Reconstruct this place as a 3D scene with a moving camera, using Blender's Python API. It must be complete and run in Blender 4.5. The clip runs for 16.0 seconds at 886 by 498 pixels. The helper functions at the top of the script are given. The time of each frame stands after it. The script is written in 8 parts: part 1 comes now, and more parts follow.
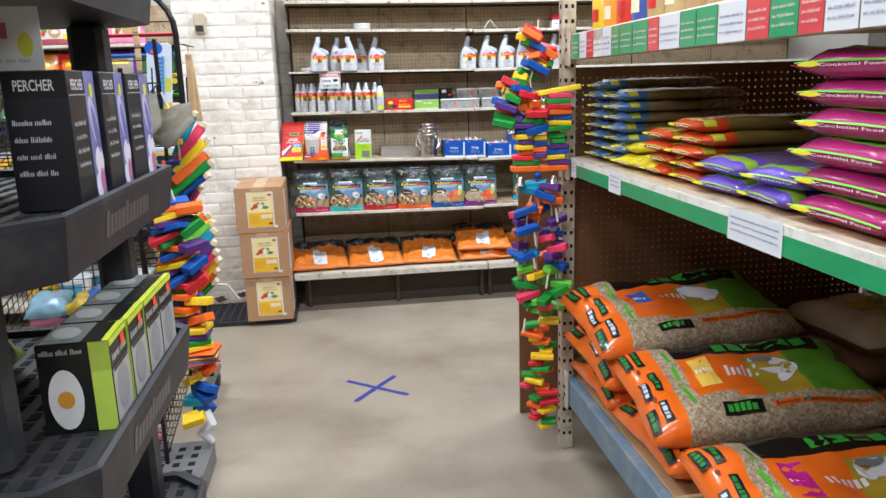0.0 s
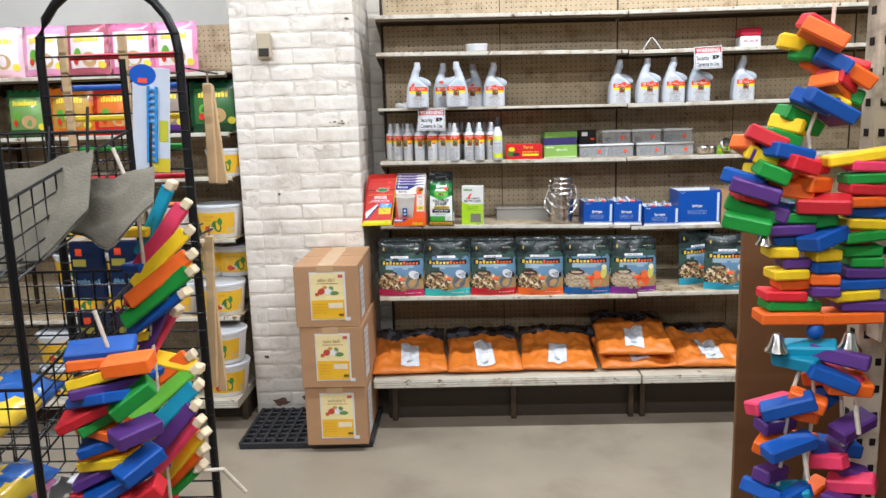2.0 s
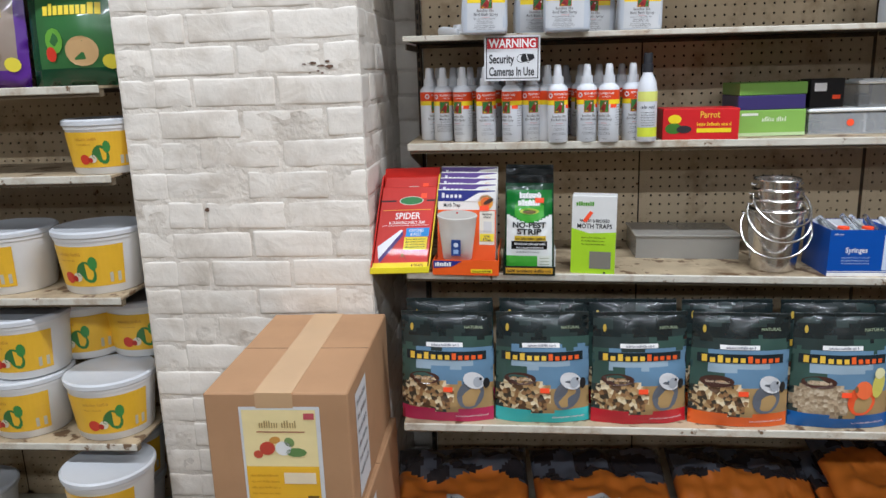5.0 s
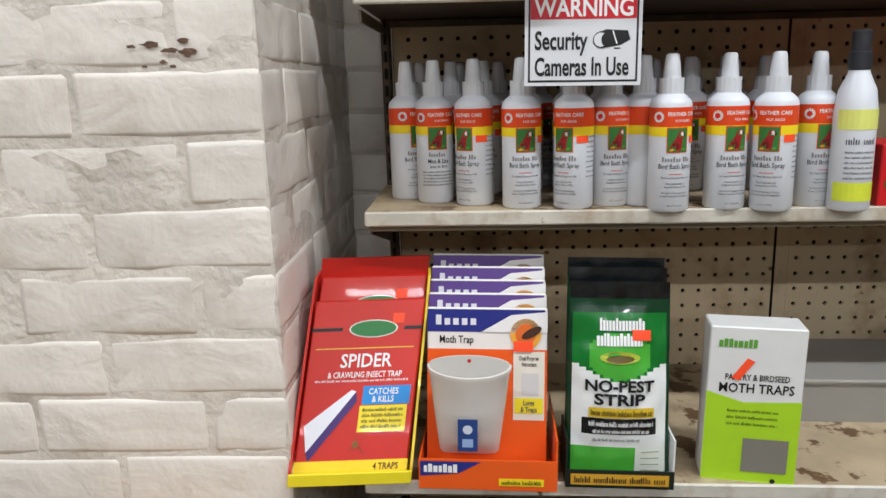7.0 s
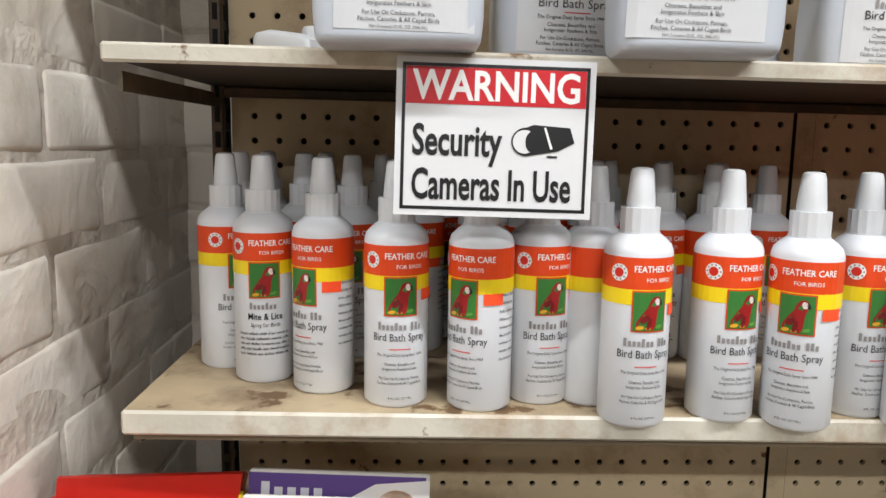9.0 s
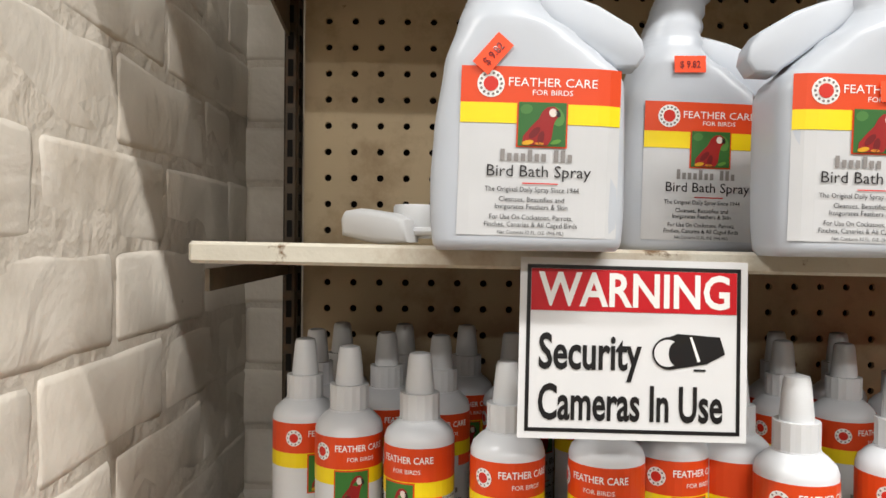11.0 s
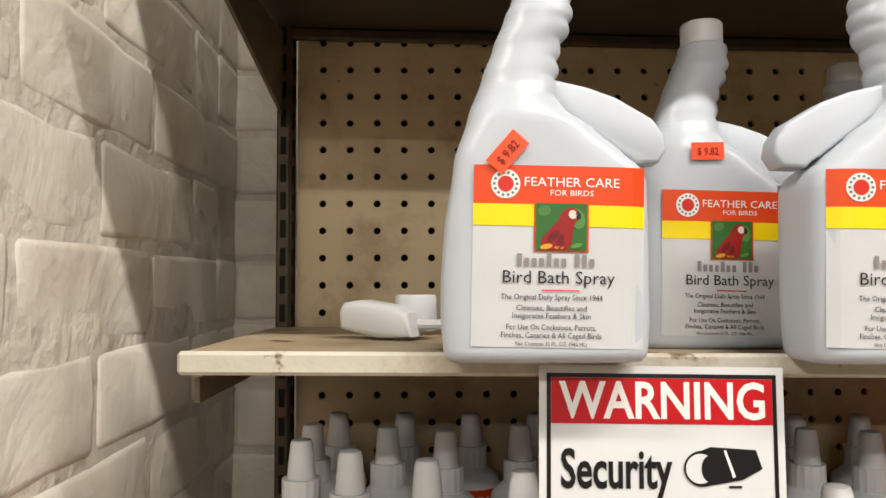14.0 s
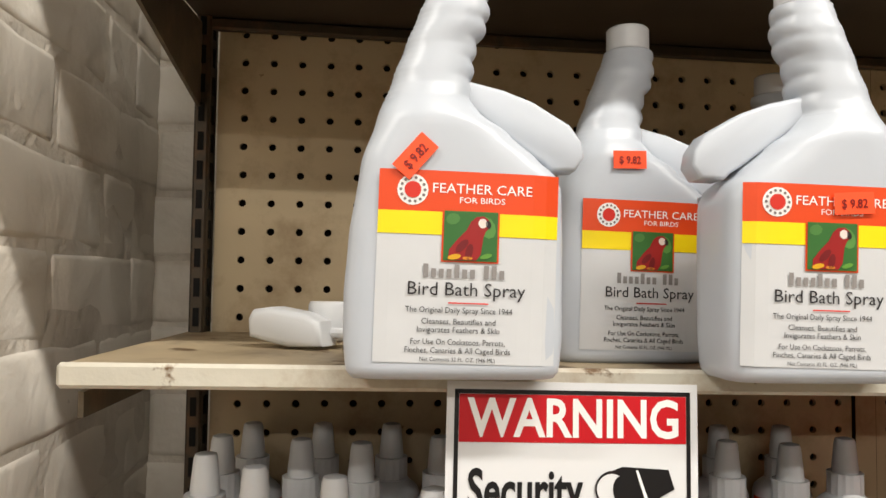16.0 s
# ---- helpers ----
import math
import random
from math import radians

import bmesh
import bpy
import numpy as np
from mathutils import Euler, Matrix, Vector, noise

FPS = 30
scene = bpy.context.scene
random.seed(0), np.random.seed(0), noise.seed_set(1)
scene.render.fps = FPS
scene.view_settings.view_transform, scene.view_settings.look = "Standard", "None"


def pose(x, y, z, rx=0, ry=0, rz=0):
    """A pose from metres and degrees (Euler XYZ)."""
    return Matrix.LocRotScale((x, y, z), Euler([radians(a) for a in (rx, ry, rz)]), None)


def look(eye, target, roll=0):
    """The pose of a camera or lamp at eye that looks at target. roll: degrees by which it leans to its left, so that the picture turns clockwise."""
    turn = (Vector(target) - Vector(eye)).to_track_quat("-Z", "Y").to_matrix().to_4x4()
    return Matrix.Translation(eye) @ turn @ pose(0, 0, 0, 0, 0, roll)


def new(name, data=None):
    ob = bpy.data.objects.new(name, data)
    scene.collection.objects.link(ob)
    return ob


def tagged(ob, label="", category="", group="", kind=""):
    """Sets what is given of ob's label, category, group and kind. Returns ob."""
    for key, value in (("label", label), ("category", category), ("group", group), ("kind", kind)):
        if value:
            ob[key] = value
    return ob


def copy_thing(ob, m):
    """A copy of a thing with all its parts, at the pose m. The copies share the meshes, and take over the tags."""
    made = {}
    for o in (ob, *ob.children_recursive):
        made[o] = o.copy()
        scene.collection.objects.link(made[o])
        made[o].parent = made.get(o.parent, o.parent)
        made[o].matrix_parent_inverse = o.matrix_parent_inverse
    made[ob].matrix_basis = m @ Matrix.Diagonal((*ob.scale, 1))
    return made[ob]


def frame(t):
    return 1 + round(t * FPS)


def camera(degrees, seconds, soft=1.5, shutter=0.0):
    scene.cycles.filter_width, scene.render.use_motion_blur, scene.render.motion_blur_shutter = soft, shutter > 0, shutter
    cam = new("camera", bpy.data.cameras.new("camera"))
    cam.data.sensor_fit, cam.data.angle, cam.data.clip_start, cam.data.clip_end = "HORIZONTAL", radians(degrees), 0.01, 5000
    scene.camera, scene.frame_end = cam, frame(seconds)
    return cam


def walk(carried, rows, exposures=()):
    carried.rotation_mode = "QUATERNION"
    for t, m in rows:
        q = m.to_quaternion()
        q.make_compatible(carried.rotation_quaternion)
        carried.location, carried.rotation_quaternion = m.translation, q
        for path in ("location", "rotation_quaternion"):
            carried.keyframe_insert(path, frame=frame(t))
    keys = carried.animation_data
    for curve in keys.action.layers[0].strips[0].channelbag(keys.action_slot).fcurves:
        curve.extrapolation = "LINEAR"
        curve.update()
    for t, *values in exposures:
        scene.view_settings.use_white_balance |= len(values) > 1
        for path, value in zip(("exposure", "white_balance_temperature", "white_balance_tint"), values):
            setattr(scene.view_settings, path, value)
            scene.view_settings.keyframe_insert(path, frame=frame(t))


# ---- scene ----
cam = camera(61.4, 16.0)
PATH = [
    (0, (0.295, -5.32, 1.426), (0.548, -3.385, 0.988), -1.8),
    (0.5, (0.365, -4.992, 1.428), (0.508, -3.05, 0.972), -0.9),
    (1, (0.347, -4.623, 1.42), (0.365, -2.682, 0.939), -1.0),
    (1.5, (0.346, -4.289, 1.438), (0.36, -2.339, 0.992), -2.2),
    (2, (0.394, -3.983, 1.462), (0.335, -2.014, 1.116), -1.7),
    (2.5, (0.367, -3.666, 1.453), (0.32, -1.694, 1.125), -3.0),
    (3, (0.392, -3.368, 1.436), (0.329, -1.399, 1.093), -3.1),
    (3.5, (0.409, -3.062, 1.427), (0.262, -1.105, 1.04), -2.3),
    (4, (0.382, -2.74, 1.432), (0.133, -0.8, 1.014), -2.7),
    (4.2, (0.359, -2.618, 1.428), (0.103, -0.682, 0.997), -2.4),
    (6.3, (0.109, -1.465, 1.424), (0.061, 0.479, 0.955), -1.6),
    (6.5, (0.121, -1.387, 1.418), (0.058, 0.557, 0.953), -1.4),
    (7, (0.116, -1.18, 1.414), (0.039, 0.769, 0.973), -1.7),
    (7.5, (0.099, -1.041, 1.397), (0.025, 0.907, 0.948), -1.8),
    (8, (0.165, -0.942, 1.411), (0.039, 1.001, 0.953), -1.3),
    (8.5, (0.207, -0.864, 1.421), (0.131, 1.095, 1.027), 0.0),
    (9, (0.196, -0.797, 1.454), (0.267, 1.18, 1.165), 0.9),
    (9.5, (0.17, -0.767, 1.489), (0.241, 1.222, 1.296), 1.1),
    (10, (0.145, -0.745, 1.508), (0.194, 1.249, 1.362), 1.0),
    (10.2, (0.146, -0.742, 1.509), (0.158, 1.255, 1.388), 0.9),
    (12.3, (0.111, -0.71, 1.539), (0.136, 1.288, 1.621), 0.0),
    (12.5, (0.112, -0.711, 1.541), (0.14, 1.286, 1.631), -0.1),
    (13, (0.114, -0.709, 1.543), (0.153, 1.288, 1.646), -0.4),
    (13.5, (0.12, -0.701, 1.548), (0.174, 1.296, 1.647), -0.3),
    (14, (0.121, -0.697, 1.551), (0.169, 1.3, 1.65), -0.2),
    (14.5, (0.118, -0.691, 1.553), (0.148, 1.306, 1.666), 0.3),
    (15, (0.116, -0.69, 1.558), (0.132, 1.305, 1.693), 0.4),
    (15.5, (0.129, -0.685, 1.562), (0.176, 1.31, 1.702), 0.7),
    (16, (0.144, -0.677, 1.557), (0.326, 1.312, 1.654), 0.7),
]
EXPOSURES = [(0.0, 0.52, 5700, 10), (2.5, 0.3, 5800, 10), (4.2, 0.05, 5600, 10), (6.5, -0.1, 5900, 10), (7.5, -0.1, 5950, 10), (8.2, 0.08, 6000, 10), (9.0, 0.32, 6200, 10), (10.2, 0.3, 6400, 10), (13.0, 0.36, 6900, 10), (16.0, 0.36, 6900, 10)]
walk(cam, [(t, look(e, g, r)) for t, e, g, r in PATH], EXPOSURES)

# ---- light ----
world = bpy.data.worlds.new("world")
scene.world = world
world.use_nodes = True
world.node_tree.nodes["Background"].inputs[0].default_value = (1.0, 0.95, 0.88, 1)
world.node_tree.nodes["Background"].inputs[1].default_value = 0.05
scene.view_settings.exposure = 0.0
CEIL = 3.35
TUBES = [(-1.5, -1.35), (0.95, -1.35), (2.3, -1.35), (-1.5, -3.9), (0.25, -3.9), (2.0, -3.9), (-1.5, -6.6), (0.25, -6.6), (2.0, -6.6)]
TUBE_WATTS = 36.0

# ---- materials ----


def srgb(r, g, b):
    return tuple(((c / 255 + 0.055) / 1.055) ** 2.4 if c > 10 else c / 255 / 12.92 for c in (r, g, b))


MATS = {}


def mat(name, rgb=(200, 200, 200), rough=0.5, metal=0.0, var=0.06, scale=9.0, bump=0.0, bscale=90.0, stain=None, stain_amt=0.0, stain_scale=5.0, rnd=0.0, coat=0.0, trans=0.0, ior=1.45, sss=0.0, whole=False, lumps=0.004, chip=None, swell=None):
    if name in MATS:
        return MATS[name]
    m = bpy.data.materials.new(name)
    m.use_nodes = True
    nt = m.node_tree
    n, l = nt.nodes, nt.links
    p = n["Principled BSDF"]
    base = srgb(*rgb)
    p.inputs["Roughness"].default_value = rough
    p.inputs["Metallic"].default_value = metal
    p.inputs["Coat Weight"].default_value = coat
    p.inputs["Transmission Weight"].default_value = trans
    p.inputs["IOR"].default_value = ior
    p.inputs["Subsurface Weight"].default_value = sss
    p.inputs["Base Color"].default_value = (*base, 1)
    if sss:
        p.inputs["Subsurface Radius"].default_value = (0.02, 0.02, 0.02)
        p.inputs["Subsurface Scale"].default_value = 0.4
    MATS[name] = m
    if var <= 0 and bump <= 0 and not stain:
        return m
    tc = n.new("ShaderNodeNewGeometry" if whole else "ShaderNodeTexCoord")
    where = tc.outputs["Position"] if whole else tc.outputs["Object"]
    nz = n.new("ShaderNodeTexNoise")
    nz.inputs["Scale"].default_value = scale
    nz.inputs["Detail"].default_value = 6
    l.new(where, nz.inputs["Vector"])
    mr = n.new("ShaderNodeMapRange")
    mr.inputs["From Min"].default_value, mr.inputs["From Max"].default_value = 0.3, 0.7
    mr.inputs["To Min"].default_value, mr.inputs["To Max"].default_value = 1 - var, 1 + var
    l.new(nz.outputs["Fac"], mr.inputs["Value"])
    hsv = n.new("ShaderNodeHueSaturation")
    hsv.inputs["Color"].default_value = (*base, 1)
    l.new(mr.outputs["Result"], hsv.inputs["Value"])
    out = hsv.outputs["Color"]
    if rnd:
        oi = n.new("ShaderNodeObjectInfo")
        rr = n.new("ShaderNodeMapRange")
        rr.inputs["To Min"].default_value, rr.inputs["To Max"].default_value = 1 - rnd, 1 + rnd
        l.new(oi.outputs["Random"], rr.inputs["Value"])
        mu = n.new("ShaderNodeMath")
        mu.operation = "MULTIPLY"
        l.new(mr.outputs["Result"], mu.inputs[0])
        l.new(rr.outputs["Result"], mu.inputs[1])
        l.new(mu.outputs[0], hsv.inputs["Value"])
    if stain:
        sn = n.new("ShaderNodeTexNoise")
        sn.inputs["Scale"].default_value = stain_scale
        sn.inputs["Detail"].default_value = 8
        sn.inputs["Roughness"].default_value = 0.65
        l.new(where, sn.inputs["Vector"])
        sr = n.new("ShaderNodeMapRange")
        sr.inputs["From Min"].default_value, sr.inputs["From Max"].default_value = 0.5, 0.72
        sr.inputs["To Max"].default_value = stain_amt
        l.new(sn.outputs["Fac"], sr.inputs["Value"])
        mx = n.new("ShaderNodeMix")
        mx.data_type = "RGBA"
        mx.inputs[7].default_value = (*srgb(*stain), 1)
        l.new(sr.outputs["Result"], mx.inputs[0])
        l.new(out, mx.inputs[6])
        out = mx.outputs[2]
    if chip:
        colour, least, size = chip
        cn = n.new("ShaderNodeTexNoise")
        cn.inputs["Scale"].default_value = size
        cn.inputs["Detail"].default_value = 9
        cn.inputs["Roughness"].default_value = 0.6
        l.new(where, cn.inputs["Vector"])
        ck = n.new("ShaderNodeMapRange")
        ck.inputs["From Min"].default_value, ck.inputs["From Max"].default_value = least, least + 0.035
        l.new(cn.outputs["Fac"], ck.inputs["Value"])
        cx = n.new("ShaderNodeMix")
        cx.data_type = "RGBA"
        cx.inputs[7].default_value = (*srgb(*colour), 1)
        l.new(ck.outputs["Result"], cx.inputs[0])
        l.new(out, cx.inputs[6])
        out = cx.outputs[2]
    l.new(out, p.inputs["Base Color"])
    if bump > 0:
        bn = n.new("ShaderNodeTexNoise")
        bn.inputs["Scale"].default_value = bscale
        bn.inputs["Detail"].default_value = 5
        l.new(where, bn.inputs["Vector"])
        bp = n.new("ShaderNodeBump")
        bp.inputs["Strength"].default_value = bump
        bp.inputs["Distance"].default_value = lumps
        l.new(bn.outputs["Fac"], bp.inputs["Height"])
        l.new(bp.outputs["Normal"], p.inputs["Normal"])
        if swell:
            wn = n.new("ShaderNodeTexNoise")
            wn.inputs["Scale"].default_value = swell[0]
            wn.inputs["Detail"].default_value = 4
            wn.inputs["Distortion"].default_value = 0.6
            l.new(where, wn.inputs["Vector"])
            wb = n.new("ShaderNodeBump")
            wb.inputs["Strength"].default_value = 0.8
            wb.inputs["Distance"].default_value = swell[1]
            l.new(wn.outputs["Fac"], wb.inputs["Height"])
            l.new(wb.outputs["Normal"], bp.inputs["Normal"])
    return m


def speckle(name, cols, size=0.006, rough=0.35):
    """Loose seed: small cells of several colours."""
    if name in MATS:
        return MATS[name]
    m = bpy.data.materials.new(name)
    m.use_nodes = True
    n, l = m.node_tree.nodes, m.node_tree.links
    p = n["Principled BSDF"]
    p.inputs["Roughness"].default_value = rough
    tc = n.new("ShaderNodeTexCoord")
    vo = n.new("ShaderNodeTexVoronoi")
    vo.inputs["Scale"].default_value = 1 / size
    l.new(tc.outputs["Object"], vo.inputs["Vector"])
    sp = n.new("ShaderNodeSeparateColor")
    l.new(vo.outputs["Color"], sp.inputs[0])
    cr = n.new("ShaderNodeValToRGB")
    cr.color_ramp.interpolation = "CONSTANT"
    for i, c in enumerate(cols):
        e = cr.color_ramp.elements[0] if i == 0 else cr.color_ramp.elements.new(i / len(cols))
        e.color = (*srgb(*c), 1)
    l.new(sp.outputs[0], cr.inputs[0])
    l.new(cr.outputs[0], p.inputs["Base Color"])
    bp = n.new("ShaderNodeBump")
    bp.inputs["Strength"].default_value = 0.5
    bp.inputs["Distance"].default_value = 0.003
    l.new(vo.outputs["Distance"], bp.inputs["Height"])
    l.new(bp.outputs["Normal"], p.inputs["Normal"])
    MATS[name] = m
    return m


def ink(r, g, b, rough=0.4):
    return mat("ink_%d_%d_%d" % (r, g, b), (r, g, b), rough, var=0.03, scale=30, coat=0.15)


def film(r, g, b, bump=0.35, bscale=22):
    """Glossy printed plastic film with creases."""
    return mat("film_%d_%d_%d" % (r, g, b), (r, g, b), 0.25, var=0.08, scale=14, bump=bump, bscale=bscale, coat=0.4)


PAINT_BRICK = mat("white_painted_brick", (230, 223, 211), 0.5, var=0.09, scale=5, bump=0.22, bscale=130, stain=(166, 148, 124), stain_amt=0.5, stain_scale=6, rnd=0.02, whole=True, lumps=0.003, swell=(13, 0.0075))
MORTAR = mat("painted_mortar", (218, 210, 197), 0.55, var=0.1, scale=9, bump=0.5, bscale=80, stain=(140, 122, 100), stain_amt=0.6, stain_scale=7, whole=True, lumps=0.005, swell=(40, 0.004))
BARE_BRICK = mat("bare_brick_chip", (104, 80, 64), 0.85, var=0.3, scale=60, bump=0.5, bscale=150)
WALL = mat("white_wall_paint", (222, 219, 210), 0.7, var=0.04, scale=3, bump=0.1, stain=(170, 160, 145), stain_amt=0.3, stain_scale=2)
# mid grey chosen to weaken the light bounced off the unseen ceiling
CEILING = mat("low_bounce_ceiling", (128, 126, 122), 0.8, var=0.03, scale=2)
CONCRETE = mat("worn_concrete", (154, 143, 125), 0.4, var=0.12, scale=2.2, bump=0.07, bscale=120, stain=(116, 103, 86), stain_amt=0.65, stain_scale=1.6, chip=((98, 88, 76), 0.71, 9))
# for the unseen closing walls: kept dark so that less light bounces back
DARKWALL = mat("low_bounce_wall", (120, 114, 106), 0.8, var=0.08, scale=2)
PEG = mat("cream_pegboard", (198, 179, 146), 0.6, var=0.07, scale=5, bump=0.05, bscale=160, stain=(126, 94, 58), stain_amt=0.7, stain_scale=11, chip=((110, 76, 42), 0.655, 26))
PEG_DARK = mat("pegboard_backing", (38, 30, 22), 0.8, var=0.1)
HARD_BROWN = mat("brown_hardboard", (118, 82, 52), 0.5, var=0.10, scale=4, bump=0.04, bscale=180, stain=(84, 56, 34), stain_amt=0.5, stain_scale=3)
SHELF_TOP = mat("stained_shelf_top", (180, 162, 132), 0.5, var=0.16, scale=14, bump=0.08, bscale=70, stain=(92, 70, 48), stain_amt=0.85, stain_scale=8, chip=((104, 80, 54), 0.56, 15))
DECK_TOP = mat("cream_base_deck", (200, 192, 172), 0.5, var=0.08, scale=9, bump=0.06, bscale=60, stain=(150, 128, 98), stain_amt=0.6, stain_scale=5, chip=((122, 96, 66), 0.67, 13))
BRACKET = mat("worn_bracket_steel", (104, 94, 78), 0.45, 0.2, var=0.15, scale=22, bump=0.1, stain=(160, 138, 108), stain_amt=0.6, stain_scale=18)
SHELF_EDGE = mat("chipped_cream_edge", (204, 199, 184), 0.45, var=0.08, scale=20, bump=0.3, bscale=60, stain=(150, 118, 80), stain_amt=0.8, stain_scale=16, chip=((110, 84, 56), 0.62, 22))
# shade below the boards is put into this dark brown
UNDER_SHADE = mat("shaded_shelf_underside", (66, 55, 44), 0.65, var=0.12, scale=9, stain=(44, 36, 28), stain_amt=0.5, stain_scale=6)
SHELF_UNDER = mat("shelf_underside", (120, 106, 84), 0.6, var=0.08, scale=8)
STEEL_DARK = mat("dark_brown_steel", (74, 64, 52), 0.45, 0.4, var=0.15, scale=25, bump=0.1, stain=(130, 92, 60), stain_amt=0.5, stain_scale=30)
POST_CREAM = mat("cream_perforated_steel", (196, 186, 164), 0.4, 0.0, var=0.08, scale=15, bump=0.08, stain=(92, 74, 56), stain_amt=0.8, stain_scale=14)
HOLE = mat("hole_black", (14, 12, 10), 0.9, var=0)
BLACK_PLASTIC = mat("black_moulded_plastic", (42, 43, 47), 0.48, var=0.1, scale=18, bump=0.12, bscale=240, stain=(96, 92, 88), stain_amt=0.3, stain_scale=9)
BLACK_WIRE = mat("black_coated_wire", (22, 22, 23), 0.35, 0.2, var=0.1, scale=40)
CHROME = mat("polished_steel", (214, 211, 206), 0.24, 1.0, var=0.03, scale=12)
BELL = mat("nickel_bell", (205, 200, 192), 0.18, 1.0, var=0.04, scale=30)
WHITE_PLASTIC = mat("white_hdpe", (221, 224, 228), 0.32, var=0.015, scale=12, bump=0.02, bscale=60, sss=0.12)
BIG_PLASTIC = mat("white_hdpe_bottle", (188, 194, 202), 0.34, var=0.02, scale=12, bump=0.03, bscale=60, sss=0.1)
WHITE_CAP = mat("white_cap_plastic", (212, 214, 216), 0.35, var=0.02, scale=20, sss=0.08)
CLEAR = mat("clear_plastic", (244, 246, 246), 0.05, var=0, trans=0.97, ior=1.2)
TUB = mat("white_tub_plastic", (232, 231, 228), 0.4, var=0.03, scale=10, sss=0.08)
CARTON = mat("kraft_cardboard", (178, 138, 100), 0.75, var=0.06, scale=5, bump=0.08, bscale=40, stain=(150, 112, 78), stain_amt=0.4, stain_scale=4)
TAPE_BROWN = mat("carton_tape", (196, 162, 122), 0.25, var=0.04)
PAPER = mat("white_paper", (216, 217, 218), 0.6, var=0.02, scale=10)
ROPE = mat("cotton_rope", (214, 204, 186), 0.9, var=0.12, scale=80, bump=0.5, bscale=300)
RAWWOOD = mat("raw_pine", (205, 174, 130), 0.6, var=0.12, scale=14, bump=0.1, bscale=60)
PLY = mat("plywood_deck", (188, 158, 114), 0.6, var=0.12, scale=7, bump=0.1, stain=(128, 98, 66), stain_amt=0.5, stain_scale=5)
CLOTH = mat("grey_fleece", (120, 114, 100), 0.95, var=0.12, scale=30, bump=0.6, bscale=180)
TAPE_BLUE = mat("blue_tape", (52, 62, 142), 0.5, var=0.12, scale=30)
SEEDS = speckle("mixed_seed", [(86, 62, 40), (196, 172, 128), (140, 104, 66), (222, 206, 170), (60, 52, 40), (170, 138, 92)], 0.009)
MILLET = speckle("pale_seed_in_bag", [(176, 158, 130), (156, 136, 108), (190, 174, 148), (140, 120, 94), (170, 150, 122)], 0.007)
BLACK_INK, WHITE_INK = ink(18, 18, 20), ink(240, 240, 238)
ORANGE_RED, YELLOW = ink(222, 72, 24), ink(244, 216, 22)
FLUO = mat("fluorescent_price_sticker", (255, 84, 40), 0.5, var=0.02)
TOY = [mat("toy_wood_" + n_, c, 0.55, var=0.10, scale=26, bump=0.12, bscale=70, rnd=0.12) for n_, c in (
    ("red", (200, 34, 44)), ("orange", (236, 104, 22)), ("yellow", (240, 200, 20)), ("green", (36, 140, 50)), ("blue", (18, 78, 160)),
    ("purple", (84, 46, 118)), ("lime", (110, 190, 60)), ("pink", (226, 60, 96)), ("teal", (30, 140, 170)), ("pale", (222, 204, 168)))]

# ---- mesh helpers ----
TEXTS = {}


def glyphs(s, bold=0.0):
    """Flat outline of a line of text, 1 high, from the built-in font."""
    key = (s, bold)
    if key not in TEXTS:
        cu = bpy.data.curves.new("t", "FONT")
        cu.body, cu.size, cu.resolution_u, cu.offset = s, 1.0, 3 if bold > 0.015 else 2, bold
        ob = bpy.data.objects.new("t", cu)
        me = bpy.data.meshes.new_from_object(ob)
        vs = [(v.co.x, v.co.y) for v in me.vertices]
        fs = [tuple(p.vertices) for p in me.polygons]
        x0 = min(v[0] for v in vs)
        w = max(v[0] for v in vs) - x0
        TEXTS[key] = ([((x - x0) / 0.72, y / 0.72) for x, y in vs], fs, w / 0.72)
        bpy.data.objects.remove(ob)
        bpy.data.curves.remove(cu)
        bpy.data.meshes.remove(me)
    return TEXTS[key]


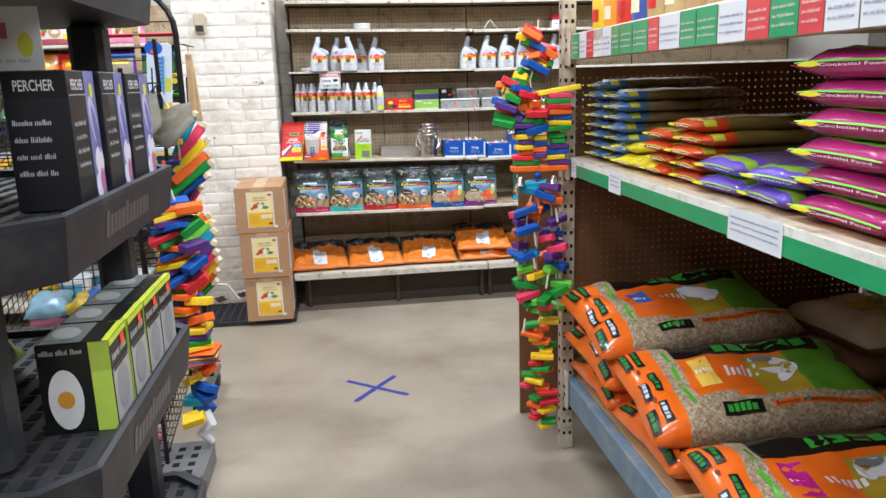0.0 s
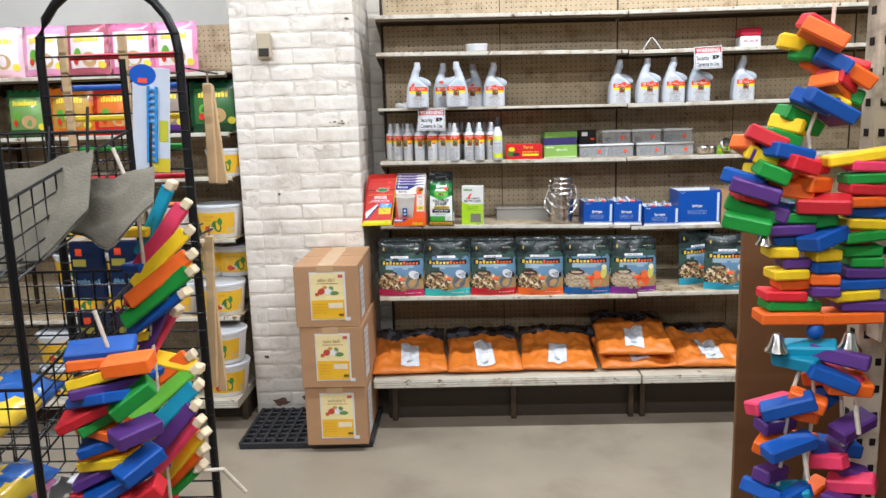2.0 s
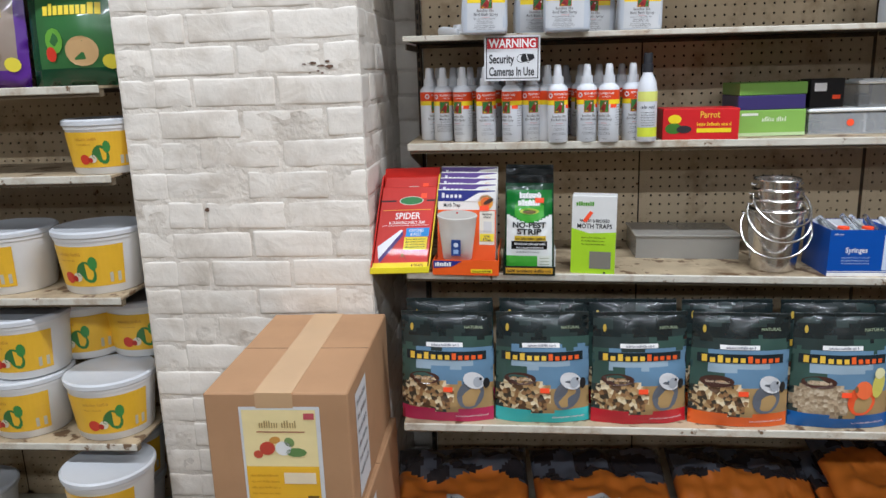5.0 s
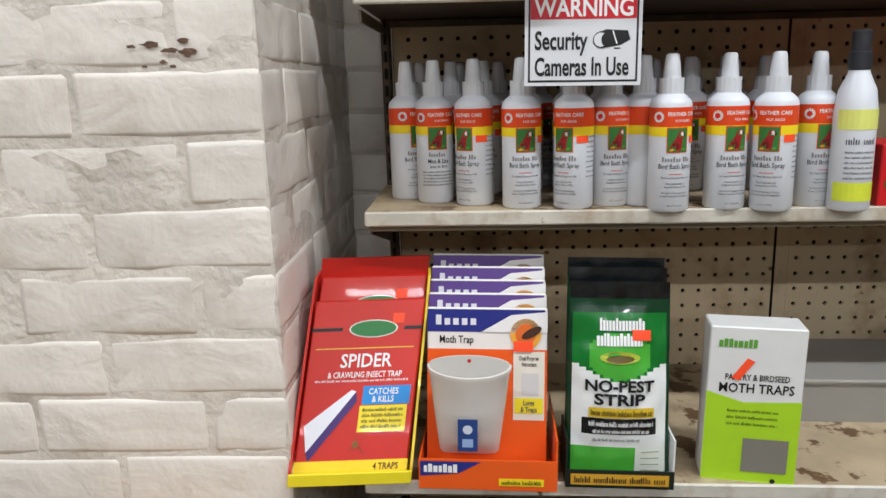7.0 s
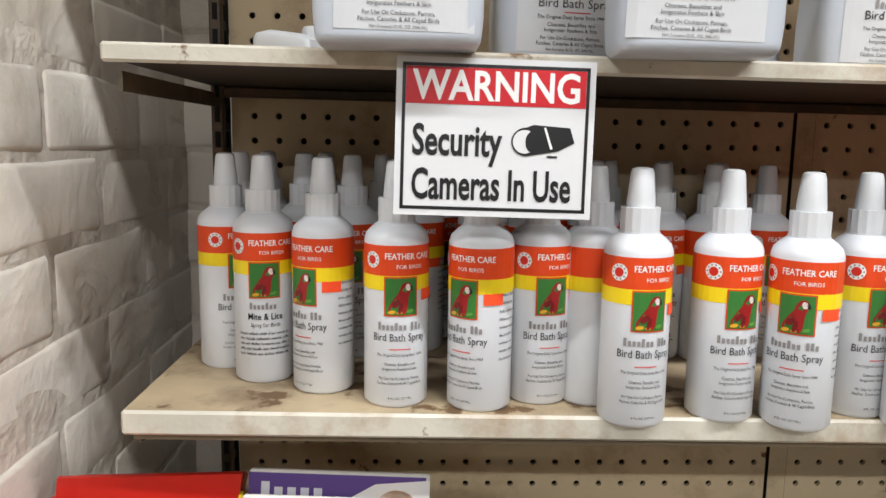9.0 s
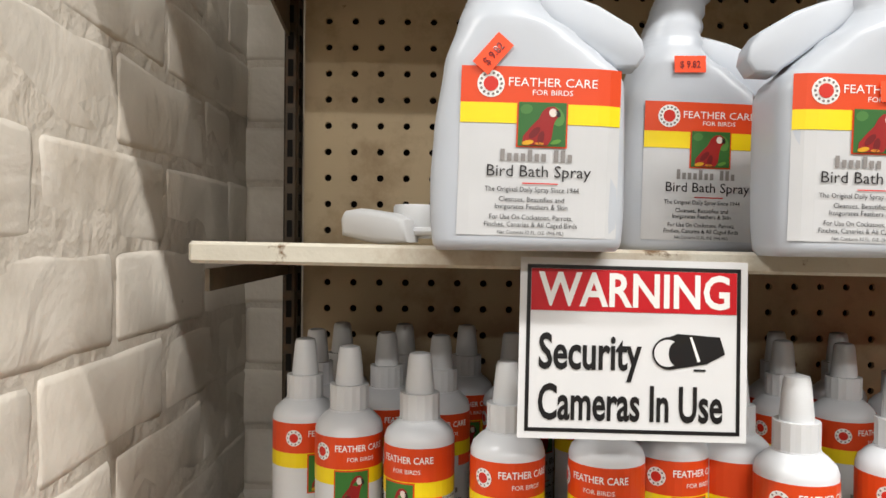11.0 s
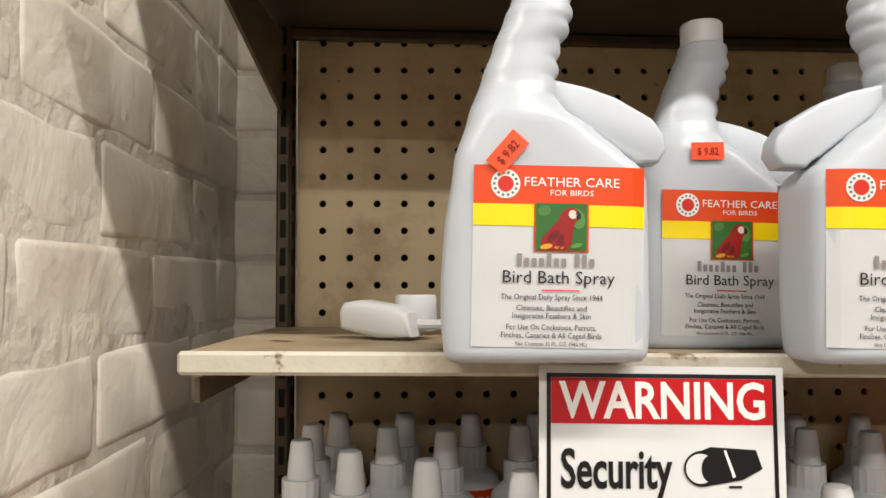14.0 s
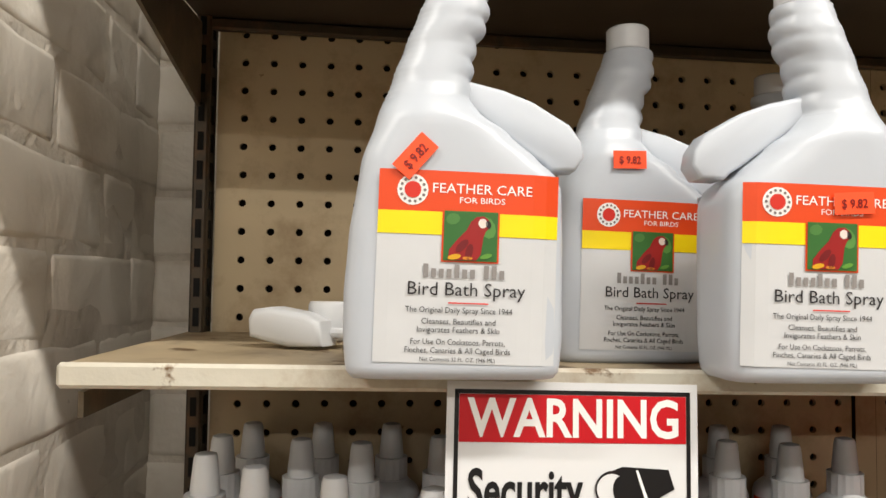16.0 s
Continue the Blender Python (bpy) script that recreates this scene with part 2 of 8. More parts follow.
class Shape:
    def __init__(self):
        self.v, self.f, self.mi, self.mats, self.m = [], [], [], [], None

    def add(self, vs, fs, material):
        if material not in self.mats:
            self.mats.append(material)
        k, o = self.mats.index(material), len(self.v)
        if self.m is not None:
            vs = [tuple(self.m @ Vector(v)) for v in vs]
        self.v += [tuple(v) for v in vs]
        self.f += [tuple(i + o for i in f) for f in fs]
        self.mi += [k] * len(fs)
        return self

    def quad(self, a, b, c, d, material):
        return self.add([a, b, c, d], [(0, 1, 2, 3)], material)

    def box(self, x0, y0, z0, x1, y1, z1, material, bev=0.0):
        """A box; with bev its edges are chamfered."""
        b = min(bev, (x1 - x0) * 0.45, (y1 - y0) * 0.45, (z1 - z0) * 0.45)
        if b <= 0:
            vs = [(x, y, z) for x in (x0, x1) for y in (y0, y1) for z in (z0, z1)]
            fs = [(0, 1, 3, 2), (4, 6, 7, 5), (0, 4, 5, 1), (2, 3, 7, 6), (0, 2, 6, 4), (1, 5, 7, 3)]
            return self.add(vs, fs, material)
        vs, idx = [], {}
        for i, x in enumerate((x0, x1)):
            for j, y in enumerate((y0, y1)):
                for k, z in enumerate((z0, z1)):
                    sx, sy, sz = b * (1 - 2 * i), b * (1 - 2 * j), b * (1 - 2 * k)
                    for a, c in enumerate(((x, y + sy, z + sz), (x + sx, y, z + sz), (x + sx, y + sy, z))):
                        idx[i, j, k, a] = len(vs)
                        vs.append(c)
        g = lambda i, j, k, a: idx[i, j, k, a]
        fs = []
        for i in (0, 1):
            f = [g(i, 0, 0, 0), g(i, 0, 1, 0), g(i, 1, 1, 0), g(i, 1, 0, 0)]
            fs.append(f if i == 0 else f[::-1])
            f = [g(0, i, 0, 1), g(1, i, 0, 1), g(1, i, 1, 1), g(0, i, 1, 1)]
            fs.append(f if i == 0 else f[::-1])
            f = [g(0, 0, i, 2), g(0, 1, i, 2), g(1, 1, i, 2), g(1, 0, i, 2)]
            fs.append(f if i == 0 else f[::-1])
        for i in (0, 1):
            for j in (0, 1):
                s = (i + j) % 2
                f = [g(i, j, 0, 0), g(i, j, 0, 1), g(i, j, 1, 1), g(i, j, 1, 0)]
                fs.append(f if s == 0 else f[::-1])
                f = [g(i, 0, j, 0), g(i, 1, j, 0), g(i, 1, j, 2), g(i, 0, j, 2)]
                fs.append(f if s == 1 else f[::-1])
                f = [g(0, i, j, 1), g(1, i, j, 1), g(1, i, j, 2), g(0, i, j, 2)]
                fs.append(f if s == 0 else f[::-1])
                for k in (0, 1):
                    f = [g(i, j, k, 0), g(i, j, k, 2), g(i, j, k, 1)]
                    fs.append(f if (i + j + k) % 2 == 0 else f[::-1])
        return self.add(vs, [tuple(f) for f in fs], material)

    def lathe(self, prof, n, material, c=(0, 0, 0), squash=1.0):
        vs = [(c[0] + r * math.cos(2 * math.pi * i / n), c[1] + squash * r * math.sin(2 * math.pi * i / n), c[2] + z) for r, z in prof for i in range(n)]
        fs = [(a * n + i, a * n + (i + 1) % n, (a + 1) * n + (i + 1) % n, (a + 1) * n + i) for a in range(len(prof) - 1) for i in range(n)]
        fs += [tuple(range(n))[::-1], tuple((len(prof) - 1) * n + i for i in range(n))]
        return self.add(vs, fs, material)

    def tube(self, pts, r, material, n=6, closed=False):
        pts = [Vector(p) for p in pts]
        vs, fs = [], []
        k = len(pts)
        for a, p in enumerate(pts):
            t = (pts[(a + 1) % k] - pts[a - 1]) if closed else (pts[min(a + 1, k - 1)] - pts[max(a - 1, 0)])
            t = t.normalized() if t.length > 1e-9 else Vector((0, 0, 1))
            u = t.cross(Vector((0, 0, 1)) if abs(t.z) < 0.9 else Vector((1, 0, 0))).normalized()
            w = t.cross(u)
            rr = r[a] if isinstance(r, (list, tuple)) else r
            vs += [tuple(p + rr * (math.cos(2 * math.pi * i / n) * u + math.sin(2 * math.pi * i / n) * w)) for i in range(n)]
        for a in range(k if closed else k - 1):
            b = (a + 1) % k
            fs += [(a * n + i, a * n + (i + 1) % n, b * n + (i + 1) % n, b * n + i) for i in range(n)]
        if not closed:
            fs += [tuple(range(n))[::-1], tuple((k - 1) * n + i for i in range(n))]
        return self.add(vs, fs, material)

    def slab(self, poly, y0, y1, material, bev=0.0):
        """An outline in x and z, drawn out along y, with a softened rim."""
        k = len(poly)
        turn = math.copysign(1.0, sum(poly[i - 1][0] * poly[i][1] - poly[i][0] * poly[i - 1][1] for i in range(k)))

        def inset(b):
            out = []
            for i, (x, z) in enumerate(poly):
                (xa, za), (xb, zb) = poly[i - 1], poly[(i + 1) % k]
                d = Vector((x - xa, z - za)).normalized() + Vector((xb - x, zb - z)).normalized()
                d = d.normalized() if d.length > 1e-6 else Vector((1, 0))
                out.append((x - d.y * turn * b, z + d.x * turn * b))
            return out
        rings = [(y0, inset(bev)), (y0 + bev * 0.3, inset(bev * 0.3)), (y0 + bev, poly), (y1 - bev, poly), (y1 - bev * 0.3, inset(bev * 0.3)), (y1, inset(bev))] if bev else [(y0, poly), (y1, poly)]
        vs = [(x, y, z) for y, ring in rings for x, z in ring]
        fs = [(a * k + i, (a + 1) * k + i, (a + 1) * k + (i + 1) % k, a * k + (i + 1) % k) for a in range(len(rings) - 1) for i in range(k)]
        fs += [tuple(range(k)), tuple((len(rings) - 1) * k + i for i in range(k))[::-1]]
        return self.add(vs, fs, material)

    def text(self, s, h, at, fn, material, align=0.5, squeeze=1.0, bold=0.014, wide=0.0):
        """Words with capitals h high; at: where the line stands in the label's own plane; fn lays that plane into space."""
        vs, fs, w = glyphs(s, 0.0 if h < 0.0045 else bold)
        squeeze = wide / (w * h) if wide else squeeze
        o = at[0] - align * w * h * squeeze
        return self.add([fn(o + x * h * squeeze, at[1] + y * h) for x, y in vs], fs, material)

    def patch(self, u0, v0, u1, v1, fn, material, nu=1, nv=1):
        """A printed area in the label's plane."""
        vs = [fn(u0 + (u1 - u0) * i / nu, v0 + (v1 - v0) * j / nv) for j in range(nv + 1) for i in range(nu + 1)]
        fs = [(j * (nu + 1) + i, j * (nu + 1) + i + 1, (j + 1) * (nu + 1) + i + 1, (j + 1) * (nu + 1) + i) for j in range(nv) for i in range(nu)]
        return self.add(vs, fs, material)

    def disc(self, u, v, ru, rv, fn, material, n=14, turn=0.0):
        c, s = math.cos(turn), math.sin(turn)
        vs = [fn(u + ru * math.cos(a) * c - rv * math.sin(a) * s, v + ru * math.cos(a) * s + rv * math.sin(a) * c) for a in (2 * math.pi * i / n for i in range(n))]
        return self.add(vs, [tuple(range(n))], material)

    def bars(self, u0, u1, v, h, fn, material, seed=1, word=5):
        """Unreadable print: rows of narrow upright bars, in words; bold where the word is long."""
        r = random.Random(seed)
        x, left, bold = u0, r.randint(3, 8), word >= 12
        while x < u1 - 0.2 * h:
            w = h * (r.uniform(0.34, 0.5) if bold else r.uniform(0.13, 0.2))
            hh = h * (r.choice((0.8, 0.8, 1.0)) if bold else r.choice((0.68, 0.68, 0.72, 1.0)))
            self.patch(x, v, min(x + w, u1), v + hh, fn, material)
            x += w + h * (0.12 if bold else r.uniform(0.1, 0.2))
            left -= 0 if bold else 0.55
            if left <= 0:
                x += h * 0.4
                left = r.randint(3, 8)
        return self

    def words(self, u0, u1, v, h, fn, material, lengths, squeeze=1.0):
        """Words as plain solid bars, one to a letter, the first of each word a capital."""
        total = sum(lengths) + 0.8 * (len(lengths) - 1)
        step = (u1 - u0) / total
        x = u0
        for n_ in lengths:
            for i in range(n_):
                hh = h if i == 0 or (i * 7 + n_) % 5 == 0 else h * 0.66
                self.patch(x + 0.18 * step, v, x + 0.82 * step, v + hh, fn, material)
                x += step
            x += 0.8 * step
        return self

    def out(self, name, parent=None, label="", smooth=0.0, at=None):
        me = bpy.data.meshes.new(name)
        me.from_pydata(self.v, [], self.f)
        for m in self.mats:
            me.materials.append(m)
        me.polygons.foreach_set("material_index", self.mi)
        if smooth:
            me.polygons.foreach_set("use_smooth", [True] * len(self.f))
            me.set_sharp_from_angle(angle=radians(smooth))
        me.update()
        ob = new(name, me)
        if parent:
            ob.parent = parent
        if at is not None:
            ob.matrix_basis = at
        if label:
            ob["label"] = label
        return ob


def thing(name, label, category, group="", at=None):
    ob = new(name)
    ob.empty_display_size = 0.05
    if at is not None:
        ob.matrix_basis = at
    return tagged(ob, label, category, group)


def setting(ob, label="", category=""):
    return tagged(ob, label, category, kind="structure")


def flat(o, r, u):
    """Lays a label's plane at o with its right along r and its up along u."""
    o, r, u = Vector(o), Vector(r), Vector(u)
    return lambda x, y: tuple(o + r * x + u * y)


FRONT = ((1, 0, 0), (0, 0, 1))
PITCH = 0.0254


def peg_panel(s, x0, x1, z0, z1, y, material, xo=0.0, zo=0.0):
    """A panel facing -y, pierced in a one-inch grid."""
    r, t = 0.0035, 0.005
    mx, mz = (xo - x0 - PITCH / 2) % PITCH, (zo - z0 - PITCH / 2) % PITCH
    ncol, nrow = int((x1 - x0 - mx) / PITCH), int((z1 - z0 - mz) / PITCH)
    rx, rz = x1 - x0 - mx - ncol * PITCH, z1 - z0 - mz - nrow * PITCH
    ring = [(r * math.cos(a), r * math.sin(a)) for a in (math.pi / 8 + math.pi / 4 * k for k in range(8))]
    h = PITCH / 2
    cell = [(h, 0, h), (-h, 0, h), (-h, 0, -h), (h, 0, -h)] + [(a, 0, b) for a, b in ring] + [(a, t, b) for a, b in ring]
    cell = np.array(cell)
    quads = [(0, 4, 5), (1, 6, 7), (2, 8, 9), (3, 10, 11), (0, 5, 6, 1), (1, 7, 8, 2), (2, 9, 10, 3), (3, 11, 4, 0)]
    quads += [(4 + k, 12 + k, 12 + (k + 1) % 8, 4 + (k + 1) % 8) for k in range(8)]
    vs, fs = [], []
    for i in range(ncol):
        for j in range(nrow):
            o = len(vs)
            c = cell + np.array((x0 + mx + (i + 0.5) * PITCH, y, z0 + mz + (j + 0.5) * PITCH))
            vs += [tuple(v) for v in c]
            fs += [tuple(o + k for k in q) for q in quads]
    s.add(vs, fs, material)
    for a, b, c, d in ((x0, x0 + mx, z0, z1), (x1 - rx, x1, z0, z1), (x0, x1, z0, z0 + mz), (x0, x1, z1 - rz, z1)):
        if b - a > 1e-4 and d - c > 1e-4:
            s.quad((a, y + 0.0005, c), (b, y + 0.0005, c), (b, y + 0.0005, d), (a, y + 0.0005, d), material)
    return s


def pillow(w, d, h, seed=0, nx=14, ny=18, sag=0.0, crease=0.006, blunt=3.2):
    """A filled bag that lies flat: S(u, v, side) for u, v in -1..1 and side 1 (top) or -1 (below)."""
    off = Vector((seed * 3.7, seed * 1.3, 0))

    def S(u, v, side, lift=0.0):
        e = max(0.0, (1 - abs(u) ** blunt)) ** 0.5 * max(0.0, (1 - abs(v) ** 4)) ** 0.5
        pinch = 1 - 0.05 * (1 - abs(v)) * abs(u)
        k = noise.noise(Vector((u * 2.2, v * 2.2, side)) + off) * crease * 2 + noise.noise(Vector((u * 6, v * 6, side)) + off) * crease
        z = h / 2 + side * h / 2 * e + (k * e if side > 0 else 0) + side * lift
        return (u * w / 2 * pinch, v * d / 2, z - sag * v * v)
    return S


def pillow_shape(S, pick, nx=14, ny=18):
    """The bag's skin; pick(u, v, side) chooses the print."""
    s = Shape()
    for side in (1, -1):
        for j in range(ny):
            for i in range(nx):
                us = [-1 + 2 * (i + a) / nx for a in (0, 1)]
                vs = [-1 + 2 * (j + a) / ny for a in (0, 1)]
                q = [S(us[0], vs[0], side), S(us[1], vs[0], side), S(us[1], vs[1], side), S(us[0], vs[1], side)]
                s.add(q if side > 0 else q[::-1], [(0, 1, 2, 3)], pick((us[0] + us[1]) / 2, (vs[0] + vs[1]) / 2, side))
    return s


def weld(ob, dist=0.0004):
    bm = bmesh.new()
    bm.from_mesh(ob.data)
    bmesh.ops.remove_doubles(bm, verts=bm.verts, dist=dist)
    for f in bm.faces:
        f.smooth = True
    bm.to_mesh(ob.data)
    bm.free()
    return ob

# ---- the room ----
RX0, RX1, RY0, RY1 = -3.6, 4.4, -8.6, 0.19
setting(Shape().box(RX0, RY0, -0.12, RX1, RY1 + 0.3, 0, CONCRETE).out("floor"), "worn grey concrete shop floor with scuffs", "floor")
setting(Shape().box(RX0, RY0, CEIL, RX1, RY1 + 0.3, CEIL + 0.1, CEILING).out("ceiling"), "unseen shop ceiling, greyed to cut bounced light", "ceiling")
setting(Shape().box(RX0, RY1, 0, RX1, RY1 + 0.2, CEIL, WALL).out("wall_north"), "white painted wall behind the shelving", "wall")
# west, east and south walls are out of view, added to close the room
setting(Shape().box(RX0 - 0.2, RY0, 0, RX0, RY1 + 0.2, CEIL, DARKWALL).out("wall_west"), "unseen closing wall, darkened to cut bounced light", "wall")
setting(Shape().box(RX1, RY0, 0, RX1 + 0.2, RY1 + 0.2, CEIL, DARKWALL).out("wall_east"), "unseen closing wall, darkened to cut bounced light", "wall")
setting(Shape().box(RX0, RY0 - 0.2, 0, RX1, RY0, CEIL, DARKWALL).out("wall_south"), "unseen closing wall, darkened to cut bounced light", "wall")

# ceiling tubes, out of view above the aisle
TUBE_GLOW = bpy.data.materials.new("tube_glow")
TUBE_GLOW.use_nodes = True
TUBE_GLOW.node_tree.nodes["Principled BSDF"].inputs["Emission Color"].default_value = (1.0, 0.92, 0.8, 1)
TUBE_GLOW.node_tree.nodes["Principled BSDF"].inputs["Emission Strength"].default_value = 4.0


def tube_light():
    t = thing("ceiling_light", "white twin-tube fluorescent batten fixed to the ceiling", "ceiling light", "ceiling tubes")
    s = Shape().box(-0.62, -0.06, -0.05, 0.62, 0.06, 0, mat("lamp_steel", (230, 230, 226), 0.4), 0.01)
    s.out("housing", t)
    for y in (-0.035, 0.035):
        Shape().tube([(-0.6, y, -0.07), (0.6, y, -0.07)], 0.013, TUBE_GLOW, 10).out("tube", t)
    for x in (-0.61, 0.61):
        Shape().box(x - 0.008, -0.055, -0.085, x + 0.008, 0.055, -0.05, mat("lamp_steel", (230, 230, 226), 0.4), 0.003).out("tube_holder", t)
    return t


first = tube_light()
for i, (x, y) in enumerate(TUBES):
    at = pose(x, y, CEIL - 0.001)
    if i == 0:
        first.matrix_basis = at
    else:
        copy_thing(first, at)
    la = bpy.data.lights.new("tube_lamp", "AREA")
    la.shape, la.size, la.size_y, la.energy, la.color = "RECTANGLE", 1.2, 0.09, TUBE_WATTS, (1.0, 0.985, 0.96)
    new("tube_lamp", la).matrix_basis = pose(x, y, CEIL - 0.1)

# ---- brick pillar ----
PXL, PXR, PYF, PYB = -0.685, -0.1, -0.39, RY1
PEG_Z = 1.7805
COURSE, Z_JOINT = 0.0735, 1.2885
pillar = setting(Shape().box(PXL + 0.0008, PYF + 0.0008, 0, PXR - 0.0008, PYB, CEIL, MORTAR).out("pillar"), "white-painted brick pillar with chipped and stained paint", "pillar")


def brick_shape(w, d, h, seed):
    """A brick under thick old paint, its rim wandering and its faces uneven."""
    half, rad = (w / 2, d / 2, h / 2), 0.0042
    bm = bmesh.new()
    bmesh.ops.create_cube(bm, size=2)
    bmesh.ops.subdivide_edges(bm, edges=bm.edges[:], cuts=5, use_grid_fill=True)
    off = Vector((seed * 1.7, seed * 0.9, seed * 2.3))
    for v in bm.verts:
        q = []
        for c, hf in zip(v.co, half):
            a = abs(c)
            q.append(math.copysign(hf if a > 0.9 else hf - rad * 1.5 if a > 0.5 else hf * 0.42 if a > 0.1 else 0.0, c))
        core = Vector([max(-hf + rad, min(hf - rad, c)) for c, hf in zip(q, half)])
        dv = Vector(q) - core
        if dv.length > rad:
            dv = dv.normalized() * rad
        n_ = dv.normalized() if dv.length > 0 else Vector((0, 0, 0))
        rim = 0.0017 * noise.noise(Vector(q) * 23 + off) + 0.0009 * noise.noise(Vector(q) * 60 + off)
        v.co = core + dv + n_ * (rim + 0.0008 * noise.noise(Vector(q) * 12 - off))
    for f in bm.faces:
        f.smooth = True
    me = bpy.data.meshes.new("brick")
    bm.to_mesh(me)
    bm.free()
    me.materials.append(PAINT_BRICK)
    return me


BRICK_H = COURSE - 0.0052
SIZES = {"long": (0.2, 0.095), "short": (0.088, 0.2), "lie": (0.2, 0.04), "head": (0.092, 0.04), "side": (0.04, 0.2), "sidehead": (0.04, 0.092)}
BRICKS = {k: [brick_shape(w, d, BRICK_H, 7 * i + len(k)) for i in range(6)] for k, (w, d) in SIZES.items()}
BR = random.Random(5)


def lay(kind, x, y, z, wall=None):
    ob = new("brick", BR.choice(BRICKS[kind]))
    ob.parent = wall or pillar
    ob.matrix_basis = pose(x + BR.uniform(-0.0007, 0.0007), y + BR.uniform(-0.0007, 0.0007), z + BR.uniform(-0.0014, 0.0014), 0, BR.uniform(-0.8, 0.8), 0)


def brick_face(k):
    z = Z_JOINT + (k + 0.5) * COURSE
    even = k % 2 == 0
    w, d = (SIZES["short"] if even else SIZES["long"])
    lay("short" if even else "long", PXR - w / 2, PYF + d / 2, z)
    x = PXR - w - 0.0045
    while x > PXL + 0.03:
        room = x - PXL
        kind = "lie" if room > 0.19 else "head"
        bw = SIZES[kind][0]
        lay(kind, max(x - bw / 2, PXL + bw / 2), PYF + 0.02, z)
        x -= bw + 0.0045
    y = PYF + d + 0.0045
    while y < PYB - 0.03:
        kind = "side" if PYB - y > 0.19 else "sidehead"
        bd = SIZES[kind][1]
        lay(kind, PXR - 0.02, min(y + bd / 2, PYB - bd / 2), z)
        y += bd + 0.0045


# wall strip between the pillar and the shelving
strip = setting(Shape().box(PXR, RY1 - 0.012, 0.0, 0.25, RY1 - 0.002, 2.5, MORTAR).out("wall_return"), "white painted brick wall behind the shelf end", "wall")

# bare spots where the paint has come off, along one bed joint and by the floor
CH = random.Random(3)
for cx, cz, rx_, rz_ in ((-0.212, 1.459, 0.012, 0.0035), (-0.232, 1.457, 0.006, 0.002), (-0.192, 1.452, 0.009, 0.003), (-0.176, 1.462, 0.007, 0.003), (-0.174, 1.45, 0.01, 0.0045), (-0.2, 1.441, 0.005, 0.002), (-0.22, 1.437, 0.004, 0.0015), (-0.19, 1.436, 0.004, 0.002), (-0.3, 0.1, 0.05, 0.018), (-0.42, 0.08, 0.04, 0.02), (-0.56, 0.06, 0.05, 0.025), (-0.62, 0.3, 0.012, 0.01), (-0.5, 1.12, 0.008, 0.006), (-0.13, 1.93, 0.012, 0.006)):
    n_ = 14
    vs = []
    for i in range(n_):
        a_ = 2 * math.pi * i / n_
        q_ = CH.uniform(0.55, 1.15)
        vs.append((cx + rx_ * q_ * math.cos(a_), PYF - 0.0022, cz + rz_ * q_ * math.sin(a_)))
    Shape().add(vs, [tuple(range(n_))], BARE_BRICK).out("paint_chip", pillar, "bare patch of chipped paint")

# alarm box on the pillar
alarm = thing("wall_box", "small beige wall box with a dark window on the pillar", "wall box")
Shape().box(-0.032, -0.03, -0.06, 0.032, 0, 0.06, mat("beige_box", (186, 172, 146), 0.5), 0.006).out("body", alarm)
Shape().box(-0.024, -0.033, -0.05, 0.024, -0.029, -0.012, mat("dark_window", (52, 48, 44), 0.3), 0.002).out("window", alarm)
alarm.matrix_basis = pose(-0.521, PYF - 0.001, 1.818)

# ---- shelving against the wall ----
SHELVES = [("s0", 1.954, 0.27), ("s1", 1.779, 0.285), ("s2", 1.514, 0.28), ("s3", 1.256, 0.275), ("s4", 0.955, 0.385), ("s5", 0.632, 0.545)]
# the first bay has sunk towards its far end; the second shelf's arms have bent so that its front hangs low
LEAN = {"s0": 0.012, "s1": 0.018, "s2": 0.010, "s3": 0.011, "s4": 0.024, "s5": 0.012}
RISE = {"s1": 0.022}
THIN = {"s2": (0.0078, 0.03)}
BASE_Z, BASE_D = 0.258, 0.65


def rest(shelf, x):
    """Height of a shelf of the first bay at x."""
    return dict((n_, z) for n_, z, d in SHELVES)[shelf] - LEAN[shelf] * x


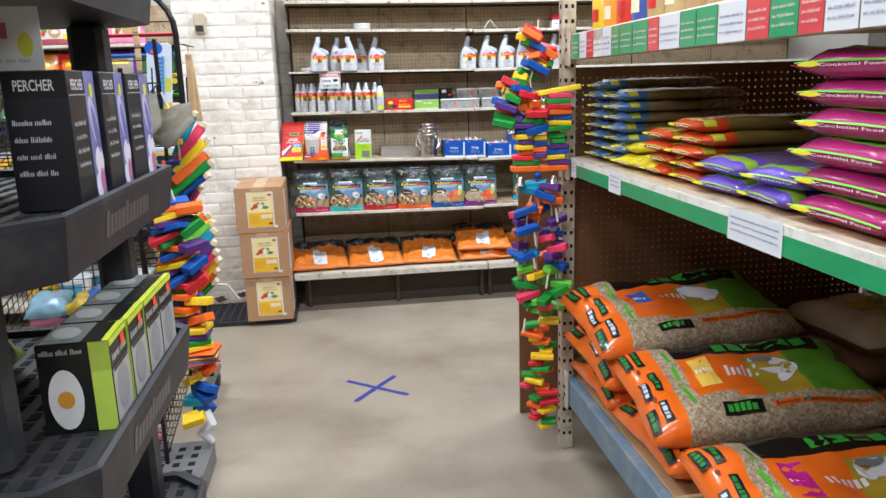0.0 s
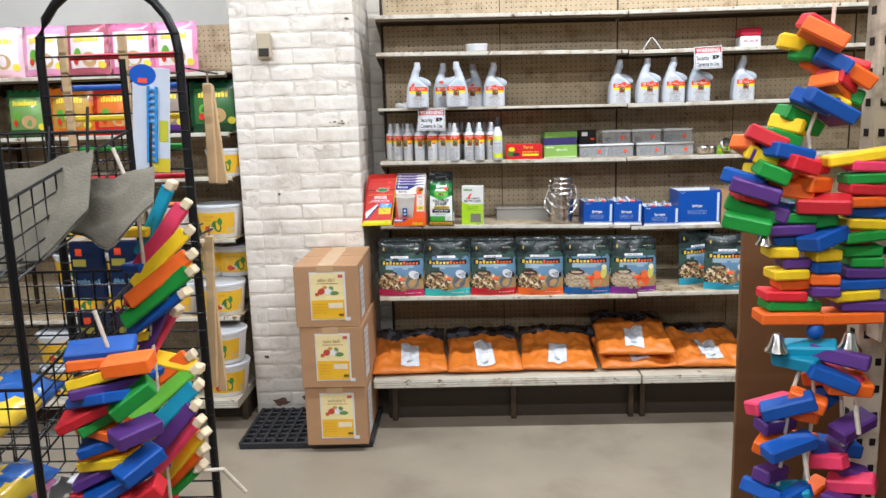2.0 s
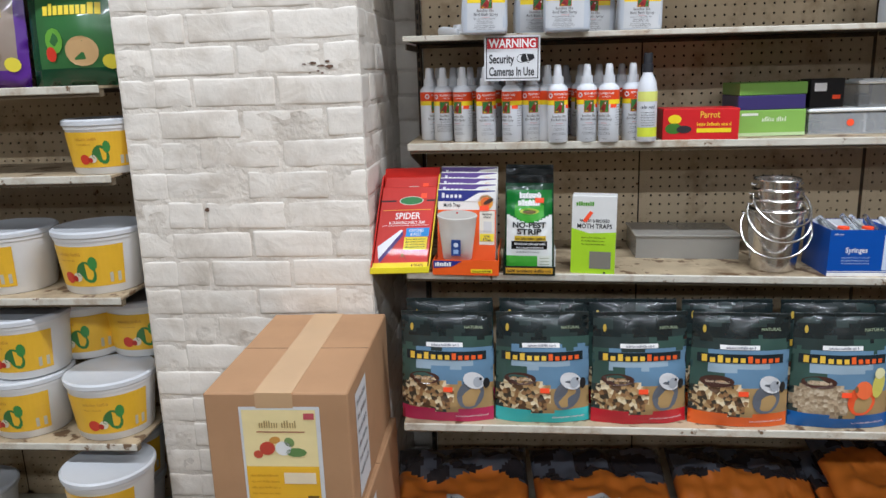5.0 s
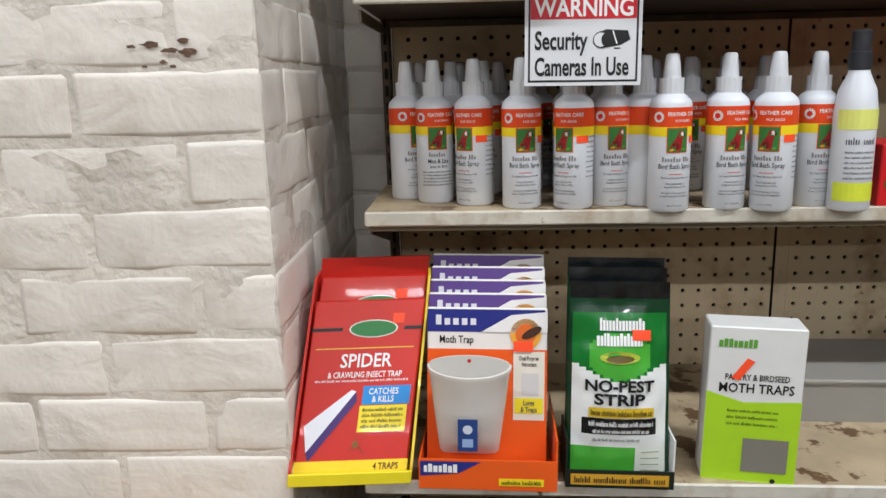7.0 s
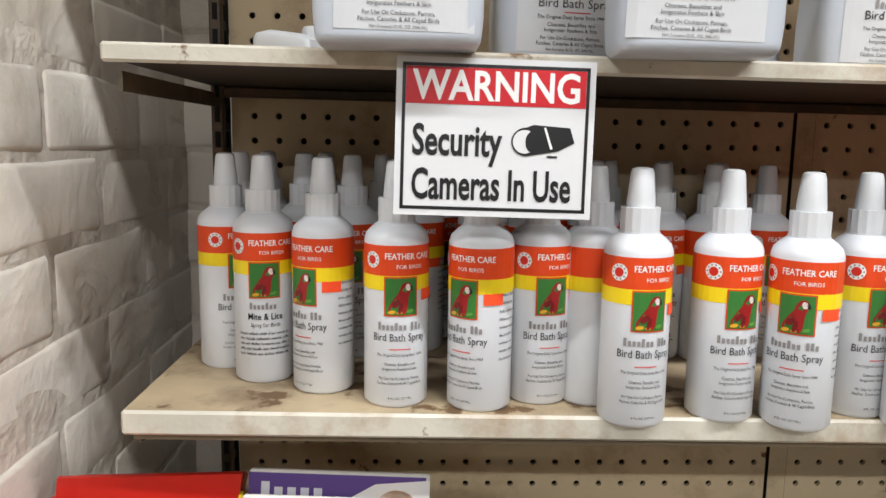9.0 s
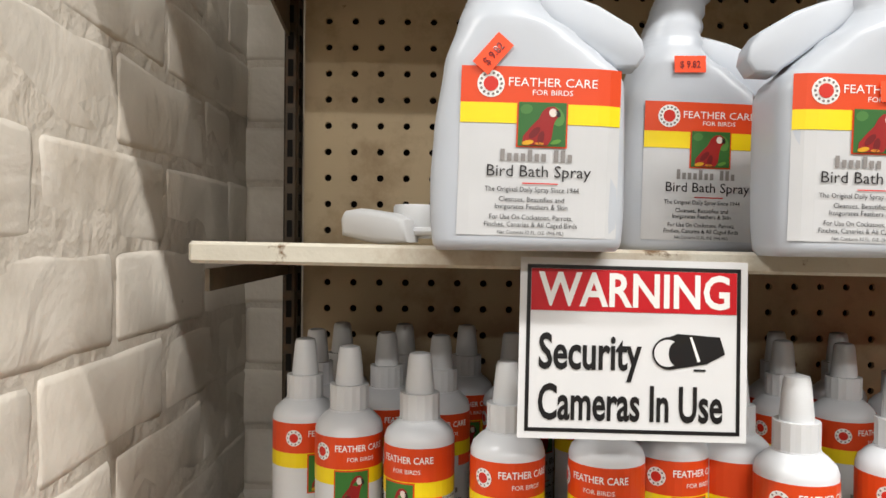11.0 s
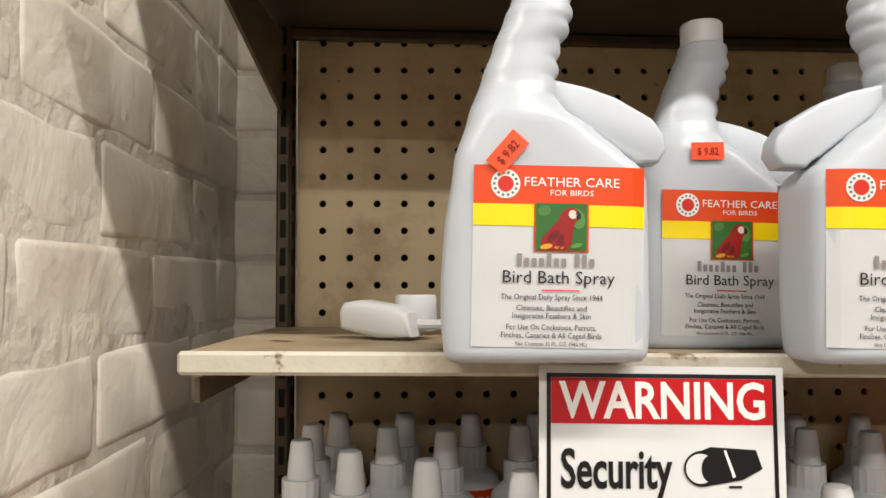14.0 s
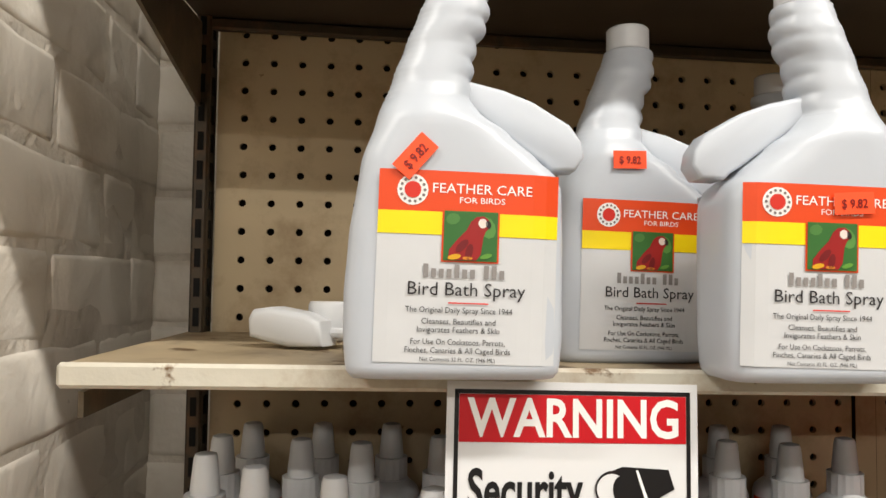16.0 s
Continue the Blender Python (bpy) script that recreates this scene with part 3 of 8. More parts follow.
def shelf_board(parent, x0, x1, z, depth, thick=0.013, y0=0.0, both=True, lean=0.0, rise=0.0, arm=0.09):
    def put(s, *names):
        s.v = [(x, y, q - lean * x + rise * (y - y0 + depth) / depth) for x, y, q in s.v]
        return s.out(*names)
    b = put(Shape().box(x0, y0 - depth + 0.004, z - 0.006, x1, y0 - 0.004, z, SHELF_TOP), "shelf", parent, "cream-edged shelf board with stained top")
    put(Shape().box(x0, y0 - depth - 0.001, z - thick - 0.004, x1, y0 - depth + 0.0038, z + 0.0015, SHELF_EDGE, 0.002), "front_edge", b, "chipped cream front edge")
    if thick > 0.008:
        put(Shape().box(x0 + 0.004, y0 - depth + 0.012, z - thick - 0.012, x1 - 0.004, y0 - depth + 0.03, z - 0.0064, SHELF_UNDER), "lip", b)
    # thin plate coloured dark for the shade under the board
    put(Shape().box(x0 + 0.002, y0 - depth + 0.031, z - 0.009, x1 - 0.002, y0 - 0.006, z - 0.0064, UNDER_SHADE), "underside", b, "dark underside")
    put(Shape().box(x0 + 0.006, y0 - 0.016, z - 0.02, x1 - 0.002, y0 - 0.0045, z - 0.0094, STEEL_DARK, 0.002), "rail", b, "dark steel back rail")
    for xx in ((x0 + 0.004,) if both else ()):
        g = Shape()
        pts = [(-0.004, -0.016), (-depth * 0.93, -0.016), (-depth * 0.93, -0.03), (-0.02, -arm), (-0.004, -arm)]
        vs = [(xx + dx, y0 + a, z + c) for dx in (0, 0.003) for a, c in pts]
        k = len(pts)
        g.add(vs, [tuple(range(k)), tuple(range(k, 2 * k))[::-1]] + [(i, k + i, k + (i + 1) % k, (i + 1) % k) for i in range(k)], BRACKET)
        put(g, "bracket", b, "worn steel bracket")
    return b


def upright(parent, x, y, z1, w=0.013):
    s = Shape().box(x - w / 2, y - 0.018, 0.0, x + w / 2, y + 0.012, z1, STEEL_DARK, 0.002)
    z = 0.3
    while z < z1 - 0.03:
        s.box(x - 0.0025, y - 0.0195, z, x + 0.0025, y - 0.0175, z + 0.016, HOLE)
        s.box(x + w / 2 - 0.0005, y - 0.009, z, x + w / 2 + 0.001, y - 0.003, z + 0.016, HOLE)
        z += 0.0254
    return s.out("upright", parent, "slotted steel upright")


def bay(x0, x1, shelves, label, top=2.13, y=0.0, base_z=BASE_Z, base_d=BASE_D, left_post=True, worn=False):
    t = thing("shelving_unit", label, "shelving unit", "wall shelving bays")
    mid = (x0 + x1) / 2
    for a, b in ((x0 + 0.002, mid - 0.002), (mid + 0.002, x1 - 0.002)):
        s = Shape()
        peg_panel(s, a, b, base_z, top, y, PEG, x0 + PITCH, PEG_Z)
        s.out("pegboard", t, "cream pegboard panel with rust stains")
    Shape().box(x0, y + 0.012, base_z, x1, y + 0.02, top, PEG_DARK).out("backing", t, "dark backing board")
    if left_post:
        upright(t, x0 - 0.008, y, top + 0.02)
    Shape().box(x1 - 0.0015, y - 0.001, base_z, x1 + 0.0065, y + 0.011, top, STEEL_DARK).out("upright", t, "thin dark joint strip")
    for k, (nm, z, d) in enumerate(shelves):
        thick, arm = THIN.get(nm, (0.013, 0.09)) if worn else (0.013, 0.09)
        shelf_board(t, x0 - (0.016 if left_post else 0.004), x1 - 0.004, z, d, thick, y, left_post, LEAN[nm] if worn else 0.0, RISE.get(nm, 0.0) if worn else 0.0, arm)
    deck = Shape().box((x0 - 0.05 if left_post else x0), y - base_d, base_z - 0.04, x1 - 0.004, y, base_z - 0.001, DECK_TOP).out("base_deck", t, "cream base deck with a ribbed price rail")
    Shape().box((x0 - 0.05 if left_post else x0), y - base_d - 0.004, base_z - 0.04, x1 - 0.004, y - base_d, base_z, SHELF_EDGE, 0.0015).out("front_edge", deck, "chipped cream front edge")
    for i in range(3):
        zz = base_z - 0.008 - i * 0.011
        Shape().box((x0 - 0.05 if left_post else x0), y - base_d - 0.006, zz - 0.006, x1 - 0.004, y - base_d - 0.003, zz, SHELF_EDGE, 0.001).out("rib", deck)
    for xx in (x0 + 0.02, mid, x1 - 0.03):
        Shape().box(xx, y - base_d + 0.13, 0, xx + 0.025, y - 0.02, base_z - 0.042, STEEL_DARK, 0.002).out("foot", t, "dark steel base leg")
    # added dark sheet stands in for the shade below the open base
    Shape().box(x0, y - base_d + 0.17, 0.0, x1, y - base_d + 0.18, base_z - 0.042, mat("kick_panel", (62, 52, 42), 0.6)).out("kick_panel", t, "dark sheet added for the shade under the open base")
    return t


BAY2 = [("s0", 1.94, 0.27), ("s1", 1.753, 0.285), ("s2", 1.503, 0.275), ("s3", 1.244, 0.275), ("s4", 0.918, 0.385), ("s5", 0.626, 0.545)]
bay(0.0, 1.2, SHELVES, "cream pegboard shelving unit filled with bird care goods", worn=True)
bay(1.205, 2.405, BAY2, "cream pegboard shelving unit with boxes and spray bottles", left_post=False)
bay(2.41, 3.61, BAY2, "mostly empty cream pegboard shelving unit", left_post=False)
LEFT = [("l0", 1.708, 0.30), ("l1", 1.425, 0.33), ("l2", 1.214, 0.33), ("l3", 0.917, 0.36), ("l4", 0.535, 0.38)]
bay(-1.92, -0.71, LEFT, "cream pegboard shelving unit with white tubs and snack bags", top=1.96, y=-0.1, base_z=0.155, base_d=0.5)
bay(-3.13, -1.925, LEFT, "cream pegboard shelving unit with pet food bags", top=1.96, y=-0.1, base_z=0.155, base_d=0.5, left_post=False)

# ---- warning signs ----


def warning_sign(z, x, y, lean=0.0, turn=0.0):
    w, h = 0.132, 0.104
    t = thing("warning_sign", "white paper warning sign with red heading on shelf edge", "sign", "warning signs")
    Shape().box(0, 0, -h, w, 0.0006, 0, PAPER).out("sheet", t)
    fn = flat((0, -0.0003, -h), *FRONT)
    s = Shape()
    f = 0.004
    for a in ((f, f, w - f, f + 0.0022), (f, h - f - 0.0022, w - f, h - f), (f, f, f + 0.0022, h - f), (w - f - 0.0022, f, w - f, h - f)):
        s.patch(*a, fn, BLACK_INK)
    s.patch(f + 0.0024, h - 0.0305, w - f - 0.0024, h - f - 0.0024, fn, ink(196, 16, 30))
    s.out("printed_frame", t, "black frame with red band")
    fn2 = flat((0, -0.0005, -h), *FRONT)
    k = Shape()
    k.text("WARNING", 0.0195, (w / 2, h - 0.0272), fn2, WHITE_INK, 0.5, bold=0.022, wide=0.111)
    k.text("Security", 0.0205, (0.0115, 0.0405), fn2, BLACK_INK, 0, bold=0.022, wide=0.0595)
    k.text("Cameras In Use", 0.0205, (0.0115, 0.0115), fn2, BLACK_INK, 0, bold=0.022, wide=0.1065)
    k.out("lettering", t, "white and black lettering")
    c = Shape()
    fn3, fn4 = flat((0, -0.0007, -h), *FRONT), flat((0, -0.0009, -h), *FRONT)
    c.add([fn2(*q) for q in ((0.0855, 0.0594), (0.0915, 0.0618), (0.116, 0.0604), (0.1192, 0.0506), (0.1085, 0.0448), (0.088, 0.0412))], [(0, 1, 2, 3, 4, 5)], BLACK_INK)
    c.add([fn3(*q) for q in ((0.0985, 0.06), (0.0998, 0.0602), (0.1048, 0.0464), (0.1032, 0.0458))], [(0, 1, 2, 3)], WHITE_INK)
    c.disc(0.0868, 0.0505, 0.0098, 0.0094, fn3, BLACK_INK, 24)
    c.disc(0.0858, 0.0505, 0.0078, 0.0078, fn4, PAPER, 24)
    c.disc(0.0905, 0.0505, 0.0042, 0.0068, flat((0, -0.0011, -h), *FRONT), BLACK_INK, 16)
    c.patch(0.101, 0.0405, 0.108, 0.0417, fn2, BLACK_INK)
    c.out("pictogram", t, "black camera pictogram")
    t.matrix_basis = pose(x, y, z, lean, turn, 0)
    return t


warning_sign(1.5085, 0.182, -0.2955, -3, 1.0)
warning_sign(1.758, 1.503, -0.301, -4, -1.5)

# ---- large spray bottles ----


def along(pairs, z):
    """Value at height z on a line of (height, value) pairs."""
    for (z0, a), (z1, b) in zip(pairs, pairs[1:]):
        if z <= z1:
            f = max(0.0, (z - z0) / (z1 - z0))
            f = f * f * (3 - 2 * f) * 0.5 + f * 0.5
            return a + (b - a) * f
    return pairs[-1][1]


SPRAY_L = [(0, -0.0545), (0.004, -0.0575), (0.02, -0.0588), (0.04, -0.0588), (0.066, -0.057), (0.104, -0.0516), (0.128, -0.0442), (0.151, -0.036), (0.166, -0.0304), (0.184, -0.0236), (0.192, -0.02), (0.199, -0.0182)]
SPRAY_R = [(0, 0.0455), (0.004, 0.048), (0.02, 0.0493), (0.066, 0.0493), (0.092, 0.0487), (0.1, 0.0457), (0.106, 0.0383), (0.12, 0.0236), (0.1305, 0.0098), (0.139, 0.0045), (0.151, 0.0044), (0.166, 0.0059), (0.178, 0.0112), (0.184, 0.0127), (0.192, 0.013), (0.199, 0.0122)]


def spray_skin(z0, z1, steps, ribs):
    """Side skin of the leaning bottle between two heights."""
    n, rings = 36, []
    for i in range(steps + 1):
        z = z0 + (z1 - z0) * i / steps
        a, b = along(SPRAY_L, z), along(SPRAY_R, z)
        rib = 0.00025 * math.sin(z * 2 * math.pi / 0.0031) if ribs else 0.0
        grip = 0.0026 * (abs(math.sin(math.pi * (z - 0.139) / 0.0105)) - 0.6) * min(1.0, (z - 0.137) / 0.008) if ribs else 0.0
        f = min(1.0, max(0.0, (z - 0.1) / 0.045))
        deep = min(0.0282, 0.0282 + ((b - a) / 2 * 0.95 - 0.0282) * f) - 0.004 * max(0.0, 1 - z / 0.004) ** 2
        e = 2 / (5.5 - 3.3 * min(1.0, max(0.0, (z - 0.095) / 0.04)))
        ring = []
        for j in range(n):
            t = 2 * math.pi * (j + 0.5) / n
            c, q = math.cos(t), math.sin(t)
            side = grip * max(0.0, c) ** 3 - rib * max(0.0, -c) ** 2
            ring.append(((a + b) / 2 + (b - a) / 2 * math.copysign(abs(c) ** e, c) + side, deep * math.copysign(abs(q) ** e, q), z))
        rings.append(ring)
    vs = [p for ring in rings for p in ring]
    fs = [(i * n + j, i * n + (j + 1) % n, (i + 1) * n + (j + 1) % n, (i + 1) * n + j) for i in range(steps) for j in range(n)]
    return vs, fs + [tuple(range(n))[::-1], tuple(steps * n + j for j in range(n))]


def parrot(s, u, v, w, h, fn, fn2):
    """The red bird in the label's picture."""
    red, deep = ink(150, 30, 30), ink(112, 22, 26)
    body = [(-0.42, -0.49), (-0.4, -0.28), (-0.24, -0.06), (-0.08, 0.12), (0.0, 0.3), (0.1, 0.4), (0.24, 0.42), (0.34, 0.34), (0.36, 0.2), (0.28, 0.1), (0.24, -0.02), (0.22, -0.2), (0.2, -0.36), (0.12, -0.49)]
    s.add([fn(u + x * w, v + y * h) for x, y in body], [tuple(range(len(body)))], red)
    for (x, y, rx, ry, m, tn) in ((-0.16, -0.2, 0.16, 0.08, deep, 0.8), (-0.02, -0.32, 0.07, 0.17, deep, -0.2), (0.22, 0.27, 0.085, 0.1, ink(226, 214, 206), 0.2), (0.33, 0.25, 0.05, 0.085, ink(34, 28, 28), 0.3), (-0.3, -0.43, 0.13, 0.055, ink(214, 160, 36), 0.2), (-0.05, -0.45, 0.1, 0.035, ink(206, 130, 40), 0.0), (0.3, -0.4, 0.12, 0.05, ink(96, 150, 60), 0.3)):
        s.disc(u + x * w, v + y * h, rx * w, ry * h, fn2, m, 10, tn)


def bath_label(s, fn, w, h, fn2):
    """Print of the bath spray: fn lies on the label, fn2 just above it."""
    top = h
    up = lambda f, k: (lambda x, y: tuple(Vector(f(x, y)) + (Vector(fn2(x, y)) - Vector(fn(x, y))) * k))
    s.patch(-w / 2, top - 0.215 * h, w / 2, top, fn, ORANGE_RED, 14)
    s.patch(-w / 2, top - 0.335 * h, w / 2, top - 0.215 * h, fn, YELLOW, 14)
    s.disc(-0.315 * w, top - 0.105 * h, 0.085 * w, 0.085 * w, fn2, WHITE_INK, 20)
    red = ink(206, 44, 30)
    for i in range(14):
        a_ = 2 * math.pi * i / 14
        s.disc(-0.315 * w + 0.066 * w * math.cos(a_), top - 0.105 * h + 0.066 * w * math.sin(a_), 0.009 * w, 0.009 * w, up(fn2, 1), ink(120, 110, 108), 6)
    s.disc(-0.315 * w, top - 0.105 * h, 0.046 * w, 0.046 * w, up(fn2, 1), red, 16)
    s.patch(-0.148 * w, top - 0.475 * h, 0.168 * w, top - 0.2 * h, fn2, ORANGE_RED)
    s.patch(-0.138 * w, top - 0.467 * h, 0.158 * w, top - 0.208 * h, up(fn2, 1), ink(50, 104, 48))
    s.disc(0.1 * w, top - 0.29 * h, 0.045 * w, 0.06 * h, up(fn2, 1.5), ink(84, 138, 66), 10, 0.4)
    s.disc(-0.09 * w, top - 0.25 * h, 0.04 * w, 0.03 * h, up(fn2, 1.5), ink(74, 126, 62), 10, 0.2)
    parrot(s, 0.01 * w, top - 0.3375 * h, 0.29 * w, 0.255 * h, up(fn2, 2), up(fn2, 2.7))
    s.text("FEATHER CARE", 0.052 * h, (0.07 * w, top - 0.115 * h), fn2, WHITE_INK, 0.5, bold=0.0, wide=0.55 * w)
    s.text("FOR BIRDS", 0.032 * h, (0.07 * w, top - 0.165 * h), fn2, WHITE_INK, 0.5, bold=0.0, wide=0.25 * w)
    s.words(-0.25 * w, 0.21 * w, top - 0.557 * h, 0.07 * h, fn2, ink(138, 134, 132), (7, 3))
    s.text("Bird Bath Spray", 0.071 * h, (0, top - 0.648 * h), fn2, ink(34, 32, 34), 0.5, bold=0.0, wide=0.645 * w)
    s.patch(-0.1 * w, top - 0.69 * h, 0.12 * w, top - 0.683 * h, fn2, ink(214, 60, 50))
    for t_, q, wide in (("The Original Daily Spray Since 1944", 0.738, 0.585), ("Cleanses, Beautifies and", 0.797, 0.405), ("Invigorates Feathers & Skin", 0.84, 0.45), ("For Use On Cockatoos, Parrots,", 0.902, 0.515), ("Finches, Canaries & All Caged Birds", 0.946, 0.575)):
        s.text(t_, 0.031 * h, (-0.04 * w, top - q * h), fn2, BLACK_INK, 0.5, wide=wide * w)
    s.text("Net Contents 32 FL. OZ. (946 ML)", 0.022 * h, (-0.04 * w, top - 0.988 * h), fn2, BLACK_INK, 0.5, wide=0.41 * w)
    s.bars(0.47 * w, 0.475 * w, top - 0.97 * h, 0.1 * h, fn2, ink(120, 120, 122), 1)


def sticker(parent, at, turn, size=(0.021, 0.011), price="$ 9.82", back=False):
    s = Shape()
    c, q = math.cos(turn), math.sin(turn)
    k = -1 if back else 1
    fn = lambda x, y: (at[0] + k * (x * c - y * q), at[1], at[2] + x * q + y * c)
    s.patch(-size[0] / 2, -size[1] / 2, size[0] / 2, size[1] / 2, fn, FLUO)
    fn2 = lambda x, y: (at[0] + k * (x * c - y * q), at[1] - k * 0.0004, at[2] + x * q + y * c)
    s.text(price, size[1] * 0.42, (0, -size[1] * 0.22), fn2, ink(120, 20, 16), 0.5, 0.85)
    return s.out("price_sticker", parent, "fluorescent orange price sticker")


def big_spray():
    t = thing("spray_bottle", "white trigger spray bottle with orange and yellow label", "spray bottle", "large spray bottles")
    vs, fs = spray_skin(0.0, 0.137, 44, False)
    Shape().add(vs, fs, BIG_PLASTIC).out("body", t, smooth=50)
    vs, fs = spray_skin(0.137, 0.199, 60, True)
    Shape().add(vs, fs, BIG_PLASTIC).out("neck", t, "ribbed leaning neck", smooth=60)
    Shape().lathe([(0.0125, 0), (0.0138, 0.0015), (0.0138, 0.015), (0.0125, 0.0165), (0.001, 0.0165)], 24, WHITE_CAP, (-0.003, 0, 0.1988)).out("cap", t, smooth=40)
    ear = [(-0.006, 0.148), (0.003, 0.1485), (0.02, 0.1445), (0.035, 0.139), (0.0546, 0.1274), (0.0605, 0.119), (0.062, 0.111), (0.0575, 0.104), (0.0445, 0.1035), (0.041, 0.107), (0.036, 0.11), (0.02, 0.122), (0.006, 0.132), (-0.006, 0.136)]
    Shape().slab(ear, -0.0095, 0.0095, BIG_PLASTIC, 0.0022).out("trigger", t, "white trigger guard", smooth=50)
    w, h, z0, lean = 0.0868, 0.0912, 0.0078, 0.024
    for sy in (-1, 1):
        lab = Shape()
        place = lambda dy: (lambda x, y: (0.0005 - sy * (x + lean * (y - h / 2)), sy * (0.0285 * max(0.0, 1 - abs((0.0053 - sy * x) / 0.0543) ** 5.5) ** 0.182 + dy), z0 + y - lean * x))
        lab.patch(-w / 2, 0, w / 2, h, place(0), ink(202, 204, 206), 14, 4)
        bath_label(lab, place(0.0003), w, h, place(0.0006))
        lab.out("label", t, "orange, yellow and white printed label")
    return t


# price stickers differ from bottle to bottle, so each bottle's is added after the copy
SPRAYS = [(x_, y_, rest("s2", x_) if x_ < 1.2 else 1.503, rz_, sx_, sz_, tn_) for x_, y_, rz_, sx_, sz_, tn_ in (
    (0.188, -0.297, -1, -0.025, 0.106, 0.85), (0.31, -0.207, 2, -0.013, 0.124, 0.02), (0.37, -0.297, 179, -0.012, 0.09, 0.05), (0.452, -0.12, 176, 0, 0.11, 0.3), (0.56, -0.2, -2, 0.0, 0.1, 0.1),
    (1.178, -0.2, 4, 0.01, 0.1, 0.2), (1.305, -0.235, 3, 0.01, 0.1, 0.2), (1.43, -0.24, 0, 0, 0.1, 0.2), (1.552, -0.24, -4, 0.01, 0.1, 0.3), (1.775, -0.21, 2, 0, 0.1, 0.1))]
proto = big_spray()
for i, (x, y, z, rz, sx, sz, tn) in enumerate(SPRAYS):
    b = proto if i == 0 else copy_thing(proto, pose(x, y, z, 0, 0, rz))
    b.matrix_basis = pose(x, y, z, 0, 0, rz)
for b_, (x, y, z, rz, sx, sz, tn) in zip([o for o in scene.collection.objects if o.name.split(".")[0] == "spray_bottle"], SPRAYS):
    sticker(b_, (sx, 0.0302, sz) if abs(rz) > 90 else (sx, -0.0302, sz), tn, back=abs(rz) > 90)

# loose trigger head lying on the shelf
trig = thing("trigger_sprayer", "loose white plastic trigger sprayer head lying on the shelf", "sprayer head")
Shape().slab([(-0.033, 0.006), (-0.034, 0.017), (-0.031, 0.022), (-0.02, 0.0235), (0.004, 0.02), (0.012, 0.016), (0.014, 0.002), (-0.008, 0.001), (-0.022, 0.0035)], -0.011, 0.011, WHITE_CAP, 0.004).out("shroud", trig, smooth=50)
Shape().lathe([(0.012, -0.011), (0.013, -0.009), (0.013, 0.009), (0.012, 0.011)], 20, WHITE_CAP, (0.006, 0.016, 0.0155)).out("collar", trig, smooth=40)
Shape().tube([(0.012, 0.005, 0.009), (0.05, 0.006, 0.009)], 0.003, WHITE_CAP, 8).out("dip_tube", trig)
trig.matrix_basis = pose(0.1, -0.166, rest("s2", 0.09) + 0.0003, 0, 0, -24) @ Matrix.Scale(1.18, 4)

# ---- small spray bottles ----


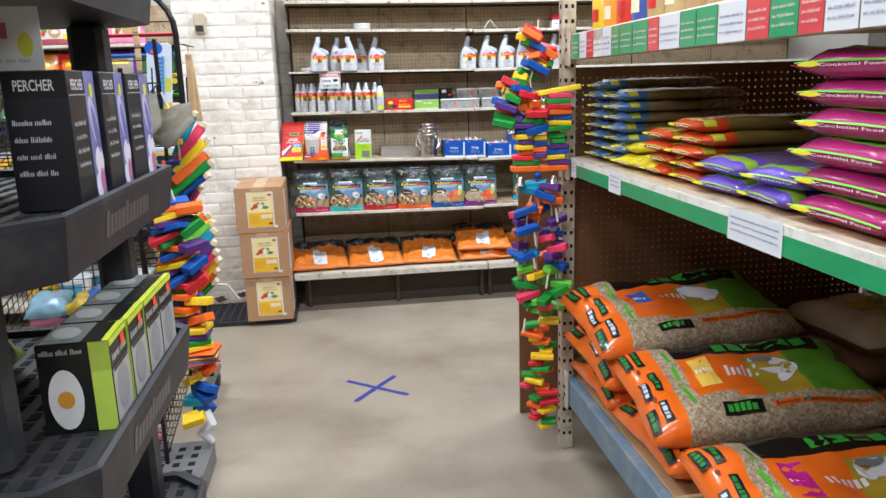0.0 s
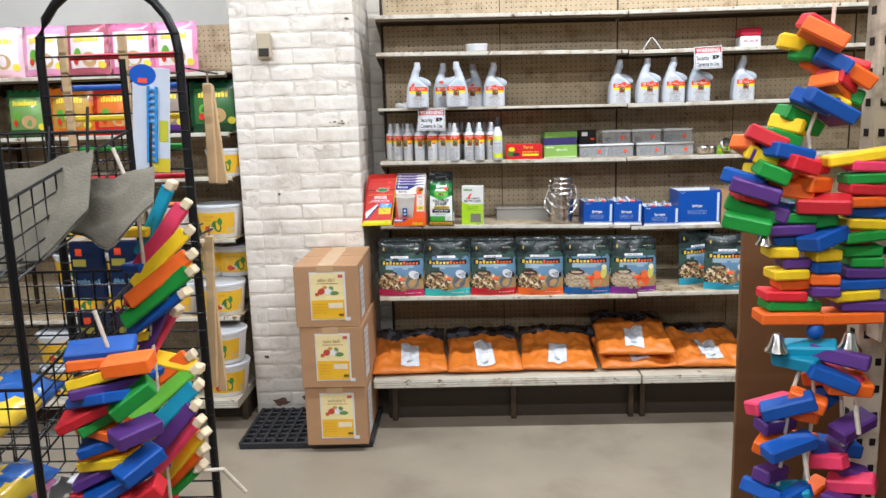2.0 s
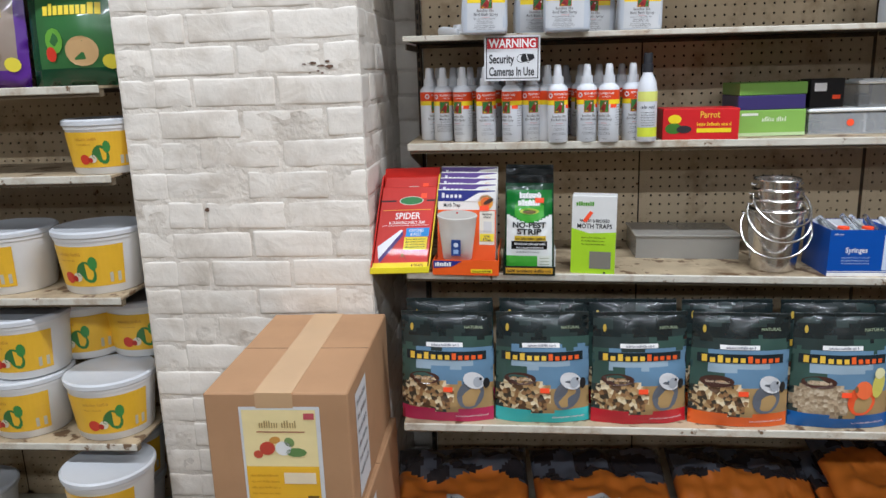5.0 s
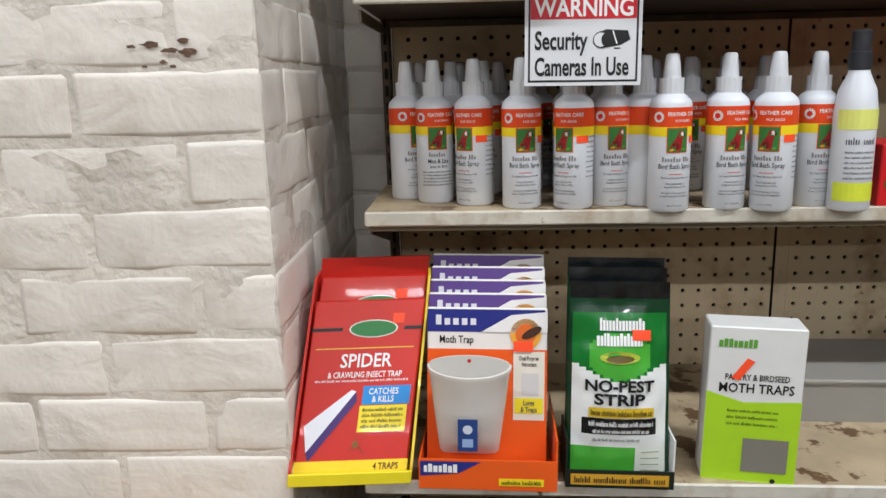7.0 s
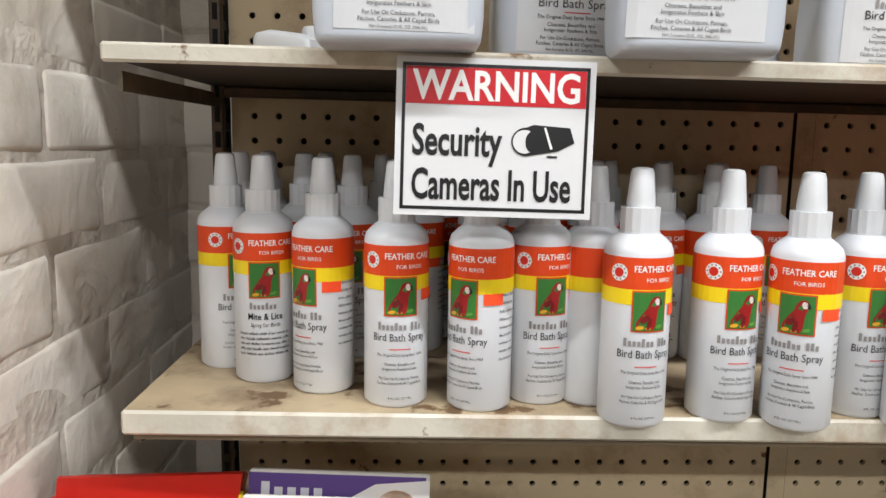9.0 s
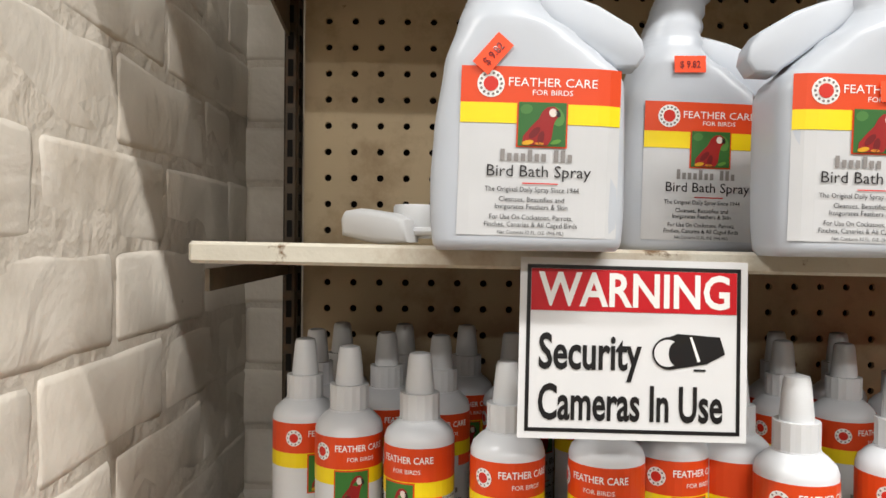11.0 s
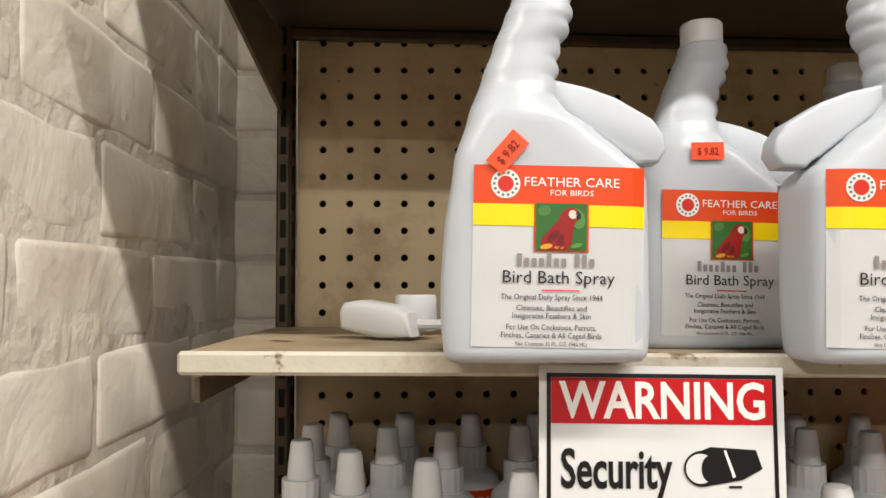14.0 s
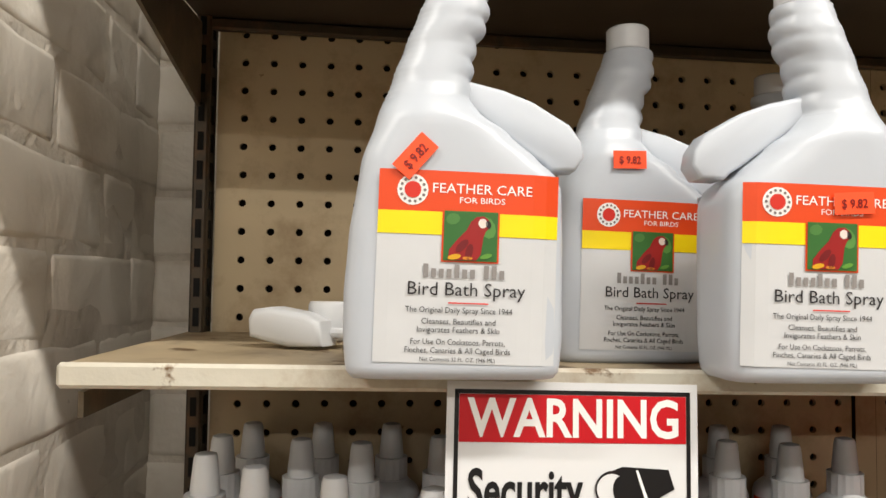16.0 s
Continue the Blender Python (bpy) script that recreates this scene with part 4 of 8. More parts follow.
def small_spray(kind):
    t = thing("spray_bottle", "small white spray bottle with an orange-red and yellow label" if kind != "plain" else "small white spray bottle turned to its blank side", "spray bottle", "small spray bottles")
    R = 0.0245
    prof = [(R - 0.003, 0), (R, 0.003), (R, 0.126), (R - 0.0015, 0.131), (R - 0.006, 0.1355), (0.0145, 0.1385), (0.0145, 0.1395)]
    Shape().lathe(prof, 28, WHITE_PLASTIC).out("body", t, smooth=45)
    ribs = Shape()
    n = 30
    ring = [(0.0135 + (0.0005 if i % 2 else 0)) for i in range(n)]
    vs = [(r * math.cos(2 * math.pi * i / n), r * math.sin(2 * math.pi * i / n), z) for z in (0.1396, 0.157) for i, r in enumerate(ring)]
    ribs.add(vs, [(i, (i + 1) % n, n + (i + 1) % n, n + i) for i in range(n)] + [tuple(range(n, 2 * n))], WHITE_CAP)
    ribs.out("collar", t, "ribbed collar")
    Shape().lathe([(0.0102, 0.157), (0.0102, 0.16), (0.0082, 0.181), (0.0072, 0.184), (0.004, 0.185)], 20, WHITE_CAP).out("overcap", t, "frosted nozzle cap", smooth=40)

    def wrap(dr):
        return lambda x, y: ((R + dr) * math.sin(x / R), -(R + dr) * math.cos(x / R), y)
    lab = Shape()
    a, b, c_ = wrap(0.0003), wrap(0.0006), wrap(0.0009)
    half = 0.052
    lab.patch(-half, 0.101, half, 0.1235, a, ORANGE_RED, 22)
    lab.patch(-half, 0.09, half, 0.101, a, YELLOW, 22)
    if kind != "plain":
        lab.patch(-0.011, 0.071, 0.014, 0.1005, b, ORANGE_RED, 6)
        lab.patch(-0.01, 0.072, 0.013, 0.0995, c_, ink(58, 120, 52), 6)
        parrot(lab, 0.0015, 0.08575, 0.022, 0.0265, wrap(0.0012), wrap(0.0014))
        lab.disc(-0.021, 0.1125, 0.0062, 0.0062, b, WHITE_INK, 14)
        lab.disc(-0.021, 0.1125, 0.0034, 0.0034, c_, ink(206, 44, 30), 12)
        for i in range(10):
            lab.disc(-0.021 + 0.0048 * math.cos(i * 0.628), 0.1125 + 0.0048 * math.sin(i * 0.628), 0.0007, 0.0007, c_, ink(130, 118, 116), 5)
        lab.text("FEATHER CARE", 0.0046, (0.008, 0.1135), b, WHITE_INK, 0.5, 0.85)
        lab.text("FOR BIRDS", 0.003, (0.008, 0.1065), b, WHITE_INK)
        if kind == "mite":
            lab.words(-0.011, 0.011, 0.062, 0.0055, b, ink(138, 134, 132), (7,))
            lab.text("Mite & Lice", 0.0055, (0.002, 0.0535), b, BLACK_INK, 0.5, 0.8)
            lab.text("Spray for Birds", 0.0035, (0.002, 0.0475), b, BLACK_INK, 0.5, 0.8)
            for i in range(5):
                lab.bars(-0.02, 0.022, 0.041 - i * 0.0042, 0.0022, b, BLACK_INK, i, 5)
        else:
            lab.words(-0.016, 0.018, 0.0605, 0.0058, b, ink(138, 134, 132), (7, 3))
            lab.text("Bird Bath Spray", 0.006, (0.001, 0.0522), b, ink(40, 38, 40), 0.5, bold=0.0, wide=0.041)
            lab.patch(-0.007, 0.0455, 0.009, 0.0462, b, ink(214, 60, 50), 3)
            for t_, z in (("The Original Daily Spray Since 1944", 0.0405), ("Cleanses, Beautifies and", 0.0335), ("Invigorates Feathers & Skin", 0.0298), ("For Use On Cockatoos, Parrots,", 0.0225), ("Finches, Canaries & All Caged Birds", 0.0188)):
                lab.text(t_, 0.0023, (0.001, z), b, BLACK_INK, 0.5, 0.75)
            lab.text("8 FL. OZ. (237 ML)", 0.0016, (0.001, 0.0075), b, BLACK_INK)
        for i in range(9):
            lab.bars(0.031, 0.048, 0.088 - i * 0.006, 0.002, b, ink(70, 70, 74), 20 + i, 4)
    else:
        lab.disc(0.0, 0.1125, 0.0062, 0.0062, b, WHITE_INK, 14)
    if kind == "bath":
        lab.patch(0.018, 0.082, 0.033, 0.0905, c_, FLUO, 4)
    lab.out("label", t, "printed wrap-round label")
    return t


S3 = 1.244
ROW = [("bath", 0.031, -0.146, 40), ("mite", 0.07, -0.183, 8), ("bath", 0.122, -0.208, -38), ("bath", 0.181, -0.236, 6), ("bath", 0.245, -0.243, -42), ("bath", 0.293, -0.225, 10), ("plain", 0.334, -0.227, 65),
       ("bath", 0.356, -0.27, 3), ("bath", 0.427, -0.258, 5), ("bath", 0.478, -0.274, -40), ("bath", 0.538, -0.245, 8)]
ROW += [("bath", 0.03 + 0.056 * i + 0.006 * math.sin(i * 2.1), -0.085 - 0.012 * (i % 3) , 25 * math.sin(i * 1.7)) for i in range(10)]
ROW += [("bath", 0.045 + 0.058 * i, -0.032, 30 * math.cos(i * 2.3)) for i in range(9)]
made = {}
for kind, x, y, rz in ROW:
    at = pose(x, y, rest("s3", x), 0, 0, rz)
    if kind in made:
        copy_thing(made[kind], at)
    else:
        made[kind] = small_spray(kind)
        made[kind].matrix_basis = at

# tall white conditioner bottle
cond = thing("conditioner_bottle", "slim white spray bottle with black cap and lime label", "bottle")
Shape().lathe([(0.021, 0), (0.0235, 0.003), (0.0235, 0.115), (0.02, 0.14), (0.012, 0.158), (0.011, 0.162)], 28, WHITE_PLASTIC).out("body", cond, smooth=45)
Shape().lathe([(0.0115, 0.162), (0.0125, 0.163), (0.0125, 0.182), (0.0105, 0.183), (0.0105, 0.205), (0.008, 0.207)], 20, BLACK_PLASTIC).out("cap", cond, smooth=40)
wr = lambda x, y: (0.0239 * math.sin(x / 0.0235), -0.0239 * math.cos(x / 0.0235), y)
s = Shape()
s.patch(-0.03, 0.012, 0.03, 0.034, wr, ink(214, 224, 60), 10)
s.patch(-0.03, 0.095, 0.03, 0.118, wr, ink(226, 230, 120), 10)
s.bars(-0.018, 0.02, 0.078, 0.008, wr, ink(70, 74, 80), 2, 9)
for i in range(6):
    s.bars(-0.018, 0.018, 0.068 - i * 0.006, 0.0026, wr, ink(90, 94, 98), i)
s.out("label", cond, "lime and grey print")
cond.matrix_basis = pose(0.567, -0.28, rest("s3", 0.567))

# ---- boxes on the bottle shelf ----


def goods_box(name, label, category, w, d, h, skin, front=None, group="", bev=0.0015, lid=None):
    """A printed carton, its front bottom left corner at the origin; front(s, fn) adds the print."""
    t = thing(name, label, category, group)
    Shape().box(0, 0, 0, w, d, h, skin, bev).out("carton", t)
    if front:
        s = Shape()
        front(s, flat((0, -0.0007, 0), *FRONT), flat((0, -0.0014, 0), *FRONT))
        s.out("print", t, "printed front")
    if lid:
        Shape().box(0.002, 0.002, h, w - 0.002, d - 0.002, h + 0.001, lid).out("lid", t)
    return t


def red_front(s, a, b):
    s.disc(0.028, 0.05, 0.016, 0.011, a, YELLOW)
    s.disc(0.026, 0.028, 0.02, 0.013, a, ink(70, 120, 40))
    s.disc(0.05, 0.026, 0.018, 0.009, b, ink(50, 46, 50))
    s.text("Parrot", 0.016, (0.11, 0.053), a, ink(240, 190, 60), 0.5, 0.8)
    s.patch(0.08, 0.018, 0.16, 0.028, a, YELLOW)
    s.bars(0.08, 0.16, 0.034, 0.008, a, ink(250, 214, 40), 4)


goods_box("toy_box", "small red cardboard box with yellow print on the shelf", "box", 0.178, 0.09, 0.075, ink(206, 30, 34), red_front).matrix_basis = pose(0.607, -0.27, rest("s3", 0.62), 0, 0.6, -2)


def green_front(s, a, b):
    s.patch(0.0, 0.0, 0.165, 0.008, a, ink(190, 214, 160))
    s.bars(0.06, 0.12, 0.035, 0.012, a, ink(230, 240, 210), 3, 8)
    s.patch(0.01, 0.05, 0.05, 0.056, a, ink(226, 232, 214))


gb = goods_box("supply_box", "lime green cardboard box stacked on the shelf", "box", 0.165, 0.13, 0.063, ink(138, 182, 84), green_front, "green boxes")
gb.matrix_basis = pose(0.802, -0.2, S3 + 0.0035, 0, 0, 1)
goods_box("supply_box", "lime green flat box on top of stacked boxes", "box", 0.165, 0.13, 0.03, ink(128, 176, 78), None, "green boxes").matrix_basis = pose(0.806, -0.195, S3 + 0.1027, 0, 0, 3)
goods_box("supply_box", "dark purple flat box between green boxes", "box", 0.163, 0.13, 0.035, ink(58, 50, 104), None, "green boxes").matrix_basis = pose(0.803, -0.198, S3 + 0.0671, 0, 0, 2)


def keeper(label):
    """Small clear plastic pet container with a white lid and handle."""
    t = thing("plastic_container", label, "container", "clear containers")
    w, d, h = 0.138, 0.1, 0.052
    s = Shape()
    for q in ((0, 0, 0, w, 0.0015, h), (0, d - 0.0015, 0, w, d, h), (0, 0.0015, 0, 0.0015, d - 0.0015, h), (w - 0.0015, 0.0015, 0, w, d - 0.0015, h), (0.0015, 0.0015, 0, w - 0.0015, d - 0.0015, 0.0015)):
        s.box(*q, HAZY)
    s.out("tank", t, "clear tank")
    lid = Shape()
    lid.box(-0.004, -0.004, h + 0.003, w + 0.004, d + 0.004, h + 0.012, LIDW, 0.003)
    lid.box(0.012, 0.012, h + 0.012, w - 0.012, d - 0.012, h + 0.0145, LIDW, 0.001)
    lid.out("lid", t, "white snap lid")
    Shape().box(0.02, 0.04, 0.0016, 0.05, 0.07, 0.03, BLACK_INK, 0.004).out("insert", t, "dark plastic insert")
    Shape().lathe([(0.0, 0), (0.009, 0.0004), (0.0, 0.0008)], 12, FLUO).out("price_sticker", t, "orange sticker").matrix_basis = pose(0.1, -0.0002, h * 0.55, 90)
    return t


HAZY = mat("hazy_clear_plastic", (226, 230, 232), 0.08, var=0.0)
HAZY.node_tree.nodes["Principled BSDF"].inputs["Alpha"].default_value = 0.22
LIDW = mat("clear_lid_plastic", (240, 241, 240), 0.3, var=0.02)
k0 = keeper("clear plastic container with white lid, stacked on the shelf")
k0.matrix_basis = pose(0.985, -0.17, S3)
for x, y, z, r in ((1.115, -0.172, 0, 2), (1.272, -0.165, 0, -1), (1.42, -0.16, 0, 3), (1.1, -0.17, 0.0665, 1), (1.25, -0.166, 0.0665, -3), (1.41, -0.16, 0.0665, 1), (1.86, -0.16, 0, 0), (1.9, -0.15, 0.0665, 4)):
    copy_thing(k0, pose(x, y, S3 + z, 0, 0, r))
blk = thing("boxed_accessory", "small black boxed accessory on a clear container", "box")
Shape().box(0, 0, 0, 0.085, 0.06, 0.07, ink(26, 26, 28), 0.002).out("carton", blk)
s = Shape()
s.patch(0.01, 0.04, 0.04, 0.06, flat((0, -0.0007, 0), *FRONT), WHITE_INK)
s.patch(0.055, 0.02, 0.075, 0.03, flat((0, -0.0007, 0), *FRONT), FLUO)
s.out("print", blk)
blk.matrix_basis = pose(0.985, -0.165, S3 + 0.067, 0, 0, 4)
# bits of crumpled film and ties on top of the containers
for i, x in enumerate((1.17, 1.31, 1.33, 1.47, 1.49)):
    t = thing("wire_tie", "thin bent wire tie on a container lid", "wire", "wire ties")
    z = S3 + 0.135
    Shape().tube([(x, -0.12, z - 0.003), (x + 0.012, -0.12, z + 0.03), (x + 0.03 + 0.01 * (i % 2), -0.12, z + 0.05), (x + 0.035, -0.12, z + 0.02)], 0.0014, CLEAR if i % 2 else BLACK_WIRE, 6).out("wire", t)


def coop_cup(label):
    t = thing("feeding_cup", label, "cup", "steel cups")
    Shape().lathe([(0.022, 0), (0.03, 0.006), (0.034, 0.04), (0.036, 0.041), (0.033, 0.043), (0.029, 0.008), (0.001, 0.007)], 22, CHROME).out("bowl", t, smooth=40)
    Shape().tube([(0.034 * math.cos(a), 0.034 * math.sin(a), 0.036) for a in (2 * math.pi * i / 18 for i in range(18))], 0.0022, CHROME, 6, True).out("ring", t)
    Shape().tube([(0.034, 0, 0.036), (0.05, 0, 0.04), (0.052, 0, 0.012), (0.056, 0, 0.0)], 0.0022, CHROME, 6).out("hook", t)
    return t


cup = coop_cup("small shiny steel feeding cup with a clamp")
cup.matrix_basis = pose(1.6, -0.18, S3)
for x, y, z, rx, rz in ((1.64, -0.15, S3, 0, 40), (1.7, -0.17, 1.275, 65, 20), (1.75, -0.19, S3, 0, 120), (1.77, -0.14, 1.285, -50, 70)):
    copy_thing(cup, pose(x, y, z, rx, 0, rz))
gc = thing("carded_accessory", "small green and yellow carded accessory", "card")
Shape().box(0, 0, 0, 0.05, 0.004, 0.05, ink(120, 170, 40), 0.001).out("card", gc)
Shape().box(0.01, -0.002, 0.02, 0.035, 0, 0.045, YELLOW).out("print", gc)
gc.matrix_basis = pose(1.66, -0.2, S3, -8, 15, 10)

# ---- top shelf odds ----
wt = thing("shallow_tub", "shallow white plastic tub on the upper shelf", "tub")
Shape().lathe([(0.045, 0), (0.052, 0.003), (0.054, 0.034), (0.051, 0.037)], 26, WHITE_CAP).out("tub", wt, smooth=40)
wt.matrix_basis = pose(0.475, -0.2, rest("s1", 0.475) + 0.0075, 4.4)
rb = thing("product_jar", "white jar with a red top and printed label", "jar")
Shape().box(0, 0, 0, 0.1, 0.08, 0.06, WHITE_PLASTIC, 0.008).out("body", rb)
Shape().box(-0.001, -0.001, 0.06, 0.101, 0.081, 0.098, ink(196, 30, 60), 0.006).out("top", rb)
s = Shape()
s.bars(0.015, 0.085, 0.03, 0.012, flat((0, -0.0007, 0), *FRONT), ink(170, 40, 40), 2)
s.out("print", rb)
rb.matrix_basis = pose(1.762, -0.19, 1.753)
wh = thing("wire_hook", "white bent wire hook standing on the shelf", "hook")
Shape().tube([(0, 0, 0.003), (0.04, 0, 0.062), (0.05, 0.002, 0.066), (0.058, 0, 0.056), (0.1, 0, 0.003)], 0.003, WHITE_CAP, 6).out("wire", wh)
wh.matrix_basis = pose(1.285, -0.19, 1.753)

# ---- pest trap displays ----
S4 = 0.955


def trap_display():
    t = thing("trap_display", "red cardboard display tray of insect traps leaning on the shelf", "display box")
    w = 0.145
    Shape().box(0, 0, 0, w, 0.15, 0.006, ink(230, 210, 30), 0.001).out("tray_floor", t, "yellow tray")
    Shape().box(0, -0.004, 0, w, 0, 0.016, ink(238, 222, 30), 0.001).out("tray_lip", t, "yellow tray lip")
    for x in (0.0, w - 0.003):
        s = Shape()
        pts = [(0, 0.0), (0, 0.02), (0.085, 0.185), (0.11, 0.222), (0.15, 0.222), (0.15, 0.0)]
        vs = [(x + q, a, b) for q in (0, 0.003) for a, b in pts]
        k = len(pts)
        s.add(vs, [tuple(range(k)), tuple(range(k, 2 * k))[::-1]] + [(i, k + i, k + (i + 1) % k, (i + 1) % k) for i in range(k)], ink(204, 44, 30) if x == 0 else ink(232, 200, 40))
        s.out("tray_side", t, "cardboard tray side")
    Shape().box(0.003, 0.146, 0, w - 0.003, 0.15, 0.238, ink(196, 40, 28)).out("tray_back", t, "red tray back")
    for i, (y, top) in enumerate(((0.012, 0.205), (0.045, 0.226), (0.08, 0.238))):
        p = Shape()
        p.box(0.005, -0.009, 0, w - 0.005, 0.009, top, ink(200, 42, 28), 0.002)
        fn, fn2 = flat((0.005, -0.0097, 0), *FRONT), flat((0.005, -0.0104, 0), *FRONT)
        ww = w - 0.01
        p.disc(ww / 2 + 0.008, top - 0.036, 0.03, 0.011, fn, ink(226, 226, 210), 18)
        p.disc(ww / 2 + 0.008, top - 0.036, 0.028, 0.0095, fn2, ink(50, 124, 62), 18)
        p.patch(0, top - 0.038, 0.038, top - 0.034, fn, BLACK_INK)
        p.patch(ww - 0.022, top - 0.038, ww, top - 0.034, fn, BLACK_INK)
        p.patch(0.098, top - 0.03, 0.112, top - 0.018, fn2, FLUO)
        if i == 0:
            p.patch(0.008, 0.145, ww - 0.008, 0.1463, fn, ink(236, 190, 60))
            p.text("SPIDER", 0.0165, (ww / 2 + 0.004, 0.123), fn, WHITE_INK, 0.5, 0.88)
            p.text("& CRAWLING INSECT TRAP", 0.0072, (ww / 2 + 0.004, 0.1105), fn, WHITE_INK, 0.5, 0.72)
            p.bars(0.012, ww - 0.01, 0.1055, 0.0028, fn, WHITE_INK, 3)
            p.add([fn(*c) for c in ((0.006, 0.055), (0.058, 0.096), (0.064, 0.094), (0.012, 0.024))], [(0, 1, 2, 3)], ink(238, 240, 246))
            p.add([fn2(*c) for c in ((0.012, 0.024), (0.064, 0.094), (0.066, 0.082), (0.016, 0.014))], [(0, 1, 2, 3)], ink(70, 44, 110))
            p.patch(0.072, 0.078, ww - 0.006, 0.1, fn, ink(46, 140, 214))
            p.text("CATCHES", 0.0074, (0.097, 0.09), fn2, WHITE_INK, 0.5, 0.8)
            p.text("& KILLS", 0.0074, (0.097, 0.0808), fn2, WHITE_INK, 0.5, 0.8)
            p.patch(0.07, 0.046, ww - 0.008, 0.077, fn, ink(244, 222, 40))
            for k in range(4):
                p.bars(0.074, ww - 0.012, 0.07 - 0.0065 * k, 0.004, fn2, ink(60, 50, 30), k, 6)
            for a in range(7):
                g = -0.9 + 0.3 * a
                p.add([fn2(0.07 + 0.002 * math.cos(g), 0.032), fn2(0.07 + 0.013 * math.sin(g), 0.04 - 0.02 * abs(math.sin(g * 1.3))), fn2(0.0705 + 0.013 * math.sin(g), 0.0408 - 0.02 * abs(math.sin(g * 1.3))), fn2(0.071, 0.0325)], [(0, 1, 2, 3)], ink(120, 70, 30))
            p.disc(0.07, 0.032, 0.004, 0.005, fn2, ink(150, 96, 40), 10)
            p.patch(0, 0.0, ww, 0.014, fn, ink(244, 216, 30))
            p.text("4 TRAPS", 0.0075, (ww - 0.026, 0.003), fn2, ink(90, 30, 20), 0.5, 0.8)
        o = p.out("trap_packet", t, "red insect trap carton")
        o.matrix_basis = pose(0, y + 0.006, 0.006, -23)
    return t


spider = trap_display()
for ob in spider.children:
    for v in ob.data.vertices:
        v.co.x += 0.14 * v.co.z
spider.matrix_basis = pose(-0.106, -0.395, S4, 0, 0, 3)


def moth_display():
    t = thing("trap_display", "orange and white moth trap packets standing in a display tray", "display box")
    w = 0.155
    orange, blue, lilac = ink(232, 92, 20), ink(36, 44, 128), ink(96, 70, 140)
    for i, y in enumerate((0.008, 0.03, 0.05, 0.07, 0.09)):
        p = Shape()
        top = 0.19 + 0.011 * i
        p.box(0.006, -0.003, 0.004, w - 0.01, 0.003, top, ink(236, 232, 224), 0.0015)
        fn, fn2, fn3 = (flat((0.006, -0.0037 - 0.0007 * k, 0), *FRONT) for k in range(3))
        ww = w - 0.016
        p.patch(0, top - 0.028, ww * 0.98, top - 0.002, fn, blue if i == 0 else lilac)
        p.add([fn2(*c) for c in ((ww * 0.45, top - 0.028), (ww, top - 0.028), (ww, top - 0.004), (ww * 0.7, top - 0.008))], [(0, 1, 2, 3)], ink(238, 236, 232))
        p.words(0.008, ww * 0.42, top - 0.02, 0.0115, fn2, ink(226, 226, 232), (5,))
        p.disc(ww * 0.82, top - 0.03, 0.018, 0.018, fn2, ink(240, 170, 60), 18)
        p.disc(ww * 0.82, top - 0.03, 0.012, 0.012, fn3, ink(226, 110, 40), 16)
        p.disc(ww * 0.87, top - 0.028, 0.013, 0.005, flat((0.006, -0.006, 0), *FRONT), ink(70, 44, 30), 12, 0.5)
        p.patch(ww * 0.72, top - 0.05, ww * 0.88, top - 0.038, flat((0.006, -0.0066, 0), *FRONT), FLUO)
        if i == 0:
            p.text("Moth Trap", 0.0088, (0.034, top - 0.041), fn, BLACK_INK, 0.5, 0.75)
            p.patch(0, 0.0, ww, top - 0.048, fn, orange)
            p.patch(ww * 0.72, 0.06, ww * 0.98, top - 0.05, fn2, ink(228, 222, 206))
            p.text("Dual Purpose", 0.005, (ww * 0.85, top - 0.06), fn3, BLACK_INK, 0.5, 0.6)
            p.text("Attractant", 0.005, (ww * 0.85, top - 0.067), fn3, BLACK_INK, 0.5, 0.6)
            p.patch(ww * 0.79, 0.09, ww * 0.93, 0.115, fn3, ink(206, 204, 200))
            p.patch(ww * 0.73, 0.068, ww * 0.97, 0.086, fn3, ink(240, 220, 40))
            p.text("Lures", 0.006, (ww * 0.85, 0.078), flat((0.006, -0.0062, 0), *FRONT), ink(40, 40, 90), 0.5, 0.7)
            p.text("& Traps", 0.006, (ww * 0.85, 0.07), flat((0.006, -0.0062, 0), *FRONT), ink(40, 40, 90), 0.5, 0.7)
        o = p.out("trap_packet", t, "orange, blue and white trap packet")
        o.matrix_basis = pose(0, y, 0.002, -10)
    # bowl-shaped clear bubble
    bowl_mat = mat("blister_bowl", (214, 210, 202), 0.22, var=0.05, scale=18, bump=0.15, bscale=40)
    b = Shape()
    n_, rows_ = 18, [(0.03, 0.03, 0.0), (0.034, 0.034, 0.3), (0.036, 0.05, 0.8), (0.041, 0.09, 1.0), (0.0455, 0.13, 1.0), (0.0475, 0.133, 1.0), (0.0475, 0.137, 1.0), (0.0455, 0.138, 1.0), (0.044, 0.135, 1.0)]
    vs = []
    for r_, z_, k_ in rows_:
        vs += [(0.056 + r_ * math.cos(math.pi * a_ / n_), -0.006 - 0.62 * r_ * max(0.15, k_) * math.sin(math.pi * a_ / n_), z_ - (0.006 * math.sin(math.pi * a_ / n_) if z_ > 0.12 else 0)) for a_ in range(n_ + 1)]
    m_ = n_ + 1
    b.add(vs, [(r_ * m_ + a_, (r_ + 1) * m_ + a_, (r_ + 1) * m_ + a_ + 1, r_ * m_ + a_ + 1) for r_ in range(len(rows_) - 1) for a_ in range(n_)], bowl_mat)
    b.out("bowl", t, "pale grey trap bowl", smooth=50)
